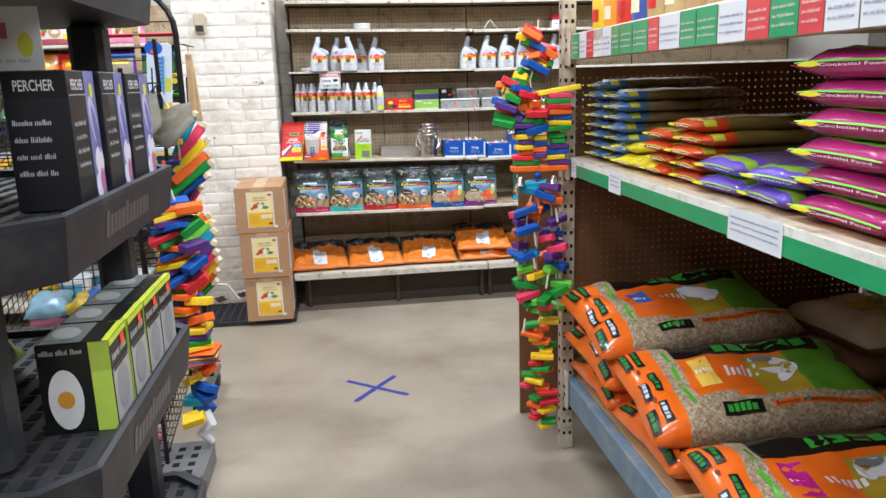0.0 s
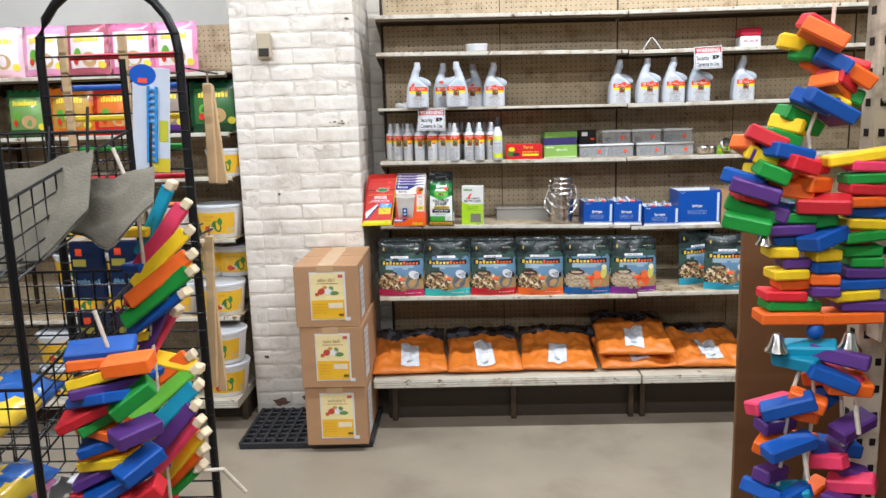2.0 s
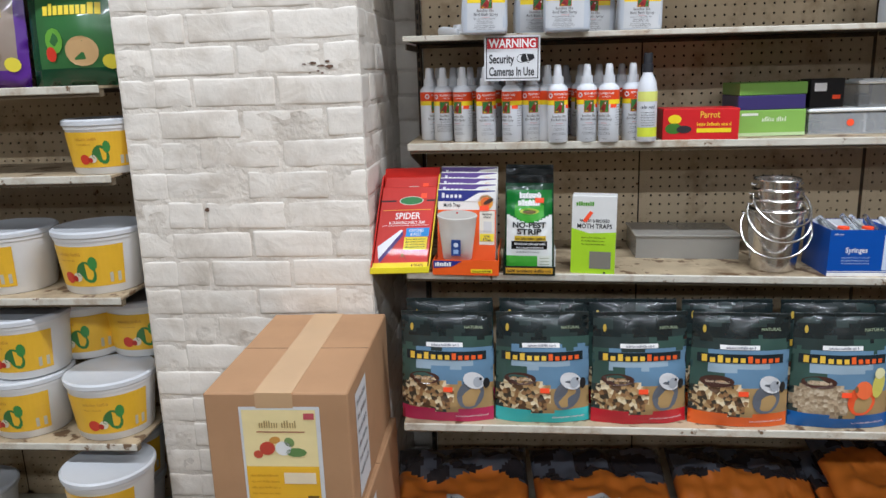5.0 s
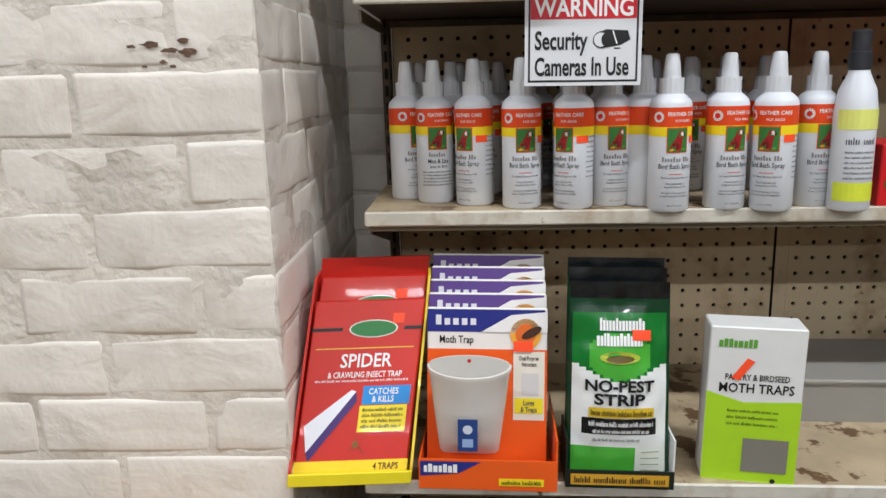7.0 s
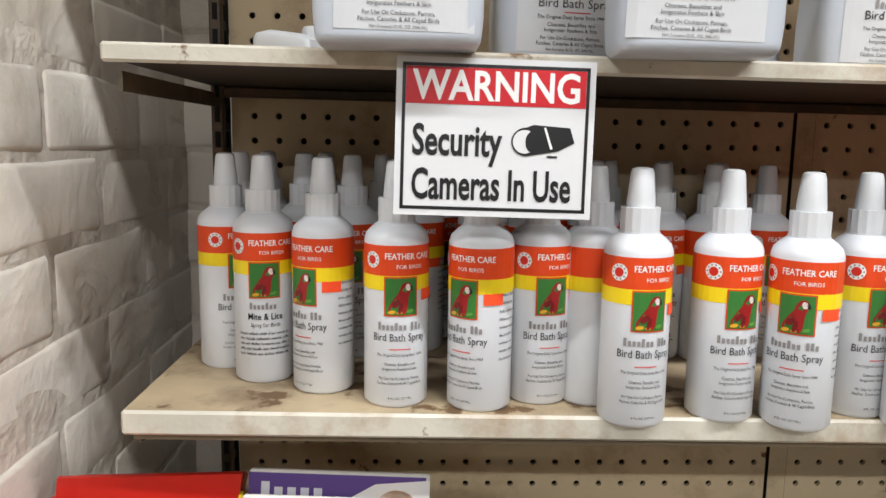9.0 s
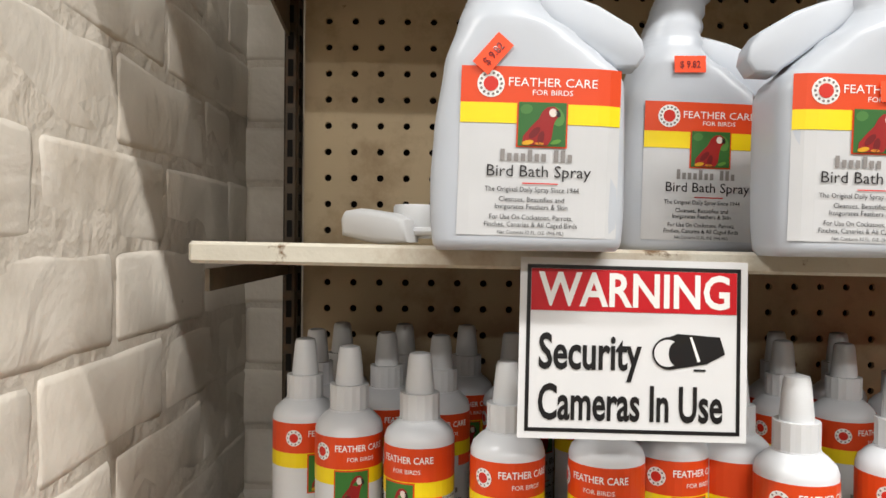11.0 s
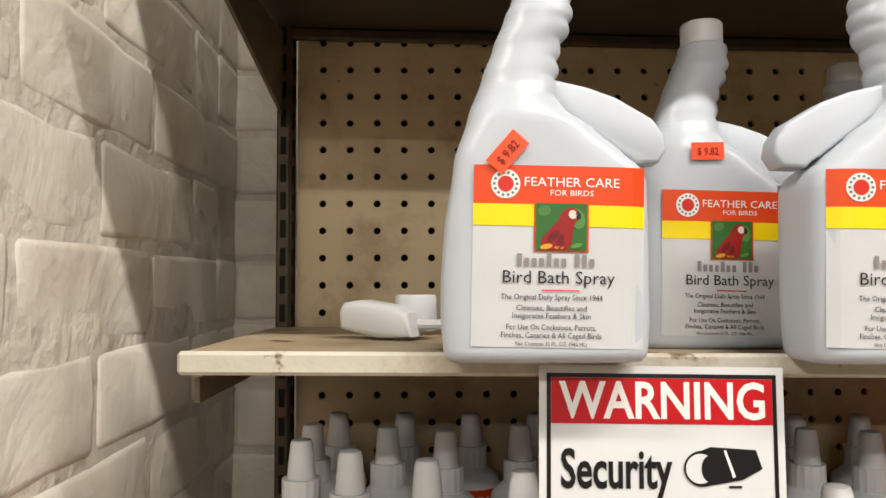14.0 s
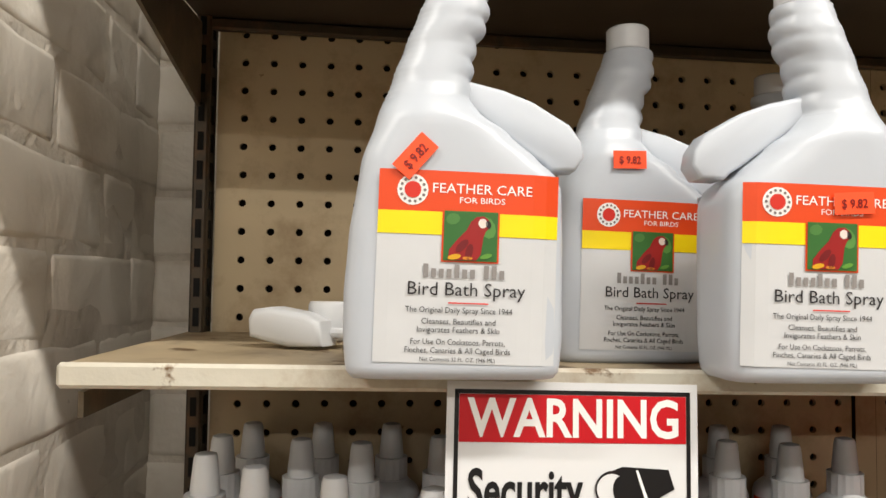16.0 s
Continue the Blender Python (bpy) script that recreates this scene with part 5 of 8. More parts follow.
    back = [(0.056 + 0.046 * math.cos(math.pi * a_ / 16), 0.137 + 0.011 * math.sin(math.pi * a_ / 16)) for a_ in range(17)] + [(0.022, 0.05), (0.09, 0.05)]
    Shape().slab(back, -0.0085, -0.0062, bowl_mat).out("bowl_back", t, "pale grey arched back")
    em = Shape().box(0.044, -0.0335, 0.045, 0.066, -0.0325, 0.083, ink(34, 64, 128), 0.0004)
    em.disc(0.055, 0.071, 0.0055, 0.0055, flat((0, -0.0338, 0), *FRONT), ink(206, 214, 226), 12)
    em.patch(0.049, 0.05, 0.061, 0.06, flat((0, -0.0338, 0), *FRONT), ink(150, 176, 214))
    em.out("emblem", t, "blue emblem")
    Shape().disc(0.056, 0.142, 0.0022, 0.0022, flat((0, -0.0088, 0), *FRONT), ink(200, 40, 30), 10).out("dot", t)
    Shape().box(0, -0.036, 0, w, -0.034, 0.036, orange).out("tray_side", t, "orange display tray")
    Shape().box(0, -0.034, 0, w, 0.1, 0.003, orange).out("tray_side", t, "orange display tray")
    Shape().box(0, -0.034, 0.003, 0.002, 0.1, 0.034, orange).out("tray_side", t, "orange display tray")
    Shape().box(w - 0.002, -0.034, 0.003, w, 0.1, 0.06, orange).out("tray_side", t, "orange display tray")
    q = Shape()
    q.add([(0.002, -0.0367, 0.034), (0.07, -0.0367, 0.034), (0.045, -0.0367, 0.02), (0.002, -0.0367, 0.016)], [(3, 2, 1, 0)], blue)
    q.bars(0.006, 0.045, 0.021, 0.01, flat((0, -0.0374, 0), *FRONT), WHITE_INK, 2, 30)
    q.patch(0.09, 0.006, 0.14, 0.015, flat((0, -0.0367, 0), *FRONT), YELLOW)
    q.bars(0.093, 0.137, 0.008, 0.005, flat((0, -0.0374, 0), *FRONT), BLACK_INK, 5)
    q.out("tray_print", t)
    return t


moth_display().matrix_basis = pose(0.05, -0.36, rest("s4", 0.13), 0, 1.2, -2) @ Matrix.Diagonal((1.03, 1, 1.04, 1))


def strip_pouches():
    t = thing("trap_display", "dark green pest strip pouches in a black display tray", "display box")
    green_d, green_m, green_l, black = film(16, 56, 32), film(26, 112, 42), film(78, 168, 54), film(16, 20, 20)
    w = 0.124
    for i, (y, top) in enumerate(((0.012, 0.238), (0.03, 0.25), (0.045, 0.258))):
        p = Shape()
        nx, nz = 30, 60

        def P(u, v):
            b = 0.014 * (1 - (2 * u - 1) ** 2) * math.sin(math.pi * min(1, v * 1.12)) + 0.0022 * noise.noise(Vector((u * 6, v * 9, i * 5)))
            return (0.003 + u * (w - 0.006) * (1 - 0.04 * v), -b, v * top)

        def tone(u, v):
            e = abs(u - 0.5)
            if v > 0.91:
                return black
            if e > 0.47:
                return green_d
            if v > 0.57 - 0.05 * math.cos(e * 5):
                if (u - 0.5) ** 2 / 0.1 + (v - 0.64) ** 2 / 0.014 < 1:
                    return green_l
                return green_m if v < 0.85 else green_d
            if v > 0.33:
                return ink(226, 228, 224)
            if v > 0.245:
                return black if e < 0.38 else ink(226, 228, 222)
            if v > 0.19:
                return ink(226, 228, 224)
            return green_l if u < 0.68 else ink(222, 226, 214)
        for a in range(nx):
            for c in range(nz):
                u0, u1, v0, v1 = a / nx, (a + 1) / nx, c / nz, (c + 1) / nz
                p.quad(P(u0, v0), P(u1, v0), P(u1, v1), P(u0, v1), tone((u0 + u1) / 2, (v0 + v1) / 2))
        on = lambda d: (lambda x, y: (lambda q: (q[0], q[1] - d, q[2]))(P(x, y)))
        a1, a2 = on(0.0012), on(0.002)
        if i == 0:
            p.bars(0.3, 0.74, 0.765, 0.06, a2, WHITE_INK, 4, 30)
            p.bars(0.27, 0.72, 0.692, 0.06, a2, WHITE_INK, 6, 30)
            p.disc(0.5, 0.635, 0.2, 0.03, a1, ink(176, 190, 60), 16)
            p.disc(0.5, 0.63, 0.14, 0.018, a2, ink(104, 86, 40), 14)
            for t_, z, wd in (("NO-PEST", 0.472, 0.68), ("STRIP", 0.405, 0.5)):
                p.text(t_, 0.055, (0.5, z), a2, BLACK_INK, 0.5, bold=0.03, wide=wd)
            p.patch(0.2, 0.338, 0.84, 0.388, a1, ink(214, 180, 40), 4)
            p.bars(0.22, 0.82, 0.348, 0.03, a2, BLACK_INK, 7)
            p.bars(0.2, 0.84, 0.295, 0.025, a2, WHITE_INK, 8)
            p.bars(0.24, 0.8, 0.26, 0.02, a2, WHITE_INK, 9)
            p.bars(0.24, 0.7, 0.215, 0.018, a2, ink(60, 66, 60), 3)
            for i_ in range(4):
                p.patch(0.72, 0.06 + 0.032 * i_, 0.9, 0.066 + 0.032 * i_, a2, ink(150, 156, 120), 2)
            p.patch(0.62, 0.72, 0.8, 0.77, on(0.0028), FLUO)
        p.out("pouch", t, "glossy green and white pouch").matrix_basis = pose(0, y, 0, -6)
    Shape().box(0, -0.006, 0, w, -0.004, 0.022, ink(20, 30, 22)).out("tray_side", t, "card display tray")
    Shape().box(0, -0.004, 0, w, 0.06, 0.002, ink(20, 30, 22)).out("tray_side", t, "card display tray")
    Shape().box(0, -0.004, 0.002, 0.002, 0.06, 0.06, ink(20, 30, 22)).out("tray_side", t, "card display tray")
    Shape().box(w - 0.002, -0.004, 0.002, w, 0.06, 0.06, ink(228, 230, 226)).out("tray_side", t, "card display tray")
    q = Shape()
    q.patch(0.006, 0.004, w - 0.006, 0.018, flat((0, -0.0067, 0), *FRONT), ink(206, 156, 40))
    q.bars(0.01, w - 0.01, 0.007, 0.008, flat((0, -0.0074, 0), *FRONT), BLACK_INK, 8)
    q.out("tray_print", t)
    return t


strip_pouches().matrix_basis = pose(0.219, -0.384, rest("s4", 0.28), 0, 1.2, -2)


def moth_front(s, a, b):
    h, w = 0.19, 0.104
    s.patch(0, 0.0, w, 0.098, a, ink(170, 212, 30), 4)
    s.add([a(0, 0.098), a(0, 0.112), a(w * 0.4, 0.1), a(w, 0.104), a(w, 0.098)], [(4, 3, 2, 1, 0)], ink(170, 212, 30))
    s.bars(0.01, 0.052, h - 0.024, 0.01, a, ink(96, 160, 50), 3, 30)
    s.text("PANTRY & BIRDSEED", 0.0075, (w / 2 + 0.002, 0.127), a, BLACK_INK, 0.5, 0.72)
    s.text("MOTH TRAPS", 0.0115, (w / 2 + 0.002, 0.112), a, BLACK_INK, 0.5, 0.85)
    for i in range(3):
        s.bars(0.024, 0.08, 0.088 - 0.008 * i, 0.0035, b, ink(70, 90, 20), i)
    s.patch(0.044, 0.014, 0.094, 0.056, b, ink(128, 124, 112))
    s.disc(0.08, 0.004, 0.003, 0.003, b, BLACK_INK, 8)
    s.add([b(0.026, 0.13), b(0.034, 0.126), b(0.05, 0.15), b(0.042, 0.154)], [(0, 1, 2, 3)], FLUO)


goods_box("trap_box", "white and lime green moth trap box standing alone", "box", 0.104, 0.045, 0.19, ink(222, 222, 218), moth_front).matrix_basis = pose(0.381, -0.366, rest("s4", 0.43), 0, 1.2, -9)

# flat clear lid tray
tr = thing("clear_tray", "flat clear plastic tray lying on the shelf", "tray")
TRAYP = mat("smoky_clear_plastic", (196, 192, 182), 0.15, var=0.04, scale=10, trans=0.55, ior=1.2)
Shape().box(0, 0, 0, 0.26, 0.16, 0.003, TRAYP).out("tray_floor", tr)
for q in ((0, 0, 0.003, 0.26, 0.003, 0.06), (0, 0.157, 0.003, 0.26, 0.16, 0.06), (0, 0.003, 0.003, 0.003, 0.157, 0.06), (0.257, 0.003, 0.003, 0.26, 0.157, 0.06)):
    Shape().box(*q, TRAYP).out("tray_side", tr)
Shape().box(-0.004, -0.004, 0.06, 0.264, 0.164, 0.066, TRAYP, 0.002).out("rim", tr)
tr.matrix_basis = pose(0.56, -0.215, rest("s4", 0.69), 0, 1.3, 0)

# nested steel pails
pails = thing("steel_pails", "stack of nested shiny stainless steel pails with wire handles", "pail")
def pail_wall(r0, r1, z0, z1):
    return [(0.001, z0), (r0 - 0.003, z0), (r0, z0 + 0.003), (r1, z1 - 0.006), (r1 + 0.0025, z1 - 0.005), (r1 + 0.003, z1 - 0.002), (r1 + 0.0015, z1), (r1 - 0.002, z1 - 0.001), (r1 - 0.003, z1 - 0.008), (r0 - 0.003, z0 + 0.006), (0.001, z0 + 0.005)]


for i, (r0, r1, z0, z1) in enumerate(((0.047, 0.057, 0.0, 0.135), (0.044, 0.052, 0.03, 0.157), (0.042, 0.049, 0.05, 0.178), (0.04, 0.046, 0.07, 0.198))):
    pail_ = Shape().lathe(pail_wall(r0, r1, z0, z1), 36, CHROME).out("pail", pails, "stainless steel pail", smooth=35)
    for sx in (-1, 1):
        Shape().tube([(sx * (r1 + 0.001), -0.004, z1 - 0.014), (sx * (r1 + 0.007), 0.0, z1 - 0.012), (sx * (r1 + 0.001), 0.004, z1 - 0.014)], 0.0022, CHROME, 6).out("ear", pail_, "steel ear")
    if i < 3:
        spread, drop, tw = r1 + 0.006, 0.085 - 0.012 * i, 0.22 * (i - 1)
        arc = [(spread * math.cos(a) * (1.0 + 0.38 * math.sin(a) ** 0.7), -0.066 * math.sin(a) - 0.002, z1 - 0.013 - drop * math.sin(a)) for a in (math.pi * k / 18 for k in range(19))]
        Shape().tube([(x * math.cos(tw) - y * math.sin(tw), x * math.sin(tw) + y * math.cos(tw), z_) for x, y, z_ in arc], 0.0024, CHROME, 7).out("handle", pail_, "bent wire handle")
pails.matrix_basis = pose(0.875, -0.3, rest("s4", 0.875)) @ Matrix.Scale(1.12, 4)

# blue syringe cartons
BLUE_CARD = ink(16, 78, 168)


def syringe_box(w, h, d, label, open_top=True, contents=True):
    t = thing("syringe_carton", label, "carton", "blue cartons")
    s = Shape()
    for q in ((0, 0, 0, w, 0.002, h), (0, d - 0.002, 0, w, d, h), (0, 0.002, 0, 0.002, d - 0.002, h), (w - 0.002, 0.002, 0, w, d - 0.002, h), (0.002, 0.002, 0, w - 0.002, d - 0.002, 0.002)):
        s.box(*q, BLUE_CARD)
    s.out("carton", t)
    for q in ((0.002, 0.0022, 0.002, w - 0.002, 0.0032, h - 0.001), (0.002, d - 0.0032, 0.002, w - 0.002, d - 0.0022, h - 0.001)):
        Shape().box(*q, WHITE_INK).out("lining", t, "white inside")
    p = Shape()
    fn = flat((0, -0.0007, 0), *FRONT)
    p.patch(0, 0.0, w, 0.01, fn, WHITE_INK)
    p.patch(0, 0.012, w, 0.0135, fn, WHITE_INK)
    p.patch(w - 0.016, 0.016, w - 0.005, h - 0.012, fn, ink(210, 222, 236))
    p.text("Syringes", 0.013, (w * 0.45, h * 0.52), fn, WHITE_INK, 0.5, 0.85)
    for i in range(3):
        p.bars(w * 0.22, w * 0.68, h * 0.4 - 0.007 * i, 0.0032, fn, ink(190, 208, 232), i)
    p.bars(0.01, 0.03, h - 0.012, 0.005, fn, WHITE_INK, 2)
    p.out("print", t, "white print on blue card")
    if contents:
        r = random.Random(int(w * 1000))
        for i in range(9):
            x = 0.015 + (w - 0.03) * i / 8
            Shape().tube([(x, 0.02, h - 0.02), (x + r.uniform(-0.02, 0.02), d - 0.02, h + r.uniform(-0.005, 0.012))], 0.006, CLEAR if i % 3 else WHITE_CAP, 8).out("syringe", t, "clear plastic syringe")
        for i in range(2):
            Shape().lathe([(0.0, 0), (0.013, 0.001), (0.013, 0.006), (0.0, 0.008)], 14, FLUO, (w * (0.3 + 0.4 * i), 0.03, h - 0.004)).out("price_sticker", t, "orange sticker")
    return t


syringe_box(0.14, 0.112, 0.14, "open blue and white syringe carton full of syringes").matrix_basis = pose(0.975, -0.37, rest("s4", 1.04), 0, 1.3, 2)
syringe_box(0.135, 0.112, 0.14, "open blue syringe carton with orange stickers").matrix_basis = pose(1.118, -0.375, rest("s4", 1.16), 0, 1.3, 1)
syringe_box(0.165, 0.095, 0.14, "low open blue syringe carton").matrix_basis = pose(1.262, -0.385, 0.918, 0, 0, -1)
syringe_box(0.2, 0.165, 0.16, "tall blue syringe carton with white lining", contents=False).matrix_basis = pose(1.428, -0.375, 0.918)
cb = thing("open_carton", "open brown cardboard box with dark print", "carton")
s = Shape()
w, h, d = 0.19, 0.155, 0.16
for q in ((0, 0, 0, w, 0.003, h), (0, d - 0.003, 0, w, d, h), (0, 0.003, 0, 0.003, d - 0.003, h), (w - 0.003, 0.003, 0, w, d - 0.003, h), (0.003, 0.003, 0, w - 0.003, d - 0.003, 0.003)):
    s.box(*q, CARTON)
s.out("carton", cb)
p = Shape()
for i, (a, b, hh) in enumerate(((0.08, 0.13, 0.012), (0.07, 0.14, 0.005), (0.075, 0.135, 0.005), (0.085, 0.125, 0.008))):
    p.bars(a, b, h * 0.72 - 0.025 * i, hh, flat((0, -0.0007, 0), *FRONT), ink(92, 62, 40), i)
p.out("print", cb)
cb.matrix_basis = pose(1.635, -0.37, 0.918, 0, 0, -2)
for i, x in enumerate((1.85, 1.98)):
    g = thing("plastic_bin", "dark green plastic bin on the shelf", "bin", "green bins")
    s = Shape()
    s.add([(0, 0, 0), (0.11, 0, 0), (0.11, 0.14, 0), (0, 0.14, 0), (-0.01, -0.01, 0.1), (0.12, -0.01, 0.1), (0.12, 0.15, 0.1), (-0.01, 0.15, 0.1), (0.005, 0.005, 0.09), (0.105, 0.005, 0.09), (0.105, 0.135, 0.09), (0.005, 0.135, 0.09)],
          [(3, 2, 1, 0), (0, 1, 5, 4), (1, 2, 6, 5), (2, 3, 7, 6), (3, 0, 4, 7), (4, 5, 9, 8), (5, 6, 10, 9), (6, 7, 11, 10), (7, 4, 8, 11), (8, 9, 10, 11)], ink(24, 92, 60))
    s.out("bin", g)
    g.matrix_basis = pose(x, -0.33, 0.918)

# ---- bird food pouches ----


def pouch(rim, title_tone, seed, bird):
    t = thing("food_pouch", "glossy bird food pouch with seed window on the shelf", "food bag", "bird food pouches")
    w, h, d = 0.217, 0.256, 0.075
    nx, nz = 24, 30
    night, forest, leaf, sky, pale, sand = film(30, 38, 38), film(46, 58, 56), film(58, 82, 74), film(104, 136, 162), film(150, 170, 184), film(170, 140, 92)
    off = Vector((seed * 2.3, 0, 0))

    def P(u, v, back=False):
        b = d * 0.5 * (1 - abs(2 * u - 1) ** 2.6) * (1 - v) ** 0.55 * (0.55 + 0.45 * min(1, v * 6)) + 0.0034 * noise.noise(Vector((u * 5, v * 6, seed * 3)) + off)
        x = (u - 0.5) * w * (1 - 0.03 * v)
        return (x, b if back else -b, v * h)

    def tone(u, v):
        k = 0.05 * noise.noise(Vector((u * 7, v * 7, seed)))
        if v < 0.115 + 0.03 * (2 * u - 1) ** 2:
            return rim
        if (u - 0.3) ** 2 / 0.085 + (v - 0.26) ** 2 / 0.03 < 1:
            return SEEDS if bird == "grey" else MILLET
        if v > 0.8 + k:
            return night if noise.noise(Vector((u * 4, v * 9, seed + 5))) < 0.25 else forest
        if v > 0.7 + k:
            return forest if u < 0.6 else leaf
        if v > 0.52 + k:
            return leaf if u < 0.18 else (pale if u < 0.8 and v < 0.6 else sky)
        if v > 0.36 + k:
            return sky if u > 0.35 else leaf
        return sand if u > 0.5 else forest
    s = Shape()
    for a in range(nx):
        for c in range(nz):
            u0, u1, v0, v1 = a / nx, (a + 1) / nx, c / nz, (c + 1) / nz
            um, vm = (u0 + u1) / 2, (v0 + v1) / 2
            s.quad(P(u0, v0), P(u1, v0), P(u1, v1), P(u0, v1), tone(um, vm))
            s.quad(P(u0, v0, True), P(u0, v1, True), P(u1, v1, True), P(u1, v0, True), night if vm > 0.12 else rim)
    weld(s.out("pouch", t, "glossy printed film"))
    on = lambda k: (lambda x, y: (lambda q: (q[0], q[1] - k, q[2]))(P(x, y)))
    a1, a2, a3, a4 = on(0.0012), on(0.002), on(0.0028), on(0.0036)
    p = Shape()
    p.patch(0.06, 0.585, 0.93, 0.665, a1, film(30, 40, 44), 8)
    p.words(0.09, 0.55, 0.592, 0.062, a2, film(226, 186, 66), (6,))
    p.words(0.55, 0.9, 0.592, 0.058, a2, title_tone, (5,))
    p.patch(0.28, 0.705, 0.68, 0.745, a1, WHITE_INK, 4)
    p.bars(0.34, 0.64, 0.713, 0.024, a2, ink(90, 90, 110), 5)
    p.text("NATURAL", 0.026, (0.8, 0.87), lambda x, y: a1(0.8 + (x - 0.8) * 1.25, y), ink(150, 160, 130))
    p.disc(0.12, 0.88, 0.018, 0.035, a1, ink(190, 160, 60), 12)
    p.disc(0.26, 0.42, 0.17, 0.055, a1, film(70, 44, 36), 16)
    p.bars(0.15, 0.38, 0.405, 0.026, a2, ink(214, 190, 160), seed + 4)
    if bird == "grey":
        p.disc(0.76, 0.27, 0.15, 0.13, a2, ink(96, 100, 108), 16, 0.5)
        p.disc(0.8, 0.4, 0.12, 0.075, a3, ink(214, 214, 214), 16, -0.3)
        p.disc(0.84, 0.385, 0.05, 0.05, a4, ink(168, 172, 178), 12)
        p.disc(0.93, 0.37, 0.035, 0.05, a4, ink(30, 30, 32), 10)
        p.disc(0.87, 0.415, 0.014, 0.014, on(0.0044), ink(20, 20, 20), 8)
    else:
        p.disc(0.68, 0.27, 0.15, 0.13, a2, ink(222, 84, 40), 16, 0.5)
        p.disc(0.7, 0.36, 0.09, 0.08, a3, ink(232, 108, 60), 14)
        p.disc(0.86, 0.4, 0.07, 0.12, a3, ink(206, 196, 90), 12, -0.3)
        p.disc(0.87, 0.5, 0.06, 0.05, a4, ink(226, 222, 170), 12)
        p.disc(0.62, 0.37, 0.02, 0.03, a4, ink(120, 90, 60), 8)
    p.patch(0.47, 0.3, 0.57, 0.345, on(0.005), FLUO)
    p.bars(0.6, 0.95, 0.05, 0.018, a1, ink(236, 214, 220), 8)
    p.out("print", t, "printed title and emblem")
    q = Shape()
    q.box(-w / 2 + 0.002, -0.0016, h * 0.985, w / 2 - 0.004, 0.0016, h * 1.02, night, 0.0006)
    q.out("seal", t, "crimped top seal")
    return t


RIMS = [(190, 40, 92), (70, 190, 190), (196, 26, 44), (236, 104, 30), (24, 96, 168), (128, 40, 140), (50, 160, 190), (36, 140, 104)]
TITLES = [film(226, 96, 40)] * 6 + [film(220, 120, 40)] * 2
for i in range(6):
    pouch(film(*RIMS[i]), TITLES[i], i, "grey" if i < 4 else "orange").matrix_basis = pose(0.085 + 0.2205 * i, -0.508 + 0.002 * (i % 3), rest("s5", 0.085 + 0.2205 * i), -3, 0.6, (-2, 1, 3, -2, 0, 2)[i])
for i, (x, y, rz) in enumerate(((1.63, -0.5, -5), (1.85, -0.5, 2), (1.53, -0.36, 24), (2.06, -0.5, 0))):
    pouch(film(*RIMS[6 + i % 2]), TITLES[6], 7 + i, "grey").matrix_basis = pose(x, y, 0.626, -3, 0, rz)
for i in range(6):
    x = 0.085 + 0.2205 * i + 0.006 * math.sin(i * 2)
    pouch(film(*RIMS[i]), TITLES[i], 14 + i, "grey").matrix_basis = pose(x, -0.41, rest("s5", x), -4, 0.6, (1, -2, 0, 2, -1, 0)[i])

# ---- orange bags on the base ----


def orange_bag(seed, label):
    t = thing("orange_bag", label, "food bag", "orange bags")
    S = pillow(0.365, 0.46, 0.052, seed, sag=0.0, crease=0.014, blunt=7)
    og = mat("orange_bag_film", (216, 122, 40), 0.42, var=0.12, scale=12, bump=0.8, bscale=17, coat=0.12)
    dk, dk2 = film(52, 48, 50, 0.8), film(92, 94, 102, 0.8)

    def pick(u, v, side):
        if v > 0.4 + 0.1 * math.sin(u * 5 + seed):
            return dk if noise.noise(Vector((u * 3, v * 4, seed))) < 0.1 else dk2
        return og
    weld(pillow_shape(S, pick, 40, 48).out("bag", t, "creased orange bag with dark end"))
    tilt = 0.12 * math.sin(seed * 2.7)

    def on(k):
        return lambda x, y: S(0.02 + x * math.cos(tilt) - y * math.sin(tilt), -0.47 + x * math.sin(tilt) + y * math.cos(tilt), 1, k)
    p = Shape()
    p.patch(-0.26, -0.4, 0.22, 0.46, on(0.0035), PAPER, 18, 22)
    p.bars(-0.2, 0.16, 0.36, 0.04, on(0.0048), ink(90, 94, 110), seed)
    for i in range(5):
        p.bars(-0.2, 0.16, 0.26 - 0.07 * i, 0.018, on(0.0048), ink(150, 152, 158), seed + i)
    for i in range(14):
        x = -0.1 + 0.01 * i
        p.patch(x, -0.3, x + (0.005 if i % 3 else 0.0025), -0.24, on(0.0048), BLACK_INK)
    p.out("label", t, "white label with barcode")
    return t


OB = [(0.105, -0.375, 0.258, 0, 4), (0.472, -0.372, 0.258, 1, 2), (0.838, -0.362, 0.258, 2, -3), (1.2, -0.36, 0.258, 3, 2), (1.208, -0.35, 0.325, 4, -3), (1.565, -0.36, 0.258, 5, -2)]
for x, y, z, sd, rz in OB:
    orange_bag(sd, "orange bird food bag with white label on base shelf").matrix_basis = pose(x, y, z + 0.034, 10, 0, rz) if z < 0.3 else pose(x, y, z + 0.03, 10, 0, rz)

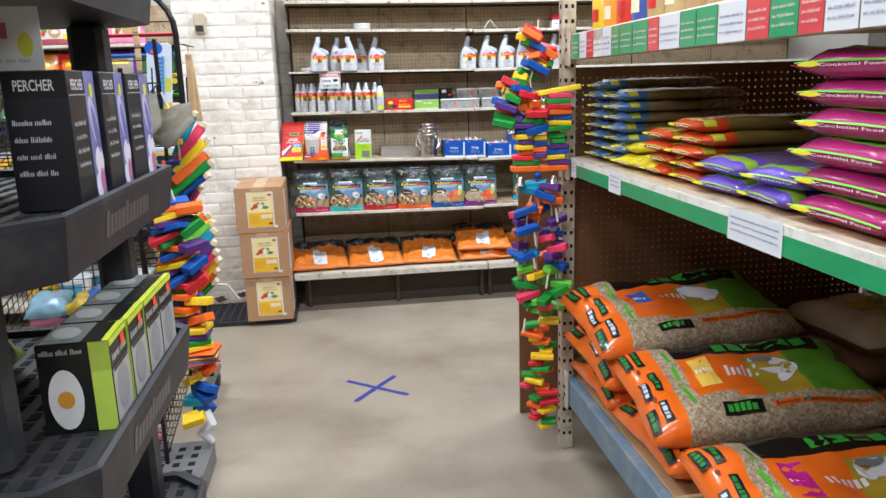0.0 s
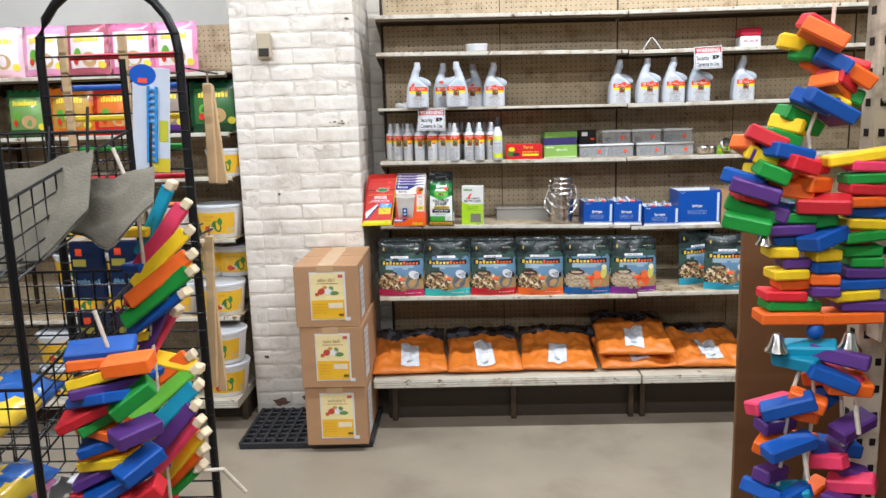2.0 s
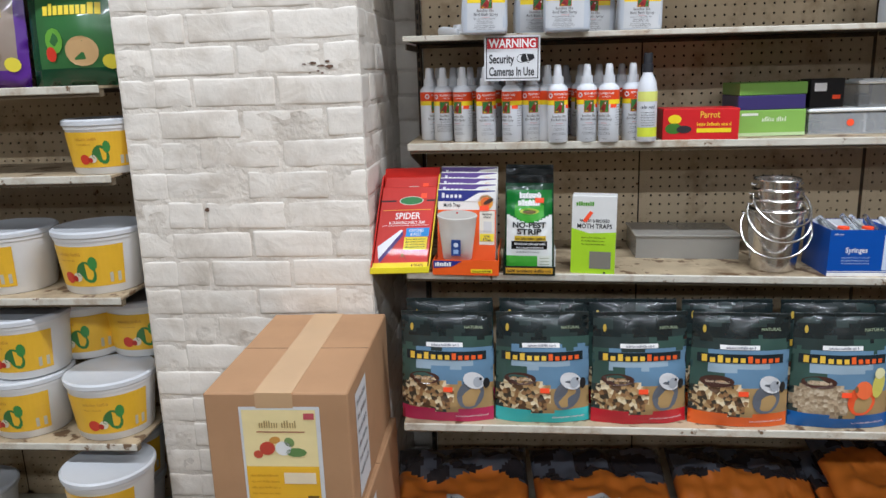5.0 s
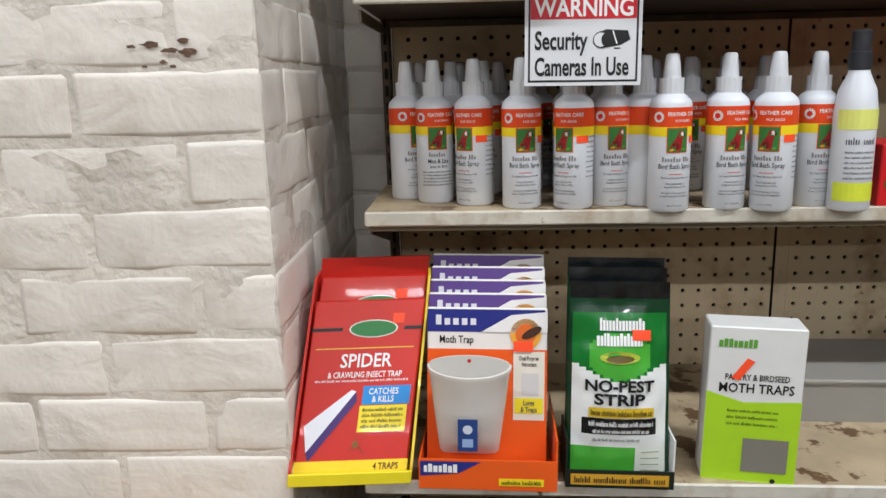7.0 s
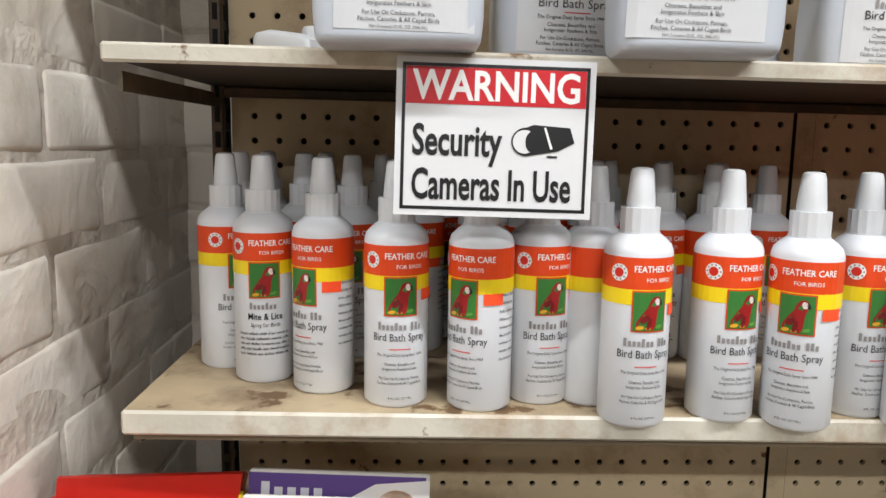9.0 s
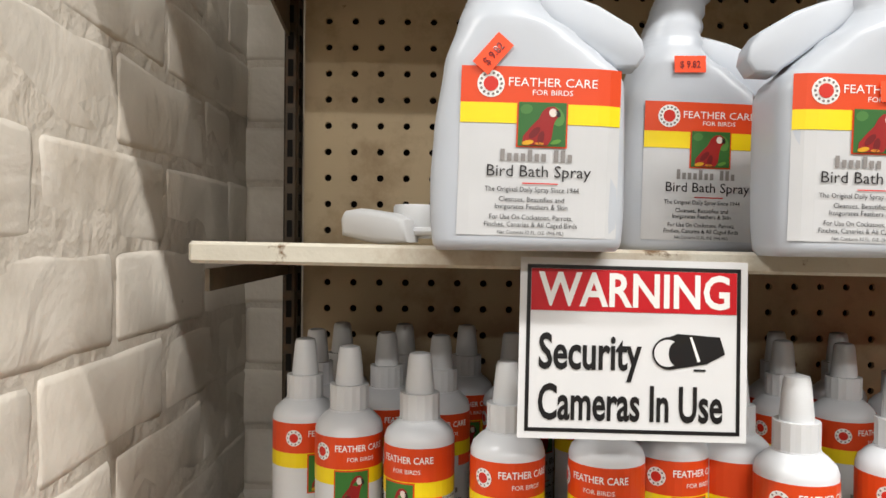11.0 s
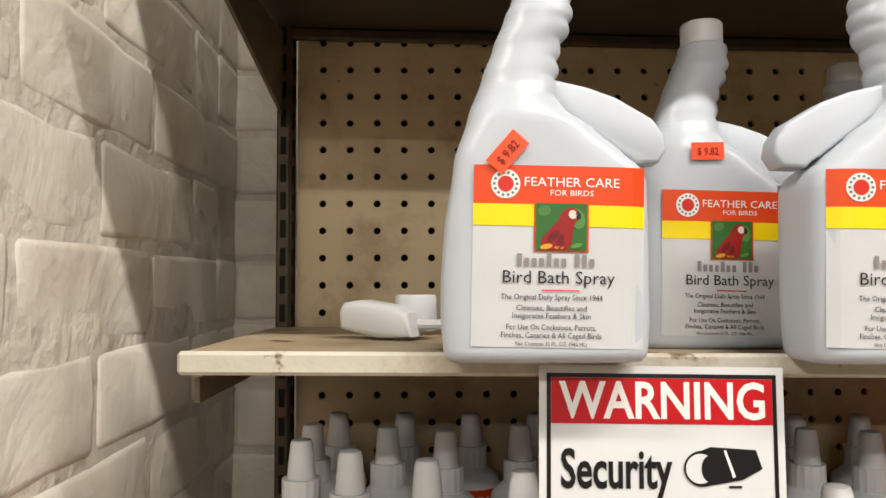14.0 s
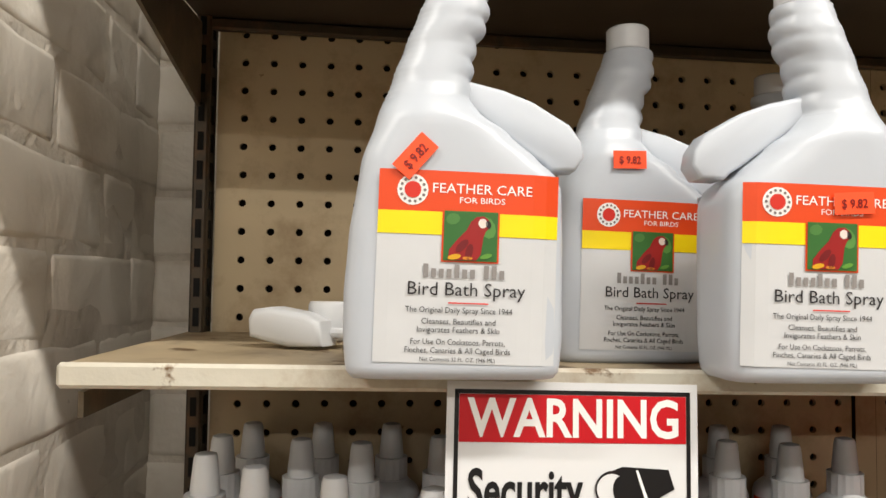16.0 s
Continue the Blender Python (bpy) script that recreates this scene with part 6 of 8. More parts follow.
# ---- cartons and pallet ----
pal = thing("pallet", "flat black plastic pallet with a grid of holes on the floor", "pallet")
for i in range(13):
    x = -0.65 + 0.6 * i / 12
    Shape().box(x - 0.008, -0.815, 0.012, x + 0.008, -0.4, 0.034, BLACK_PLASTIC, 0.002).out("slat", pal)
for i in range(9):
    y = -0.81 + 0.405 * i / 8
    Shape().box(-0.655, y - 0.007, 0.0, -0.045, y + 0.007, 0.03, BLACK_PLASTIC, 0.002).out("cross_bar", pal)


def shipping_carton(w, d, h, label, seed):
    t = thing("shipping_carton", label, "carton", "stacked cartons")
    Shape().box(0, 0, 0, w, d, h, CARTON, 0.003).out("box", t)
    s = Shape()
    s.box(w * 0.36, -0.001, h - 0.03, w * 0.62, d + 0.001, h + 0.0008, TAPE_BROWN)
    s.box(0, d / 2 - 0.0006, h, w, d / 2 + 0.0006, h + 0.0006, ink(96, 70, 48))
    s.out("tape", t, "clear brown packing tape")
    fn, f2, f3 = (flat((w * 0.24, -0.0008 - 0.0007 * k, h * 0.12), *FRONT) for k in range(3))
    p = Shape()
    lw, lh = w * 0.56, h * 0.78
    p.patch(0, 0, lw, lh, fn, PAPER, 2, 2)
    p.patch(0.005, 0.005, lw - 0.008, lh * 0.42, f2, ink(240, 186, 40), 2)
    p.patch(0.005, lh * 0.42, lw - 0.008, lh - 0.006, f2, ink(242, 224, 164), 2)
    p.bars(lw * 0.24, lw * 0.74, lh * 0.8, lh * 0.07, f3, ink(176, 150, 96), seed + 2)
    p.patch(lw * 0.2, lh * 0.755, lw * 0.8, lh * 0.765, f3, ink(150, 60, 40))
    p.disc(lw * 0.32, lh * 0.6, lw * 0.1, lh * 0.065, f3, ink(196, 74, 56), 14, 0.4)
    p.disc(lw * 0.42, lh * 0.68, lw * 0.07, lh * 0.035, f3, ink(206, 150, 70), 12, 0.2)
    p.disc(lw * 0.2, lh * 0.54, lw * 0.06, lh * 0.04, f3, ink(200, 84, 60), 12)
    p.disc(lw * 0.52, lh * 0.6, lw * 0.1, lh * 0.07, f3, ink(236, 236, 232), 14)
    p.disc(lw * 0.68, lh * 0.56, lw * 0.13, lh * 0.045, f3, ink(104, 140, 80), 10)
    p.disc(lw * 0.6, lh * 0.66, lw * 0.06, lh * 0.05, f3, ink(122, 150, 90), 10, 0.8)
    p.patch(lw * 0.5, lh * 0.25, lw * 0.9, lh * 0.36, f3, ink(238, 222, 190))
    for i in range(4):
        p.bars(lw * 0.08, lw * 0.44, lh * (0.32 - 0.06 * i), lh * 0.022, f3, ink(206, 150, 30), seed + i)
    p.patch(lw * 0.78, lh * 0.08, lw * 0.92, lh * 0.13, f3, ink(110, 84, 30))
    p.patch(lw - 0.006, -0.004, lw + 0.016, 0.012, f2, PAPER)
    p.patch(lw * 0.8, lh * 0.88, lw * 0.93, lh * 0.94, f3, ink(196, 90, 96))
    p.out("label", t, "white and yellow printed label")
    q = Shape()
    q.patch(0.06, 0.02, 0.17, h - 0.03, flat((w + 0.0008, 0, 0), (0, 1, 0), (0, 0, 1)), PAPER)
    for i in range(6):
        q.bars(0.07, 0.16, h - 0.06 - 0.03 * i, 0.012, flat((w + 0.0015, 0, 0), (0, 1, 0), (0, 0, 1)), ink(90, 92, 100), i)
    q.out("side_label", t, "white shipping label")
    return t


shipping_carton(0.277, 0.468, 0.272, "brown shipping carton with a yellow label, on top of the stack", 1).matrix_basis = pose(-0.344, -0.872, 0.583, 0, 0, 0.5)
shipping_carton(0.274, 0.462, 0.2755, "brown shipping carton with a yellow label in the stack", 2).matrix_basis = pose(-0.335, -0.868, 0.307, 0, 0, -0.5)
shipping_carton(0.272, 0.455, 0.272, "brown shipping carton with a yellow label, bottom of the stack", 3).matrix_basis = pose(-0.33, -0.86, 0.0345, 0, 0, 0.5)

# tape cross on the floor
for a, b in (((0.252, -1.836), (0.536, -2.064)), ((0.49, -1.82), (0.288, -2.092))):
    t = thing("floor_tape", "strip of blue tape stuck to the concrete floor", "tape", "floor cross")
    v = Vector((b[0] - a[0], b[1] - a[1], 0))
    n_ = Vector((-v.y, v.x, 0)).normalized() * 0.0125
    s = Shape()
    k, z = 10, 0.0012 if a[0] < 0.3 else 0.0022
    pts = [(Vector((*a, 0)) + v * i / k, 1 + 0.12 * math.sin(i * 2.3)) for i in range(k + 1)]
    vs = [tuple(p + n_ * q * sg + Vector((0, 0, z))) for p, q in pts for sg in (-1, 1)]
    s.add(vs, [(2 * i, 2 * i + 1, 2 * i + 3, 2 * i + 2) for i in range(k)], TAPE_BLUE)
    s.out("strip", t)

# ---- tubs and bags on the far-side shelves ----


def tub(k, label, tone=(236, 186, 44)):
    t = thing("food_tub", label, "tub", "white tubs")
    r0, r1, h = 0.094 * k, 0.112 * k, 0.158 * k
    Shape().lathe([(r0 - 0.004, 0), (r0, 0.004), (r1 - 0.003, h - 0.02), (r1, h - 0.02), (r1, h - 0.008), (r1 - 0.002, h - 0.006)], 36, TUB).out("bucket", t, smooth=40)
    Shape().lathe([(r1 + 0.002, h - 0.012), (r1 + 0.004, h - 0.01), (r1 + 0.004, h), (r1 - 0.002, h + 0.004), (r1 - 0.012, h + 0.001), (0.001, h + 0.0005)], 36, WHITE_CAP).out("lid", t, "white snap lid", smooth=40)

    def wrap(d):
        def f(x, y):
            r = r0 + (r1 - r0) * y / h + d
            a = x / r1
            return (r * math.sin(a), -r * math.cos(a), y)
        return f
    a, b, c = wrap(0.0008), wrap(0.0014), wrap(0.002)
    s = Shape()
    w = 0.125 * k
    s.patch(-w, 0.022 * k, w, h - 0.032 * k, a, ink(*tone), 20)
    s.bars(-0.05 * k, 0.02 * k, h - 0.056 * k, 0.009 * k, b, ink(206, 150, 50), 5)
    s.bars(-0.05 * k, 0.0, h - 0.07 * k, 0.005 * k, b, ink(206, 150, 50), 6)
    s.disc(-0.028 * k, 0.046 * k, 0.017 * k, 0.015 * k, b, ink(206, 62, 40), 14)
    s.disc(0.03 * k, 0.06 * k, 0.02 * k, 0.03 * k, b, ink(58, 122, 58), 12, 0.4)
    s.disc(0.0, 0.048 * k, 0.012 * k, 0.012 * k, c, ink(224, 214, 190), 12)
    s.disc(0.012 * k, 0.068 * k, 0.01 * k, 0.02 * k, c, ink(64, 116, 56), 10, -0.5)
    s.disc(-0.008 * k, 0.044 * k, 0.008 * k, 0.008 * k, wrap(0.0026), ink(180, 44, 34), 10)
    s.disc(0.045 * k, 0.082 * k, 0.012 * k, 0.018 * k, b, ink(70, 140, 66), 10)
    s.patch(0.085 * k, 0.03 * k, 0.115 * k, 0.055 * k, b, ink(196, 190, 170))
    s.out("label", t, "yellow printed label")
    return t


tb = tub(1.0, "large white food tub with a yellow label on the shelf")
tbs = tub(0.82, "small white food tub with a yellow label on the shelf")
YL = -0.3
big = [(-0.815, -0.335, 0.917, -8), (-1.06, -0.335, 0.917, -30), (-1.3, -0.335, 0.917, -30), (-1.56, -0.33, 0.917, -10), (-1.8, -0.33, 0.917, 20),
       (-0.82, -0.37, 0.535, 12), (-1.055, -0.365, 0.535, -8), (-1.3, -0.36, 0.535, 4), (-1.04, -0.36, 0.698, 0), (-1.28, -0.36, 0.698, -15), (-1.54, -0.36, 0.535, 20), (-1.54, -0.36, 0.698, 0), (-0.95, -0.22, 0.698, 0),
       (-0.8, -0.47, 0.155, 5), (-0.805, -0.465, 0.318, -5), (-1.05, -0.49, 0.155, 8), (-0.9, -0.24, 0.155, 0), (-0.88, -0.24, 0.318, 20), (-1.62, -0.45, 0.155, 10), (-1.62, -0.45, 0.318, 10), (-0.79, -0.2, 0.698, 9)]
tb.matrix_basis = pose(*big[0][:3], 0, 0, big[0][3])
for x, y, z, r in big[1:]:
    copy_thing(tb, pose(x, y, z, 0, 0, r))
tbs.matrix_basis = pose(-0.77, -0.33, 1.214, 0, 0, 6)
bt = tub(0.9, "white food tub with a blue label standing deep on the shelf", (70, 150, 190))
bt.matrix_basis = pose(-1.33, -0.28, 0.155, 0, 0, 5)
copy_thing(bt, pose(-1.42, -0.5, 0.155, 0, 0, -20))


def snack_bag(w, h, skin, tone, label, seed, window=True):
    t = thing("snack_bag", label, "snack bag", "snack bags")
    nx, nz = 10, 12

    def P(u, v, back=False):
        b = 0.035 * (1 - abs(2 * u - 1) ** 2.2) * math.sin(math.pi * min(1, max(0, v))) ** 0.6 + 0.004 * noise.noise(Vector((u * 5, v * 5, seed)))
        return ((u - 0.5) * w, b if back else -b, v * h)
    s = Shape()
    for a in range(nx):
        for c in range(nz):
            u0, u1, v0, v1 = a / nx, (a + 1) / nx, c / nz, (c + 1) / nz
            um, vm = (u0 + u1) / 2, (v0 + v1) / 2
            m = tone if 0.15 < vm < 0.82 and 0.12 < um < 0.88 else skin
            s.quad(P(u0, v0), P(u1, v0), P(u1, v1), P(u0, v1), m)
            s.quad(P(u0, v0, True), P(u0, v1, True), P(u1, v1, True), P(u1, v0, True), skin)
    weld(s.out("bag", t, "glossy printed bag"))
    on = lambda k: (lambda x, y: (lambda q: (q[0], q[1] - k, q[2]))(P(x, y)))
    p = Shape()
    p.bars(0.2, 0.8, 0.66, 0.11, on(0.0015), ink(240, 214, 60), seed, 40)
    p.disc(0.58, 0.32, 0.17, 0.14, on(0.0015), ink(196, 160, 110), 18)
    p.disc(0.3, 0.42, 0.1, 0.12, on(0.0022), ink(110, 170, 60), 12)
    p.disc(0.25, 0.3, 0.06, 0.07, on(0.0028), ink(214, 60, 40), 12)
    p.disc(0.85, 0.22, 0.08, 0.07, on(0.0022), ink(226, 210, 60), 12)
    p.out("print", t, "printed fruit and title")
    return t


BAGS = [(-0.8, 1.425, 0.235, 0.25, (18, 66, 40), (60, 110, 60)), (-1.045, 1.425, 0.23, 0.25, (90, 44, 140), (150, 134, 120)), (-1.28, 1.425, 0.22, 0.24, (206, 40, 34), (224, 120, 50)), (-1.5, 1.425, 0.22, 0.24, (220, 120, 30), (190, 150, 60)), (-1.72, 1.425, 0.2, 0.23, (40, 90, 50), (120, 160, 90)),
        (-2.0, 1.425, 0.22, 0.23, (210, 50, 44), (230, 170, 60)), (-2.25, 1.425, 0.22, 0.23, (30, 80, 50), (110, 150, 80))]
for i, (x, z, w, h, a, b) in enumerate(BAGS):
    snack_bag(w, h, film(*a), film(*b), "glossy treat bag with fruit print standing on the shelf", i).matrix_basis = pose(x, -0.34, z, -4, 0, (3, -2, 4, 0, 2, -3, 1)[i])
for i in range(7):
    x = -0.98 - 0.215 * i
    snack_bag(0.21, 0.25, film((238, 214, 176, 232, 240, 200, 236)[i], (150, 120, 90, 160, 200, 90, 170)[i], (190, 160, 110, 200, 214, 150, 190)[i]), film(238, 226, 226), "pink and white food bag standing on the top shelf", 20 + i).matrix_basis = pose(x, -0.3, 1.708, -5, 0, 5 * math.sin(i * 2))
# toy packs on the far-off shelf, seen between the racks
for i in range(10):
    x, z = -1.98 - 0.12 * (i % 5) * 1.6, (0.917, 1.214)[i // 5]
    snack_bag(0.16, 0.19, film(*((40, 110, 190), (220, 60, 50), (240, 190, 40), (60, 150, 80), (150, 70, 160))[i % 5]), film(*((210, 220, 230), (240, 220, 190))[i % 2]), "brightly coloured pet product pack on the shelf", 40 + i).matrix_basis = pose(x, -0.33, z, -4, 0, 3 * math.sin(i))

# ---- warehouse rack with seed bags ----
XR, RYF, RYN = 1.1, -2.66, -6.3
rack = thing("pallet_rack", "cream steel rack with plywood decks and green price strips", "rack")


def rack_post(x, y, name="post"):
    s = Shape().box(x, y - 0.045, 0, x + 0.05, y, 2.4, POST_CREAM, 0.003)
    z = 0.06
    while z < 2.35:
        for dx in (0.013, 0.036):
            s.box(x + dx - 0.005, y - 0.0465, z, x + dx + 0.005, y - 0.0445, z + 0.013, HOLE)
        s.box(x - 0.0015, y - 0.03, z, x + 0.0005, y - 0.017, z + 0.013, HOLE)
        z += 0.05
    return s.out(name, rack, "perforated cream post")


for x, y in ((XR - 0.02, RYF), (2.35, RYF), (XR - 0.02, RYN + 0.05), (2.35, RYN + 0.05)):
    rack_post(x, y)
STRIP_G, STRIP_W, STRIP_R = mat("green_price_strip", (40, 150, 92), 0.35, var=0.08, scale=12, coat=0.3), mat("white_price_strip", (226, 226, 214), 0.4, var=0.06, scale=14, stain=(150, 138, 118), stain_amt=0.5, stain_scale=20), mat("red_price_card", (206, 66, 70), 0.4, var=0.06, scale=16, coat=0.2)
LEVELS = [(1.085, 1.148), (1.485, 1.572), (0.2, 0.3)]
for i, (z0, z1) in enumerate(LEVELS):
    for x in (XR, 2.34):
        Shape().box(x, RYN, z0, x + 0.04, RYF - 0.045, z1, POST_CREAM if i < 2 else mat("blue_grey_beam", (108, 132, 150), 0.45, var=0.1, scale=12, stain=(176, 170, 160), stain_amt=0.6, stain_scale=10), 0.004).out("beam", rack, "painted steel beam")
    Shape().box(XR + 0.041, RYN, z1 - 0.02, 2.339, RYF - 0.02, z1 - 0.002, PLY, 0.002).out("deck", rack, "plywood deck")
    s = Shape().box(XR - 0.01, RYF - 0.09, z0 - 0.02, XR - 0.002, RYF - 0.002, z1 + 0.03, POST_CREAM, 0.004)
    for dz in (0.03, 0.06):
        s.box(XR - 0.0115, RYF - 0.03, z0 + dz, XR - 0.0095, RYF - 0.018, z0 + dz + 0.012, HOLE)
        s.box(XR - 0.0115, RYF - 0.065, z0 + dz, XR - 0.0095, RYF - 0.053, z0 + dz + 0.012, HOLE)
    s.out("end_plate", rack, "bolted beam end plate")
RR = random.Random(8)
z0, z1 = LEVELS[0]
left_of = flat((XR - 0.002, RYF - 0.1, 0), (0, -1, 0), (0, 0, 1))
on2 = flat((XR - 0.0035, RYF - 0.1, 0), (0, -1, 0), (0, 0, 1))
s = Shape()
s.patch(0, z1 - 0.02, 3.4, z1 - 0.002, left_of, STRIP_W, 40)
s.patch(0, z0 + 0.003, 3.4, z1 - 0.02, left_of, STRIP_G, 40)
s.out("price_strip", rack, "green and white price strip")
for y, w in ((0.0, 0.06), (0.38, 0.1), (1.1, 0.2), (1.75, 0.1), (2.3, 0.12)):
    c = Shape()
    c.patch(y, z0 - 0.002, y + w, z1 + 0.002, on2, PAPER)
    for k in range(3):
        c.bars(y + 0.012, y + w - 0.012, z1 - 0.018 - 0.013 * k, 0.005, flat((XR - 0.0045, RYF - 0.1, 0), (0, -1, 0), (0, 0, 1)), ink(110, 112, 150), k + int(y * 10))
    c.out("price_card", rack, "white price card")
z0, z1 = LEVELS[1]
y = 0.0
while y < 3.3:
    w = RR.uniform(0.06, 0.13)
    m = RR.choice((STRIP_R, STRIP_R, STRIP_G, STRIP_G, STRIP_W, PAPER))
    c = Shape().patch(y, z0 + 0.002, y + w, z1 - 0.004 if m is not STRIP_W else z1 - 0.03, left_of, m)
    for k in range(3):
        c.bars(y + 0.008, y + w - 0.008, z1 - 0.035 - 0.016 * k, 0.006, on2, ink(226, 206, 200) if m in (STRIP_R, STRIP_G) else ink(120, 120, 150), k)
    c.out("price_card", rack, "coloured price card")
    y += w + 0.004
p = Shape()
peg_panel(p, 1.13, 2.33, 0.31, 1.46, RYF - 0.01, HARD_BROWN)
p.out("back_panel", rack, "brown pegboard end panel")
Shape().box(1.0, -2.36, 0.0, 2.42, -2.348, 1.2, HARD_BROWN, 0.002).out("end_panel", rack, "brown hardboard end panel")
Shape().box(2.39, RYN, 0.0, 2.402, RYF, 2.4, HARD_BROWN).out("rear_panel", rack, "brown rear panel")


def seed_bag(w, d, h, tones, label, seed, words=""):
    """A flat printed bag, its printed end towards -x."""
    t = thing("seed_bag", label, "seed bag", "seed bags")
    S = pillow(w, d, h, seed, crease=0.004, blunt=9)
    f = [film(*c) for c in tones]

    def pick(u, v, side):
        if u < -0.9 or (side < 0 and u < -0.6):
            return f[0]
        if u < -0.66:
            return f[1]
        if u < -0.5:
            return f[0]
        return MILLET if len(f) < 3 or u > 0.3 else f[2]
    weld(pillow_shape(S, pick, 14, 10).out("bag", t, "printed plastic bag"))

    def end(k):
        def g(x, y):
            a, b = Vector(S(-0.99, -x, 1)), Vector(S(-0.99, -x, -1))
            q = b + (a - b) * y
            return (min(a.x, b.x) - 0.0035 * (1 - (2 * y - 1) ** 2) - k, q.y, q.z)
        return g
    p = Shape()
    p.disc(-0.62, 0.5, 0.2, 0.3, end(0.003), ink(240, 220, 40), 14)
    p.patch(-0.9, 0.72, 0.92, 0.95, end(0.002), f[1], 8, 2)
    if words:
        vs, fs, ww = glyphs(words)
        p.add([end(0.005)(-0.42 + x / ww * 1.2, 0.28 + yy * 0.34) for x, yy in vs], fs, WHITE_INK)
    else:
        p.bars(-0.3, 0.75, 0.3, 0.3, end(0.005), WHITE_INK, seed, 12)
    p.out("print", t, "printed end")
    return t


MID = LEVELS[0][1]
blue = seed_bag(0.42, 0.17, 0.036, ((76, 112, 160), (206, 200, 60), (140, 122, 84)), "blue and yellow bird seed bag stacked flat on the rack", 1)
first_ = True
for col in range(2):
    for k in range(8 - col):
        at = pose(1.36 + 0.006 * math.sin(k * 3 + col), -2.83 - 0.175 * col + 0.006 * math.cos(k * 2), MID + 0.033 * k, 0, 0, 1.5 * math.sin(k * 5 + col))
        if first_:
            blue.matrix_basis = at
            first_ = False
        else:
            copy_thing(blue, at)
yel = seed_bag(0.42, 0.16, 0.04, ((226, 206, 30), (240, 224, 60), (170, 150, 80)), "yellow bird seed bag lying on the rack", 2)
yel.matrix_basis = pose(1.35, -3.1, MID, 0, 0, 4)
copy_thing(yel, pose(1.36, -3.24, MID, 0, 0, -3))
copy_thing(yel, pose(1.37, -3.05, MID + 0.038, 0, 0, 2))
red = seed_bag(0.44, 0.17, 0.036, ((214, 70, 24), (200, 200, 50), (130, 110, 50)), "orange-red bird seed bag stacked flat on the rack", 3)
first_ = True
for col, n_ in ((0, 4), (1, 5)):
    for k in range(n_):
        at = pose(1.37 + 0.008 * math.sin(k * 2 + col), -3.33 - 0.18 * col + 0.012 * math.cos(k * 3), MID + 0.033 * k, 0, 0, 3 * math.sin(k * 4 + col))
        if first_:
            red.matrix_basis = at
            first_ = False
        else:
            copy_thing(red, at)
pur = seed_bag(0.42, 0.2, 0.045, ((110, 84, 190), (150, 190, 60), (120, 100, 150)), "purple bird food bag lying on the rack", 4, "Cockatiel")
pur.matrix_basis = pose(1.35, -3.68, MID, 0, 0, 5)
for y, k, r in ((-3.68, 1, 2), (-3.89, 0, -4), (-3.89, 1, 6)):
    copy_thing(pur, pose(1.355, y, MID + 0.042 * k, 0, 0, r))
mag = seed_bag(0.46, 0.28, 0.055, ((176, 40, 112), (130, 200, 70), (186, 172, 136)), "magenta and green bird food bag stacked on the rack", 5, "Cockatiel Food")
first_ = True
for k in range(6):
    at = pose(1.36 + 0.006 * math.sin(k * 2.2), -4.14, MID + 0.052 * k, 0, 0, 2 * math.sin(k * 3))
    if first_:
        mag.matrix_basis = at
        first_ = False
    else:
        copy_thing(mag, at)
# upper deck
UP = LEVELS[1][1]
UPC = [(226, 190, 40), (240, 150, 40), (210, 60, 40), (70, 90, 160), (186, 158, 110), (196, 170, 120), (180, 150, 104)]
for i in range(12):
    t = thing("seed_jar", "printed seed tub standing on the upper rack deck", "seed tub", "seed tubs")
    c = UPC[min(i % 9, 6)]
    Shape().lathe([(0.045, 0), (0.05, 0.004), (0.05, 0.15), (0.046, 0.155), (0.046, 0.17), (0.001, 0.172)], 20, film(*c)).out("body", t, smooth=40)
    s = Shape()
    s.patch(-0.03, 0.03, 0.03, 0.07, lambda x, y: (-0.0508 * math.cos(x / 0.05), 0.0508 * math.sin(x / 0.05), y), ink(236, 226, 190) if i % 2 else ink(200, 50, 40), 4)
    s.out("label", t)
    t.matrix_basis = pose(1.2, -2.82 - 0.115 * i, UP)

# big sacks on the lowest deck
LOW = LEVELS[2][1]


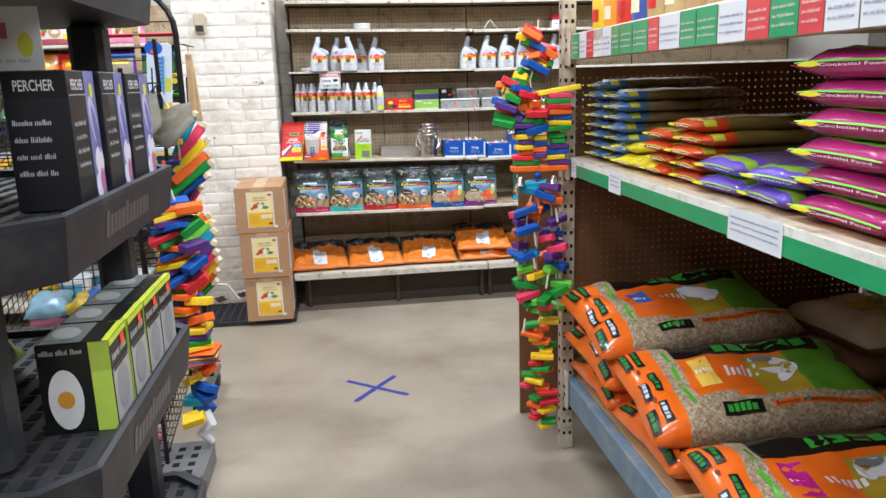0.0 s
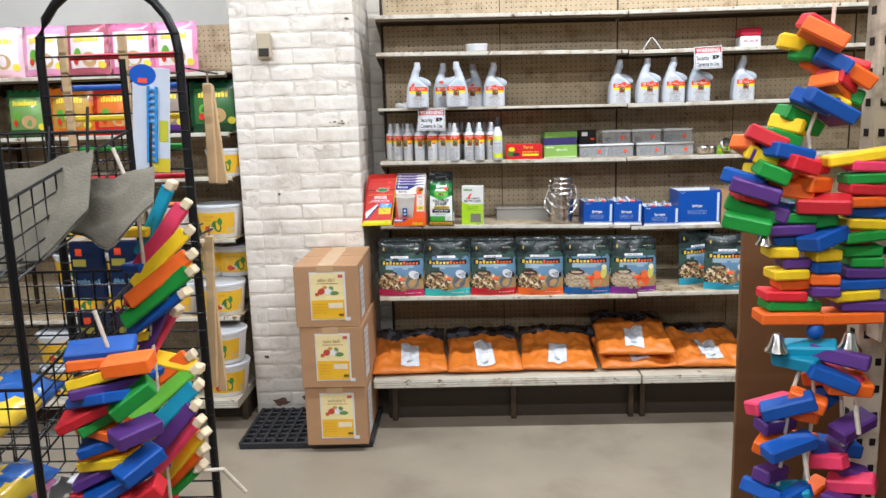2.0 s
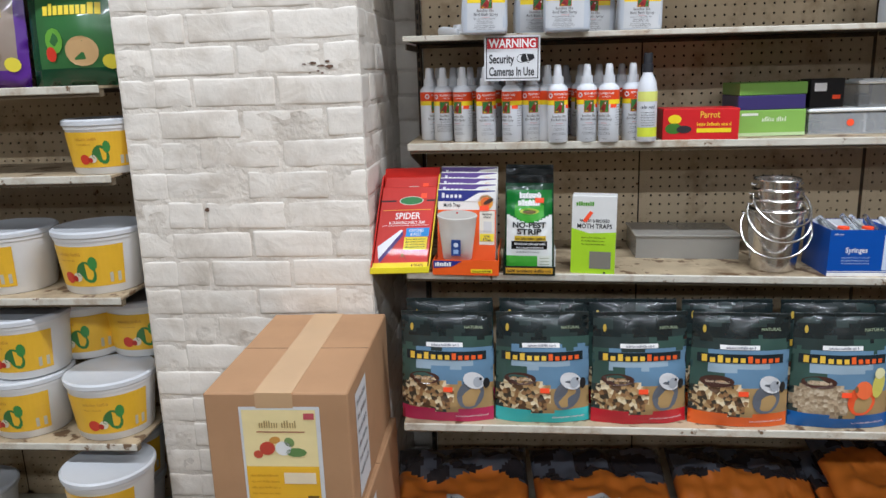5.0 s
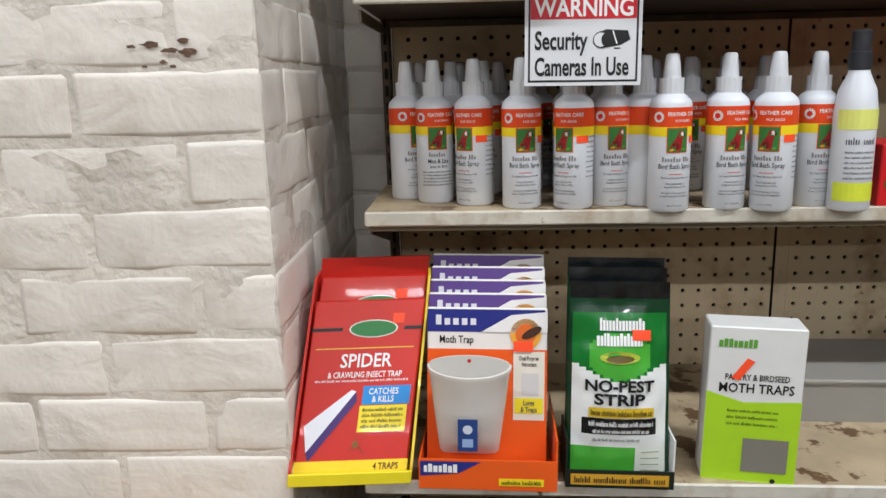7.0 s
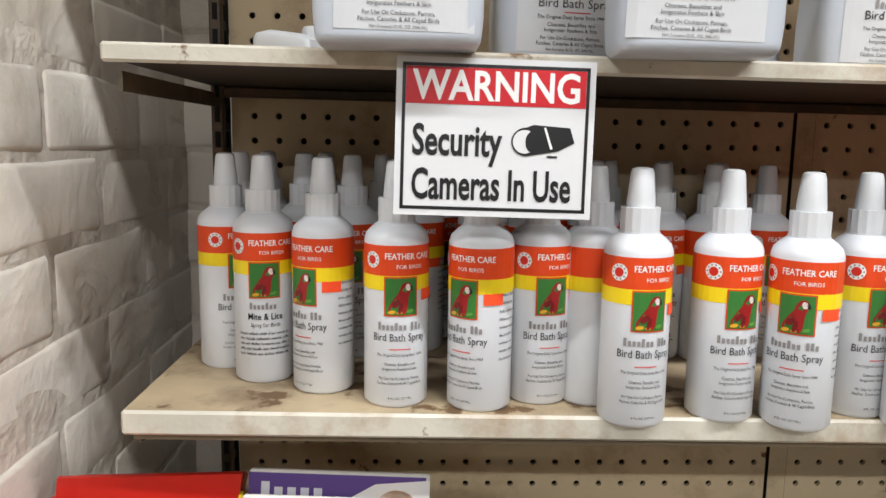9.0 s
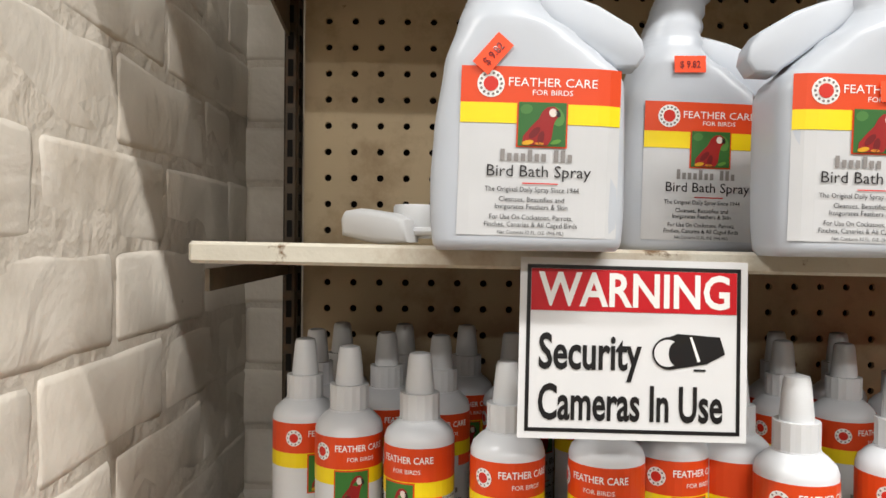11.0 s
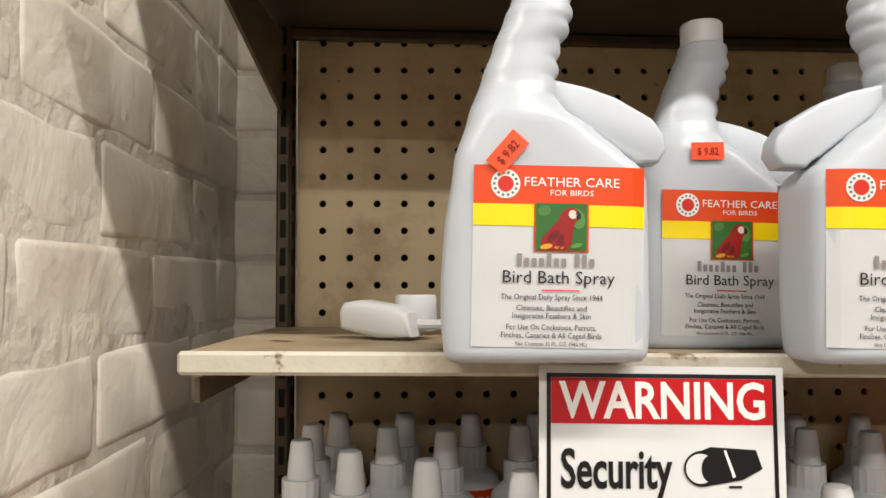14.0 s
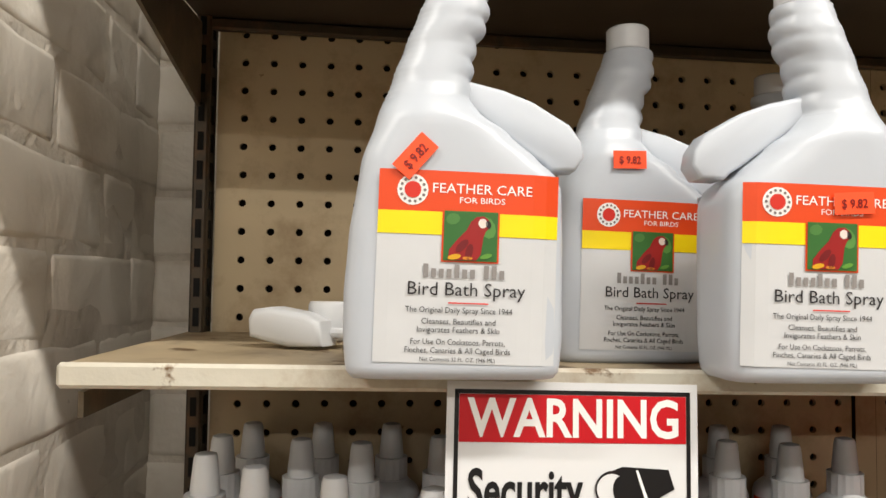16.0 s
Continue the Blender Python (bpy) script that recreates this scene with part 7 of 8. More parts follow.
def big_sack(seed, flashcol, label):
    t = thing("seed_sack", label, "seed sack", "large sacks")
    w, d, h = 0.72, 0.42, 0.14
    S = pillow(w, d, h, seed, crease=0.012, blunt=6)
    og, gr, bk = film(236, 110, 24), film(90, 150, 40), film(26, 24, 22)
    tan = MILLET

    def pick(u, v, side):
        if u < -0.72:
            return og
        if side < 0:
            return tan
        if u < -0.5:
            return tan
        if v > 0.42:
            return bk if u < 0.75 else gr
        if v < -0.62:
            return tan
        if u > 0.35:
            return gr
        if u > -0.02 and v < 0.3:
            return film(176, 150, 40)
        return og if v > -0.5 or u > -0.2 else tan
    weld(pillow_shape(S, pick, 26, 20).out("sack", t, "clear sack with orange and green print"))
    on = lambda k: (lambda x, y: S(x, y, 1, k))
    a, b = on(0.002), on(0.0032)
    p = Shape()
    p.bars(-0.15, 0.7, 0.5, 0.26, a, film(70, 170, 60), seed + 2, 30)
    p.patch(-0.47, 0.0 - 0.32, -0.3, 0.3, a, flashcol, 3, 3)
    p.bars(-0.46, -0.31, -0.05, 0.1, b, ink(236, 236, 236), seed)
    p.patch(-0.62, -0.62, -0.585, 0.62, a, film(90, 180, 50), 1, 6)
    p.bars(-0.2, 0.1, -0.1, 0.16, a, ink(226, 226, 230), seed + 5)
    p.disc(0.22, 0.05, 0.15, 0.25, a, ink(216, 216, 220), 14, 0.6)
    p.disc(0.3, -0.12, 0.07, 0.2, b, ink(236, 236, 238), 12, -0.5)
    p.disc(0.16, 0.2, 0.1, 0.08, b, ink(120, 124, 132), 12)
    p.patch(-0.4, -0.84, -0.08, -0.68, a, bk, 3, 2)
    p.bars(-0.37, -0.11, -0.8, 0.09, b, film(70, 170, 60), seed + 8, 30)
    p.patch(0.0, -0.8, 0.9, -0.72, a, og, 5, 1)
    p.bars(0.02, 0.88, -0.79, 0.06, b, ink(40, 30, 24), seed + 4)

    def end(k):
        return lambda x, y: (lambda q: (q[0] - k, q[1], q[2] + k))(S(-0.985 + 0.24 * y, -x, 1, 0))
    for i, (x, yy, c) in enumerate(((-0.6, 0.68, (40, 130, 50)), (-0.6, 0.25, (40, 130, 50)), (0.15, 0.3, (200, 206, 214)), (0.62, 0.68, (200, 206, 214)), (0.0, 0.78, (40, 130, 50)), (0.72, 0.2, (40, 130, 50)))):
        p.patch(x - 0.2, yy - 0.15, x + 0.2, yy + 0.15, end(0.003), BLACK_INK, 4, 3)
        p.bars(x - 0.16, x + 0.16, yy - 0.08, 0.16, end(0.0045), ink(*c), i + 2, 14)
    for i in range(6):
        p.disc(-0.3 + 0.22 * i, 0.45 + 0.3 * math.sin(i * 2.1), 0.045, 0.07, end(0.003), ink(120, 50, 24), 8)
    p.out("print", t, "printed brand panel and shapes")
    return t


SACKS = [(1.41, -2.96, LOW + 0.25, 0, (60, 110, 200), 12, -2, 3), (1.43, -2.96, LOW + 0.125, 1, (240, 200, 80), 6, -2, 2), (1.46, -2.94, LOW, 2, (60, 110, 200), 0, 0, 0), (1.45, -3.36, LOW + 0.135, 3, (244, 206, 90), 12, -2, -3), (1.47, -3.36, LOW, 4, (60, 110, 200), 0, 0, 2), (1.47, -3.82, LOW + 0.045, 5, (200, 40, 140), 12, -2, -5)]
for x, y, z, sd, fc, rx, ry, rz in SACKS:
    big_sack(sd, film(*fc), "large clear sack of parrot food with orange and green print").matrix_basis = pose(x, y, z, rx, ry, rz)
for i, (x, y, z) in enumerate(((2.0, -3.05, 0.0), (2.02, -3.1, 0.11), (2.0, -3.5, 0.0), (2.05, -3.12, 0.22), (2.03, -3.6, 0.1))):
    t = thing("seed_sack", "brown paper sack with a white and yellow top behind the others", "seed sack", "brown sacks")
    S = pillow(0.44, 0.42, 0.13, 30 + i, crease=0.012)
    wh_, br_ = film(226, 222, 210), mat("brown_sack", (150, 122, 96), 0.4, var=0.12, scale=8, bump=0.5, bscale=20, coat=0.3)
    weld(pillow_shape(S, lambda u, v, side: wh_ if i == 3 and side > 0 else br_, 12, 12).out("sack", t))
    if i == 3:
        q = Shape()
        q.disc(-0.1, 0.0, 0.4, 0.3, lambda a_, b_: S(a_, b_, 1, 0.002), ink(206, 190, 40), 18)
        q.bars(-0.35, 0.15, -0.06, 0.12, lambda a_, b_: S(a_, b_, 1, 0.003), ink(90, 100, 40), 3)
        q.out("print", t)
    t.matrix_basis = pose(x, y, LOW + z, 0, 0, 4 * i - 6)

# ---- hanging bird toys ----
BLOCKS = {}


def block_mesh(ci, w, d, h):
    key = (ci, round(w, 3), round(d, 3), round(h, 3))
    if key not in BLOCKS:
        s = Shape().box(-w / 2, -d / 2, -h / 2, w / 2, d / 2, h / 2, TOY[ci], 0.003)
        me = bpy.data.meshes.new("block")
        me.from_pydata(s.v, [], s.f)
        me.materials.append(TOY[ci])
        me.update()
        BLOCKS[key] = me
    return BLOCKS[key]


def block(parent, ci, x, y, z, w=0.055, d=0.035, h=0.02, rx=0, ry=0, rz=0):
    ob = new("block", block_mesh(ci, w, d, h))
    ob.parent = parent
    ob.matrix_basis = pose(x, y, z, rx, ry, rz)
    return ob


def bell(parent, x, y, z, k=1.0):
    prof = [(0.001, 0.03 * k), (0.006 * k, 0.03 * k), (0.009 * k, 0.026 * k), (0.0125 * k, 0.012 * k), (0.019 * k, 0.003 * k), (0.02 * k, 0.0), (0.018 * k, 0.0), (0.011 * k, 0.012 * k), (0.007 * k, 0.024 * k)]
    Shape().lathe(prof, 20, BELL, (x, y, z)).out("bell", parent, "shiny nickel bell", smooth=40)


TR = random.Random(21)
SIX = (0, 1, 2, 3, 4, 5)
ty = -2.755
toy = thing("bird_toy", "long hanging bird toy of bright stacked wooden blocks and bells", "bird toy")
Shape().tube([(0.98, ty, 1.62), (0.975, ty, 1.5), (0.95, ty, 1.42), (0.97, ty, 1.3), (0.975, ty, 1.12)], 0.003, ROPE, 6).out("rope", toy, "cotton rope")


def cluster(cx, cz, n, rx_, rz_, tilt, cols=SIX, w=(0.05, 0.085), dz=0.0):
    for i in range(n):
        f = i / max(1, n - 1) - 0.5
        block(toy, cols[i % len(cols)] if TR.random() < 0.7 else TR.choice(cols), cx + rx_ * f + TR.uniform(-0.016, 0.016), ty + TR.uniform(-0.03, 0.03), cz - rz_ * f + TR.uniform(-0.006, 0.006), TR.uniform(*w), 0.045, 0.024, TR.uniform(-12, 12), tilt + TR.uniform(-10, 10), TR.uniform(-40, 40))


cluster(0.975, 1.53, 9, 0.04, 0.11, 24)
cluster(0.99, 1.49, 6, -0.03, 0.08, 24)
cluster(0.93, 1.42, 6, -0.03, 0.09, 22)
cluster(0.868, 1.35, 9, -0.01, 0.14, 18)
cluster(0.905, 1.34, 6, 0.02, 0.1, 15)
cluster(0.965, 1.31, 5, 0.0, 0.12, -4)
for i in range(8):
    block(toy, (2, 7, 3, 0, 1, 4, 2, 3)[i], 1.05 + TR.uniform(-0.006, 0.006), ty - 0.01 + TR.uniform(-0.01, 0.01), 1.385 - 0.0185 * i, 0.085 if i else 0.15, 0.045, 0.017, 0, TR.uniform(-5, 5) if i else -8, TR.uniform(-8, 8))
for k, x in enumerate((0.925, 1.04)):
    for i in range(9):
        ww = (0.075, 0.08, 0.07, 0.05, 0.045, 0.06, 0.05, 0.07, 0.09)[(i + 2 * k) % 9]
        block(toy, (3, 2, 5, 1, 4, 0, 2, 3, 5)[(i * 2 + k) % 9], x + TR.uniform(-0.012, 0.012), ty + TR.uniform(-0.008, 0.008), 1.285 - 0.0185 * i, ww, 0.045, 0.017, 0, TR.uniform(-3, 3), TR.uniform(-6, 6))
for i in range(4):
    block(toy, (2, 4, 1, 5)[i], 0.978 + TR.uniform(-0.004, 0.004), ty - 0.015, 1.225 - 0.02 * i, 0.045, 0.04, 0.018, 0, 0, TR.uniform(-10, 10))
block(toy, 1, 0.931, ty, 1.118, 0.1, 0.05, 0.02, 0, 1, 0)
block(toy, 1, 1.03, ty, 1.117, 0.1, 0.05, 0.02, 0, -1, 0)
bell(toy, 0.913, ty - 0.01, 1.06)
bell(toy, 1.032, ty - 0.01, 1.06)
bell(toy, 0.882, ty - 0.02, S3, 0.8)
toy2 = thing("bird_toy", "hanging bird toy of purple, blue and green wood on white ropes", "bird toy")
Shape().lathe([(0.001, -0.014), (0.01, -0.01), (0.014, 0), (0.01, 0.01), (0.001, 0.014)], 16, TOY[4], (0.972, ty - 0.015, 1.095)).out("bead", toy2, "blue bead", smooth=60)
for x0, x1 in ((0.935, 0.92), (0.975, 0.965), (1.02, 1.035)):
    Shape().tube([(0.972, ty, 1.08), (x0, ty - 0.02, 0.98), (x1, ty - 0.02, 0.8), (x1 + 0.01, ty - 0.02, 0.6)], 0.0032, ROPE, 6).out("rope", toy2, "white cotton rope")
COOL, WARM = (5, 4, 8, 5, 4, 1), (3, 2, 6, 7, 2, 3)
for i in range(48):
    f = i / 47
    z = 1.06 - 0.46 * f
    cols = COOL if f < 0.62 else WARM
    block(toy2, cols[TR.randrange(6)] if TR.random() < 0.85 else 7, 0.975 + TR.uniform(-0.085, 0.085) * min(1, 0.35 + 2 * f), ty - 0.015 + TR.uniform(-0.035, 0.03), z + TR.uniform(-0.01, 0.01), TR.uniform(0.05, 0.095), TR.uniform(0.03, 0.042), 0.024, TR.uniform(-20, 20), TR.uniform(-22, 22), TR.uniform(-50, 50))
for i in range(6):
    x = 0.975 + TR.uniform(-0.07, 0.07)
    z = 0.98 - 0.08 * i
    Shape().tube([(x, ty - 0.05, z), (x + TR.uniform(-0.01, 0.01), ty - 0.055, z - 0.05)], 0.004, ROPE, 6).out("knot", toy2, "knotted rope end")
toy3 = thing("bird_toy", "hanging bird toy of green, yellow and orange stacked blocks", "bird toy")
Shape().tube([(0.985, ty, 0.6), (0.985, ty, 0.12)], 0.003, ROPE, 6).out("rope", toy3, "cotton rope")
for i in range(26):
    z = 0.55 - 0.0165 * i
    block(toy3, (2, 3, 1, 2, 3, 0, 1, 2, 7, 3)[TR.randrange(10)], 0.985 + TR.uniform(-0.035, 0.035), ty + TR.uniform(-0.02, 0.02), z, TR.uniform(0.045, 0.085), 0.04, 0.017, TR.uniform(-8, 8), TR.uniform(-10, 10), TR.uniform(-40, 40))

# ---- near side: wire stand with toys ----
stand = thing("wire_basket_stand", "black wire basket stand with slanted baskets", "wire stand")
SX0, SX1, SY0, SY1 = -0.95, -0.4, -2.72, -2.2
for x in (SX0, SX1):
    for y in (SY0, SY1):
        Shape().tube([(x, y, 0.02), (x, y, 1.5 if y == SY0 else 1.62)], 0.008, BLACK_WIRE, 8).out("post", stand, "black post")


def wire_basket(z, slope):
    g = lambda x, y, dz=0.0: (x, y, z + dz + slope * (y - SY0))
    rim = Shape().tube([g(SX0, SY0, 0.14), g(SX1, SY0, 0.14), g(SX1, SY1, 0.14), g(SX0, SY1, 0.14)], 0.0036, BLACK_WIRE, 6, True).out("basket", stand, "black wire basket")
    for dz in (0.035, 0.07, 0.105):
        Shape().tube([g(SX0, SY0, dz), g(SX1, SY0, dz), g(SX1, SY1, dz), g(SX0, SY1, dz)], 0.0021, BLACK_WIRE, 5, True).out("wire", rim)
    for i in range(14):
        x = SX0 + (SX1 - SX0) * i / 13
        Shape().tube([g(x, SY0, 0.14), g(x, SY0), g(x, SY1), g(x, SY1, 0.14)], 0.0025, BLACK_WIRE, 4).out("wire", rim)
    for i in range(13):
        y = SY0 + (SY1 - SY0) * i / 12
        Shape().tube([g(SX0, y, 0.14), g(SX0, y), g(SX1, y), g(SX1, y, 0.14)], 0.0025, BLACK_WIRE, 4).out("wire", rim)
    return rim


for z in (0.12, 0.5, 0.86, 1.2):
    wire_basket(z, 0.22)
PACKC = [(206, 60, 50), (60, 140, 80), (226, 226, 226), (60, 110, 190), (236, 200, 60), (200, 120, 150), (150, 190, 210)]
for i in range(18):
    t = thing("toy_pack", "small bagged pet toy lying in a wire basket", "toy pack", "bagged toys")
    S = pillow(0.15, 0.2, 0.06, 60 + i, crease=0.012)
    c1, c2 = film(*PACKC[i % 7]), CLEAR if i % 3 == 0 else film(*PACKC[(i * 3 + 2) % 7])
    weld(pillow_shape(S, lambda u, v, side: c1 if v > 0.1 + 0.3 * math.sin(u * 4 + i) else c2, 8, 8).out("bag", t))
    lev = i % 4
    x, y = SX0 + 0.1 + 0.16 * ((i // 4) % 3), SY0 + 0.13 + 0.2 * ((i * 5) % 2)
    t.matrix_basis = pose(x, y, (0.12, 0.5, 0.86, 1.2)[lev] + 0.006 + 0.22 * (y - SY0) + 0.03 * (i // 12), 12, 0, 25 * math.sin(i))
for i, (x, y, z, k) in enumerate(((-0.52, -2.5, 1.42, 1.15), (-0.355, -2.46, 1.385, 0.75))):
    h = thing("fleece_hammock", "grey fleece bird hammock draped over the wire stand", "hammock", "fleece hammocks")
    s = Shape()
    n_ = 12
    f = lambda u, v: (x + (u - 0.5) * 0.3 * k + 0.03 * k * v, y - 0.1 * k * v + 0.015 * math.sin(u * 7), z - 0.17 * k * v * (0.55 + 0.45 * math.sin(math.pi * u)) - 0.03 * k * math.sin(math.pi * u) + 0.02 * noise.noise(Vector((u * 4, v * 4, i))))
    for off, fl in ((0, False), (-0.006, True)):
        for a in range(n_):
            for b in range(n_):
                q = [f(a / n_, b / n_), f((a + 1) / n_, b / n_), f((a + 1) / n_, (b + 1) / n_), f(a / n_, (b + 1) / n_)]
                q = [(c[0], c[1], c[2] + off) for c in q]
                s.add(q[::-1] if fl else q, [(0, 1, 2, 3)], CLOTH)
    weld(s.out("cloth", h))
    for u in (0.03, 0.97):
        a_ = f(u, 0.02)
        Shape().tube([a_, (a_[0], a_[1] + 0.01, a_[2] + 0.05), (a_[0], a_[1] + 0.02, a_[2] + 0.09)], 0.003, BLACK_WIRE, 6).out("strap", h, "thin dark hanging strap")

# long toy of slats fanned round a rope, each with a pale peg at its end
fan = thing("bird_toy", "tall hanging bird toy of fanned rainbow wooden slats", "bird toy")
fx, fy = -0.3, -2.4
Shape().tube([(fx - 0.05, fy, 1.42), (fx - 0.01, fy, 1.3), (fx, fy, 0.6)], 0.004, ROPE, 6).out("rope", fan, "cotton rope")
SLATS = [(8, 62), (7, 52), (2, 44), (1, 36), (3, 36), (4, 34), (5, 58), (7, 54), (2, -12), (1, 34), (6, 38), (8, 42), (5, 48), (7, 48), (2, 46), (1, 44), (3, 42)]
for i, (ci, up_) in enumerate(SLATS):
    z, yaw = 1.255 - 0.039 * i, 18 * math.sin(i * 0.75)
    m = pose(fx + 0.01 + 0.02 * math.sin(i * 0.6), fy + 0.03 * math.cos(i * 0.8), z, 0, -up_, yaw)
    long_ = 0.17 + 0.015 * math.sin(i * 1.9)
    ob = new("slat", block_mesh(ci, long_, 0.036, 0.013))
    ob.parent, ob.matrix_basis = fan, m @ pose(0, 0, 0, 58 + 14 * math.sin(i * 2.3))
    block(fan, 9, 0, 0, 0, 0.022, 0.03, 0.02).matrix_basis = m @ pose(long_ / 2 + 0.008, 0, -0.004)
    if i % 2 == 0:
        block(fan, (i + 2) % 6, 0, 0, 0, 0.07, 0.04, 0.02).matrix_basis = pose(fx - 0.03, fy + 0.02, z - 0.02, 5 * math.sin(i), 12 * math.sin(i * 1.7), 40 * math.sin(i * 2.1))
Shape().tube([(fx + 0.06, fy, 0.68), (fx + 0.11, fy + 0.05, 0.66), (fx + 0.15, fy + 0.08, 0.585)], 0.005, ROPE, 8).out("rope_end", fan, "white rope end")

# chunky block toy hanging beside it
pile = thing("bird_toy", "hanging bird toy of chunky coloured blocks and thin plates", "bird toy")
px_, py_ = -0.285, -2.62
Shape().tube([(px_ - 0.03, py_, 1.12), (px_, py_, 1.0), (px_, py_, 0.22)], 0.004, ROPE, 6).out("rope", pile, "cotton rope")
RAIN = (4, 0, 2, 1, 4, 1, 3, 5)
for i in range(21):
    z = 1.04 - 0.0225 * i
    block(pile, RAIN[(i * 5) % 8], px_ - 0.03 + TR.uniform(-0.02, 0.02), py_ + TR.uniform(-0.02, 0.02), z, TR.uniform(0.1, 0.15), 0.07, 0.021, TR.uniform(-10, 10), -7 + TR.uniform(-18, 12), TR.uniform(-40, 40))
    if i % 3 == 1:
        block(pile, RAIN[(i * 3 + 2) % 8], px_ + 0.04, py_ - 0.03, z + 0.005, 0.09, 0.05, 0.03, TR.uniform(-15, 15), -20 + TR.uniform(-20, 20), TR.uniform(-50, 50))
for i in range(4):
    block(pile, (2, 5, 3, 2)[i], px_, py_ - 0.01, 0.575 - 0.021 * i, 0.13, 0.1, 0.02, 0, -4, 10 * i - 10)
for i in range(6):
    block(pile, (1, 5, 2, 0, 8, 7)[i], px_ + 0.005, py_ - 0.01, 0.492 - 0.0075 * i, 0.17, 0.12, 0.006, 0, -3, 4 * i - 8)
for i in range(8):
    block(pile, (2, 1, 2, 4, 4, 8, 4, 2)[i], px_ + TR.uniform(-0.03, 0.03), py_ + TR.uniform(-0.03, 0.03), 0.43 - 0.028 * i, 0.08, 0.06, 0.03, TR.uniform(-30, 30), TR.uniform(-30, 30), TR.uniform(-60, 60))
Shape().tube([(px_ + 0.02, py_, 0.25), (px_ + 0.035, py_ - 0.01, 0.2), (px_, py_ - 0.01, 0.165), (px_ + 0.03, py_, 0.12)], [0.014, 0.02, 0.022, 0.012], WHITE_CAP, 10).out("bone", pile, "white plastic chain piece")

# ---- arched grid rack ----
arch = thing("grid_rack", "black arched tube rack with wire rungs on casters", "grid rack")
AX0, AX1, AY = -0.76, -0.375, -1.9
pts = [(AX1, AY, 0.1), (AX1, AY, 1.66)] + [((AX0 + AX1) / 2 + (AX1 - AX0) / 2 * math.cos(a), AY, 1.66 + 0.19 * math.sin(a)) for a in (math.pi * i / 12 for i in range(1, 12))] + [(AX0, AY, 1.66), (AX0, AY, 0.1)]
Shape().tube(pts, 0.0125, BLACK_WIRE, 10).out("frame", arch, "black tube arch", smooth=50)
z = 0.2
while z < 1.72:
    Shape().tube([(AX0, AY - 0.012, z), (AX1 + 0.01, AY - 0.012, z)], 0.0028, BLACK_WIRE, 6).out("rung", arch)
    z += 0.052
for x in (AX0, AX1):
    Shape().box(x - 0.02, AY - 0.16, 0.085, x + 0.02, AY + 0.16, 0.11, mat("grey_foot", (120, 120, 118), 0.4, 0.5), 0.004).out("foot", arch, "grey steel foot")
    for y in (AY - 0.14, AY + 0.14):
        w_ = Shape()
        w_.m = pose(x, y, 0.035, 0, 90, 0)
        w_.lathe([(0.02, -0.012), (0.034, -0.01), (0.034, 0.01), (0.02, 0.012)], 20, mat("caster_rubber", (70, 68, 66), 0.6))
        w_.out("caster", arch, "grey rubber caster")
        Shape().box(x - 0.016, y - 0.012, 0.06, x + 0.016, y + 0.012, 0.086, CHROME, 0.003).out("caster_fork", arch)
lad = thing("bird_ladder", "wooden bird ladder with coloured dowel rungs hanging on the rack", "ladder")
for x in (-0.73, -0.56):
    Shape().box(x, -1.862, 1.2, x + 0.024, -1.85, 1.72, RAWWOOD, 0.003).out("rail", lad, "raw wood rail")
for i in range(6):
    Shape().tube([(-0.74, -1.84, 1.66 - 0.085 * i), (-0.4, -1.84, 1.66 - 0.085 * i)], 0.0085, TOY[(0, 4, 2, 3, 0, 1)[i]], 10).out("dowel", lad, "coloured dowel", smooth=50)
card = thing("carded_perch", "blue carded bird perch hanging on the rack", "card")
Shape().box(0, 0, 0, 0.125, 0.002, 0.34, ink(206, 214, 226), 0.001).out("card", card, "pale card")
Shape().disc(0.035, 0.315, 0.045, 0.035, flat((0, -0.0008, 0), *FRONT), ink(30, 90, 190), 18).out("emblem", card, "blue oval emblem")
s = Shape()
s.patch(0.02, 0.29, 0.05, 0.305, flat((0, -0.0016, 0), *FRONT), FLUO)
s.patch(0.09, 0.1, 0.12, 0.17, flat((0, -0.0008, 0), *FRONT), ink(200, 200, 60))
s.patch(0.06, 0.0, 0.125, 0.045, flat((0, -0.0008, 0), *FRONT), ink(220, 200, 50))
s.out("print", card)
s = Shape()
for x in (0.052, 0.078):
    s.box(x, -0.014, 0.03, x + 0.008, -0.002, 0.28, ink(60, 150, 220), 0.002)
for i in range(12):
    s.box(0.06, -0.012, 0.035 + 0.021 * i, 0.078, -0.004, 0.041 + 0.021 * i, ink(60, 150, 220))
s.out("perch", card, "blue plastic perch ladder")
card.matrix_basis = pose(-0.515, -1.94, 1.345, 0, 5, 0) @ Matrix.Scale(0.82, 4)
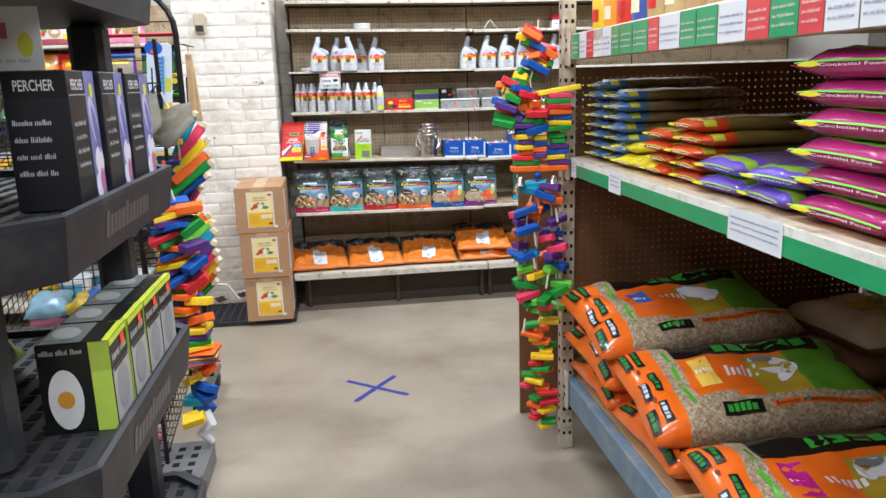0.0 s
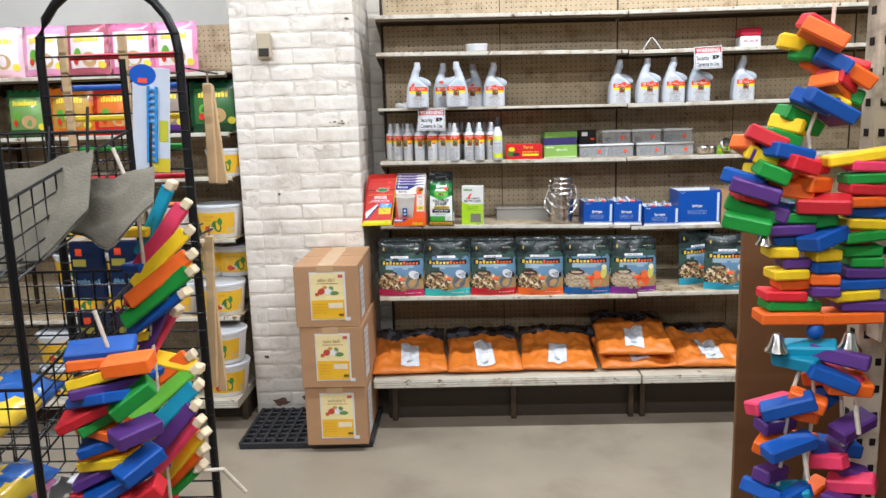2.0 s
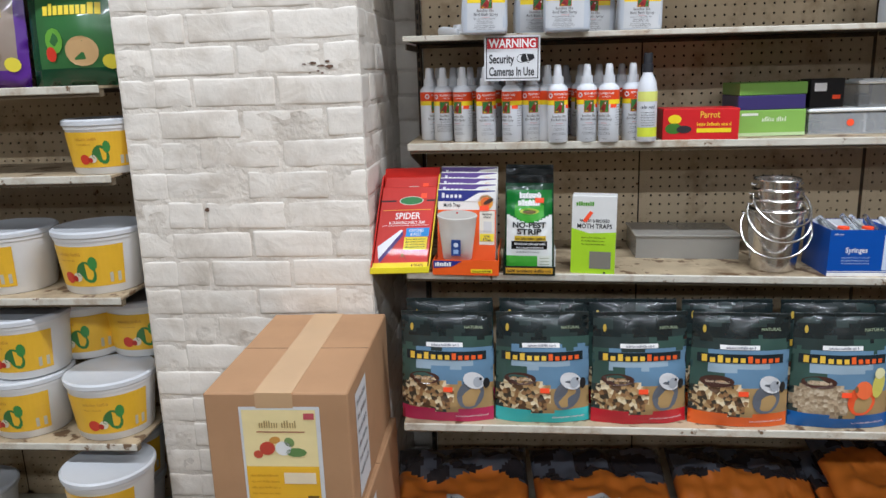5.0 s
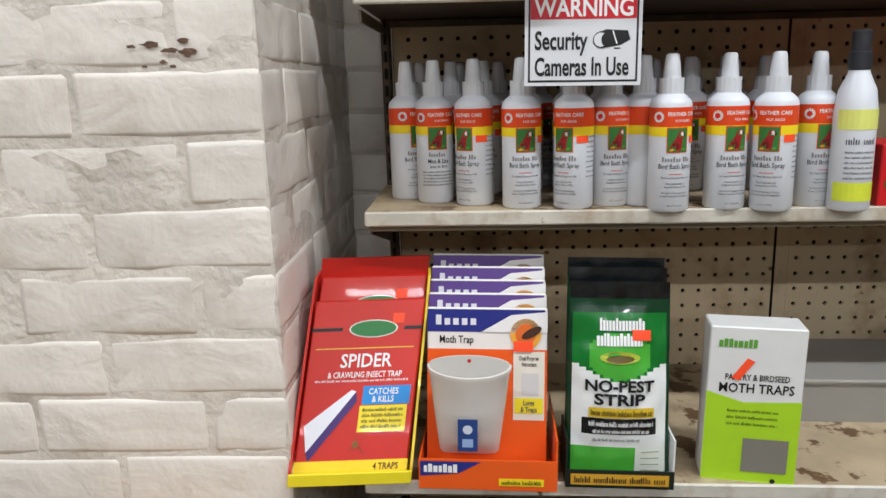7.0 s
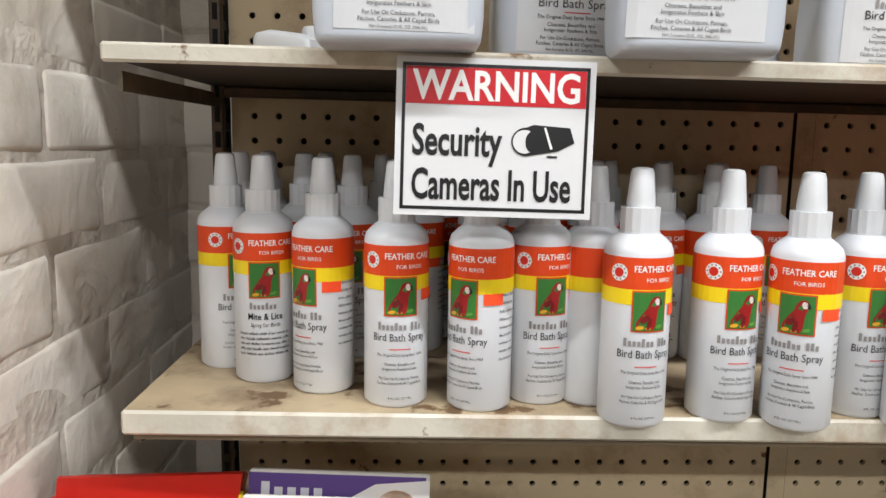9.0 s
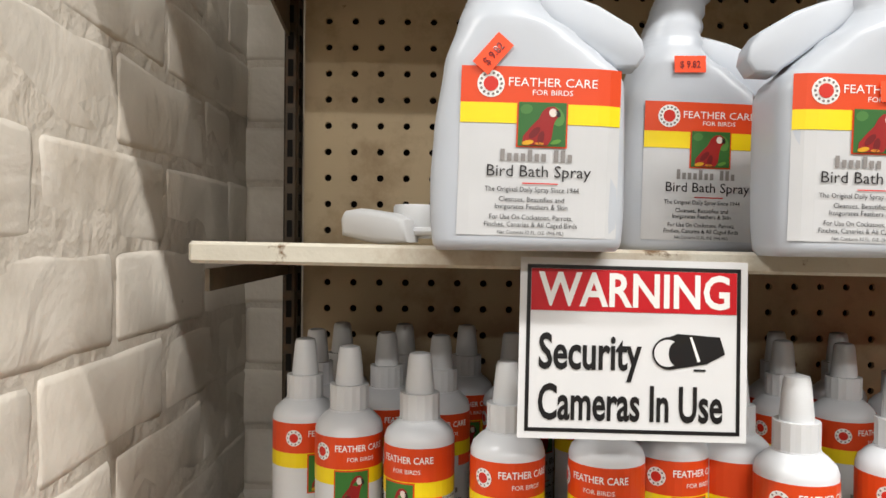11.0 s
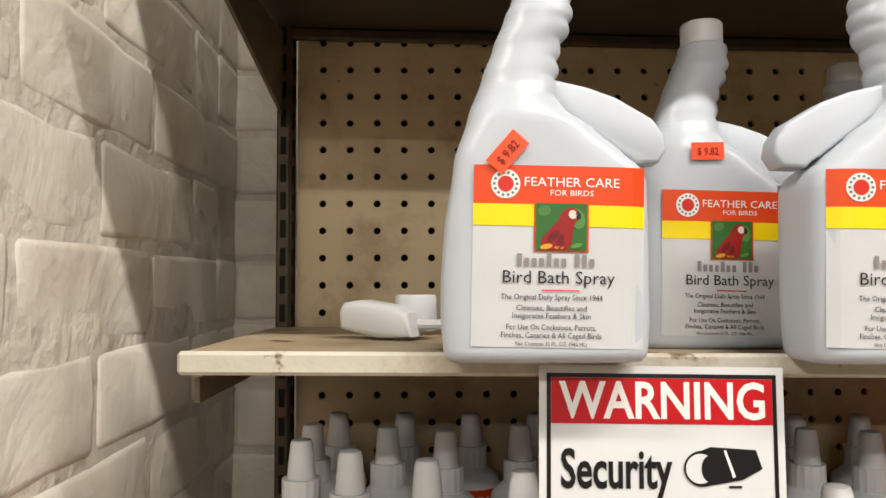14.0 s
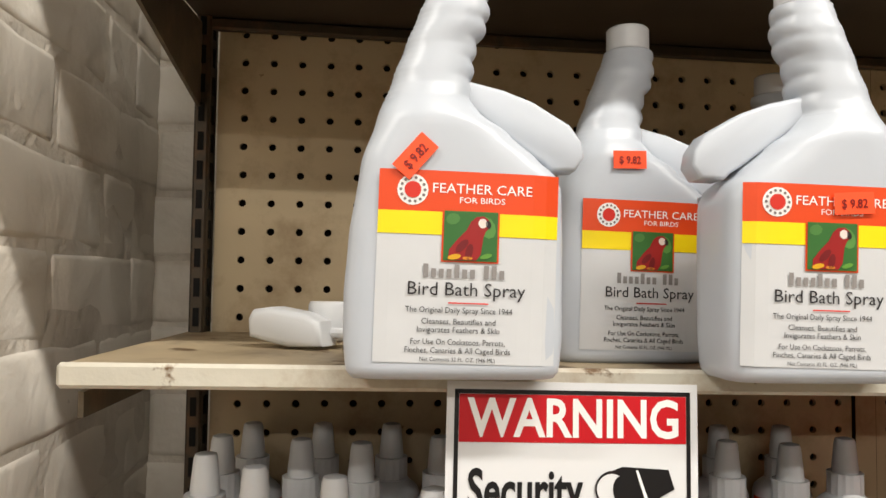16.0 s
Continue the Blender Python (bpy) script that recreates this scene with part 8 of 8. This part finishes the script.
for i, (x, z, h, ry) in enumerate(((-0.385, 1.285, 0.3, 1), (-0.36, 1.28, 0.3, -4), (-0.45, 0.62, 0.5, 3), (-0.425, 0.6, 0.5, -2))):
    t = thing("wooden_perch", "pale raw wood stick hanging on the rack", "perch", "wood sticks")
    Shape().box(0, 0, 0, 0.028, 0.012, h, RAWWOOD, 0.003).out("stick", t)
    Shape().tube([(0.014, 0.006, h), (0.014, 0.006, h + 0.03), (0.02, 0.006, h + 0.036)], 0.002, CHROME, 6).out("hook", t, "steel hook")
    t.matrix_basis = pose(x, -1.72 + 0.016 * i, z, 0, ry, 0)
    Shape().tube([(x + 0.014, -1.914, z + h + 0.034), (x + 0.014, -1.69 + 0.016 * i, z + h + 0.034)], 0.003, BLACK_WIRE, 6).out("peg_hook", arch, "wire display hook")
for i in range(5):
    t = thing("hanging_pack", "dark blue packaged pet toy hanging on the rack", "toy pack", "hanging packs")
    Shape().box(0, 0, 0, 0.1, 0.02, 0.17, film(*((16, 34, 66), (20, 40, 74), (24, 60, 84), (18, 34, 60), (40, 30, 66))[i]), 0.004).out("pack", t)
    s = Shape()
    s.patch(0.01, 0.1, 0.05, 0.12, flat((0, -0.001, 0), *FRONT), ink(170, 160, 70))
    s.patch(0.02, 0.13, 0.04, 0.15, flat((0, -0.001, 0), *FRONT), FLUO)
    s.bars(0.01, 0.09, 0.05, 0.014, flat((0, -0.001, 0), *FRONT), ink(140, 190, 220), i)
    s.out("print", t)
    t.matrix_basis = pose(-0.72 + 0.11 * (i % 3), -1.945, 0.98 - 0.2 * (i // 3), 0, 0, 4 * i - 8)

# ---- black plastic display shelves ----
disp = thing("display_shelves", "black moulded plastic display shelves with white lettering", "display stand")
DX0, DX1, DY0, DY1 = -0.83, -0.118, -4.23, -3.355


def tier(z, h, open_deck=True):
    c = 0.07
    pts = [(DX0, DY0), (DX1 - c, DY0), (DX1, DY0 + c), (DX1, DY1 - c), (DX1 - c, DY1), (DX0, DY1)]
    k = len(pts)
    cx, cy = (DX0 + DX1) / 2, (DY0 + DY1) / 2
    s = Shape()
    inn = [(x + (0.018 if x < cx else -0.018), y + (0.018 if y < cy else -0.018)) for x, y in pts]
    low = [(x + (0.012 if x < cx else -0.012), y + (0.012 if y < cy else -0.012)) for x, y in pts]
    rings = [[(x, y, z - h) for x, y in low], [(x, y, z - 0.012) for x, y in pts], [(x, y, z - 0.003) for x, y in pts], [((x + a) / 2, (y + b) / 2, z) for (x, y), (a, b) in zip(pts, inn)], [(x, y, z - 0.004) for x, y in inn], [(x, y, z - 0.02) for x, y in inn]]
    vs = [v for r in rings for v in r]
    fs = [(a * k + i, a * k + (i + 1) % k, (a + 1) * k + (i + 1) % k, (a + 1) * k + i) for a in range(len(rings) - 1) for i in range(k)]
    fs += [tuple(range(k))[::-1], tuple(5 * k + i for i in range(k))]
    s.add(vs, fs, BLACK_PLASTIC)
    o = s.out("tier", disp, "black tray tier")
    g = Shape()
    for i in range(14):
        for j in range(18):
            x, y = DX0 + 0.05 + 0.045 * i, DY0 + 0.05 + 0.045 * j
            g.box(x, y, z - 0.0195, x + 0.02, y + 0.032, z - 0.0185, HOLE)
    g.out("perforation", o, "dark slots")
    p = Shape()
    p.bars(0.2, 0.5, z - h * 0.72, h * 0.45, (lambda a_, b_: (DX1 + 0.0012 - 0.012 * max(0.0, (z - 0.012 - b_)) / (h - 0.012), DY0 + 0.07 + a_, b_)), ink(96, 94, 92), 4, 30)
    p.out("lettering", o, "worn white lettering")
    return o


for z, h in ((0.84, 0.115), (1.25, 0.105), (0.4, 0.115), (1.68, 0.105)):
    tier(z, h)
for x in (-0.3, -0.71):
    for y in (-4.1, -3.5):
        xx = x if y < -3.8 else x + 0.05
        for a, b in ((0.02, 0.285), (0.4, 0.725), (0.84, 1.145), (1.25, 1.575)):
            if b > a:
                Shape().box(xx - 0.037, y - 0.037, a - 0.02, xx + 0.037, y + 0.037, b, BLACK_PLASTIC, 0.012).out("leg", disp, "black square leg")


def perch_box(label, seed):
    t = thing("perch_box", label, "box", "perch boxes")
    w, d, h = 0.17, 0.1, 0.232
    Shape().box(0, 0, 0, d, w, h, ink(24, 24, 27), 0.002).out("carton", t)
    s = Shape()
    f = flat((d + 0.0008, 0, 0), (0, 1, 0), (0, 0, 1))
    s.patch(w * 0.6, 0.0, w, h, f, ink(120, 122, 176))
    s.disc(w * 0.8, h * 0.62, w * 0.13, h * 0.2, flat((d + 0.0011, 0, 0), (0, 1, 0), (0, 0, 1)), ink(196, 192, 220), 14, 0.3)
    s.disc(w * 0.74, h * 0.12, w * 0.13, h * 0.1, flat((d + 0.0013, 0, 0), (0, 1, 0), (0, 0, 1)), ink(228, 222, 236), 14, 0.3)
    f2, f3 = flat((d + 0.0015, 0, 0), (0, 1, 0), (0, 0, 1)), flat((d + 0.0022, 0, 0), (0, 1, 0), (0, 0, 1))
    s.disc(w * 0.84, h * 0.3, w * 0.17, h * 0.12, f2, ink(226, 220, 232), 12)
    s.disc(w * 0.84, h * 0.55, w * 0.08, h * 0.2, f2, ink(110, 110, 170), 12, 0.3)
    s.disc(w * 0.86, h * 0.15, w * 0.07, h * 0.1, f3, ink(200, 110, 150), 10)
    s.disc(w * 0.82, h * 0.85, w * 0.07, h * 0.06, f2, ink(214, 214, 60), 12)
    s.text("PERCHER", 0.018, (w * 0.34, h * 0.86), f, ink(226, 226, 226), 0.5, 0.7)
    s.patch(w * 0.04, h * 0.82, w * 0.62, h * 0.826, f, ink(200, 200, 200))
    for i in range(4):
        s.bars(w * 0.1, w * 0.5, h * (0.6 - 0.1 * i), 0.008, f, ink(200, 200, 204), i + seed)
    f = flat((0, -0.0008, 0), (1, 0, 0), (0, 0, 1))
    s.text("PERCHER", 0.018, (d * 0.5, h * 0.86), f, ink(226, 226, 226), 0.5, 0.6)
    for i in range(4):
        s.bars(d * 0.1, d * 0.7, h * (0.62 - 0.12 * i), 0.009, f, ink(200, 200, 204), i)
    s.out("print", t, "white and lilac print")
    return t


pb = perch_box("black bird perch box with lilac print on the display shelf", 1)
pb.matrix_basis = pose(-0.246, -4.0, 1.232, 0, 0, 3)
for y, r in ((-3.82, 2), (-3.642, -1)):
    copy_thing(pb, pose(-0.246, y, 1.232, 0, 0, r))
sc = thing("shelf_card", "white printed card standing above the boxes", "card")
Shape().box(0, 0, 0, 0.15, 0.002, 0.1, PAPER).out("card", sc)
s = Shape()
f = flat((0, -0.0008, 0), *FRONT)
s.patch(0.05, 0.05, 0.1, 0.075, f, ink(180, 90, 110))
s.disc(0.03, 0.05, 0.012, 0.03, f, ink(120, 160, 110), 12)
s.disc(0.125, 0.04, 0.012, 0.02, f, ink(200, 200, 60), 12)
s.bars(0.02, 0.13, 0.012, 0.008, f, ink(150, 150, 150), 3)
s.out("print", sc)
sc.matrix_basis = pose(-0.33, -3.99, 1.465, 0, 0, 5)


def lime_box(label, seed):
    t = thing("perch_box", label, "box", "lime boxes")
    w, d, h = 0.123, 0.125, 0.17
    Shape().box(0, 0, 0, d, w, h, ink(24, 26, 24), 0.002).out("carton", t)
    s = Shape()
    f, f2, f3 = (flat((d + 0.0008 + 0.0007 * k, 0, 0), (0, 1, 0), (0, 0, 1)) for k in range(3))
    s.patch(0.004, 0.004, w - 0.004, h * 0.66, f, ink(176, 174, 172))
    s.patch(0, h * 0.93, w, h, f, ink(206, 222, 60))
    s.bars(w * 0.08, w * 0.9, h * 0.74, h * 0.1, f, ink(200, 200, 196), seed + 6)
    s.disc(w * 0.5, h * 0.36, w * 0.32, h * 0.26, f2, ink(150, 150, 152), 14)
    s.patch(w * 0.1, h * 0.62, w * 0.9, h * 0.66, f2, ink(40, 40, 40))
    s.patch(w * 0.6, h * 0.8, w * 0.8, h * 0.92, f2, FLUO)
    u = flat((0, 0, h + 0.0008), (1, 0, 0), (0, 1, 0))
    s.patch(d * 0.9, 0, d, w, u, ink(206, 222, 60))
    s.patch(0.006, 0.004, d * 0.62, w - 0.004, u, ink(140, 146, 142))
    s.disc(d * 0.3, w * 0.5, d * 0.2, w * 0.3, flat((0, 0, h + 0.0015), (1, 0, 0), (0, 1, 0)), ink(196, 200, 196), 14, 0.4)
    s.bars(0.01, d * 0.55, w * 0.12, 0.012, flat((0, 0, h + 0.0015), (1, 0, 0), (0, 1, 0)), ink(60, 66, 60), seed + 1)
    g, g2 = flat((0, -0.0008, 0), (1, 0, 0), (0, 0, 1)), flat((0, -0.0015, 0), (1, 0, 0), (0, 0, 1))
    s.patch(d * 0.72, 0, d, h, g, ink(190, 214, 80))
    s.disc(d * 0.34, h * 0.38, d * 0.24, h * 0.34, g2, ink(232, 230, 226), 20)
    s.disc(d * 0.34, h * 0.38, d * 0.12, h * 0.1, flat((0, -0.0022, 0), (1, 0, 0), (0, 0, 1)), ink(226, 160, 50), 12)
    s.bars(d * 0.05, d * 0.65, h * 0.88, 0.01, g, ink(220, 220, 216), 3)
    s.out("print", t, "lime, white and grey print")
    return t


lb = lime_box("black and lime boxed bird perch on the display shelf", 1)
lb.matrix_basis = pose(-0.265, -3.985, 0.822, 0, 0, 2)
for i in range(1, 4):
    copy_thing(lb, pose(-0.265, -3.985 + 0.126 * i, 0.822, 0, 0, 2 - i))
for i in range(3):
    t = thing("toy_pack", "green bagged greenery pack lying on the display shelf", "toy pack", "bagged toys")
    S = pillow(0.18, 0.2, 0.08, 90 + i, crease=0.014)
    c1, c2 = film(120, 140, 110), film(170, 186, 90)
    weld(pillow_shape(S, lambda u, v, side: c1 if math.sin(u * 5 + v * 3 + i) > 0 else c2, 8, 8).out("bag", t))
    t.matrix_basis = pose(-0.56, -4.05 + 0.22 * i, 0.822, 0, 0, 20 * i)
low_t = thing("plastic_tray", "grey perforated plastic tray on the floor beside the stand", "tray")
Shape().box(-0.62, -2.83, 0.0, -0.26, -2.55, 0.1, mat("grey_crate", (112, 112, 112), 0.5, var=0.1, scale=10), 0.01).out("crate", low_t)
s = Shape()
for i in range(6):
    for j in range(4):
        s.box(-0.6 + 0.055 * i, -2.815 + 0.06 * j, 0.0995, -0.575 + 0.055 * i, -2.785 + 0.06 * j, 0.1008, HOLE)
s.out("perforation", low_t, "dark slots")

# ---- the pillar's bricks ----
for k in range(-17, 16):
    brick_face(k)
    lay("head", PXR + (0.046 if k % 2 else 0.02), RY1 + 0.006, Z_JOINT + (k + 0.5) * COURSE, strip)
    lay("head", PXR + (0.142 if k % 2 else 0.116), RY1 + 0.006, Z_JOINT + (k + 0.5) * COURSE, strip)
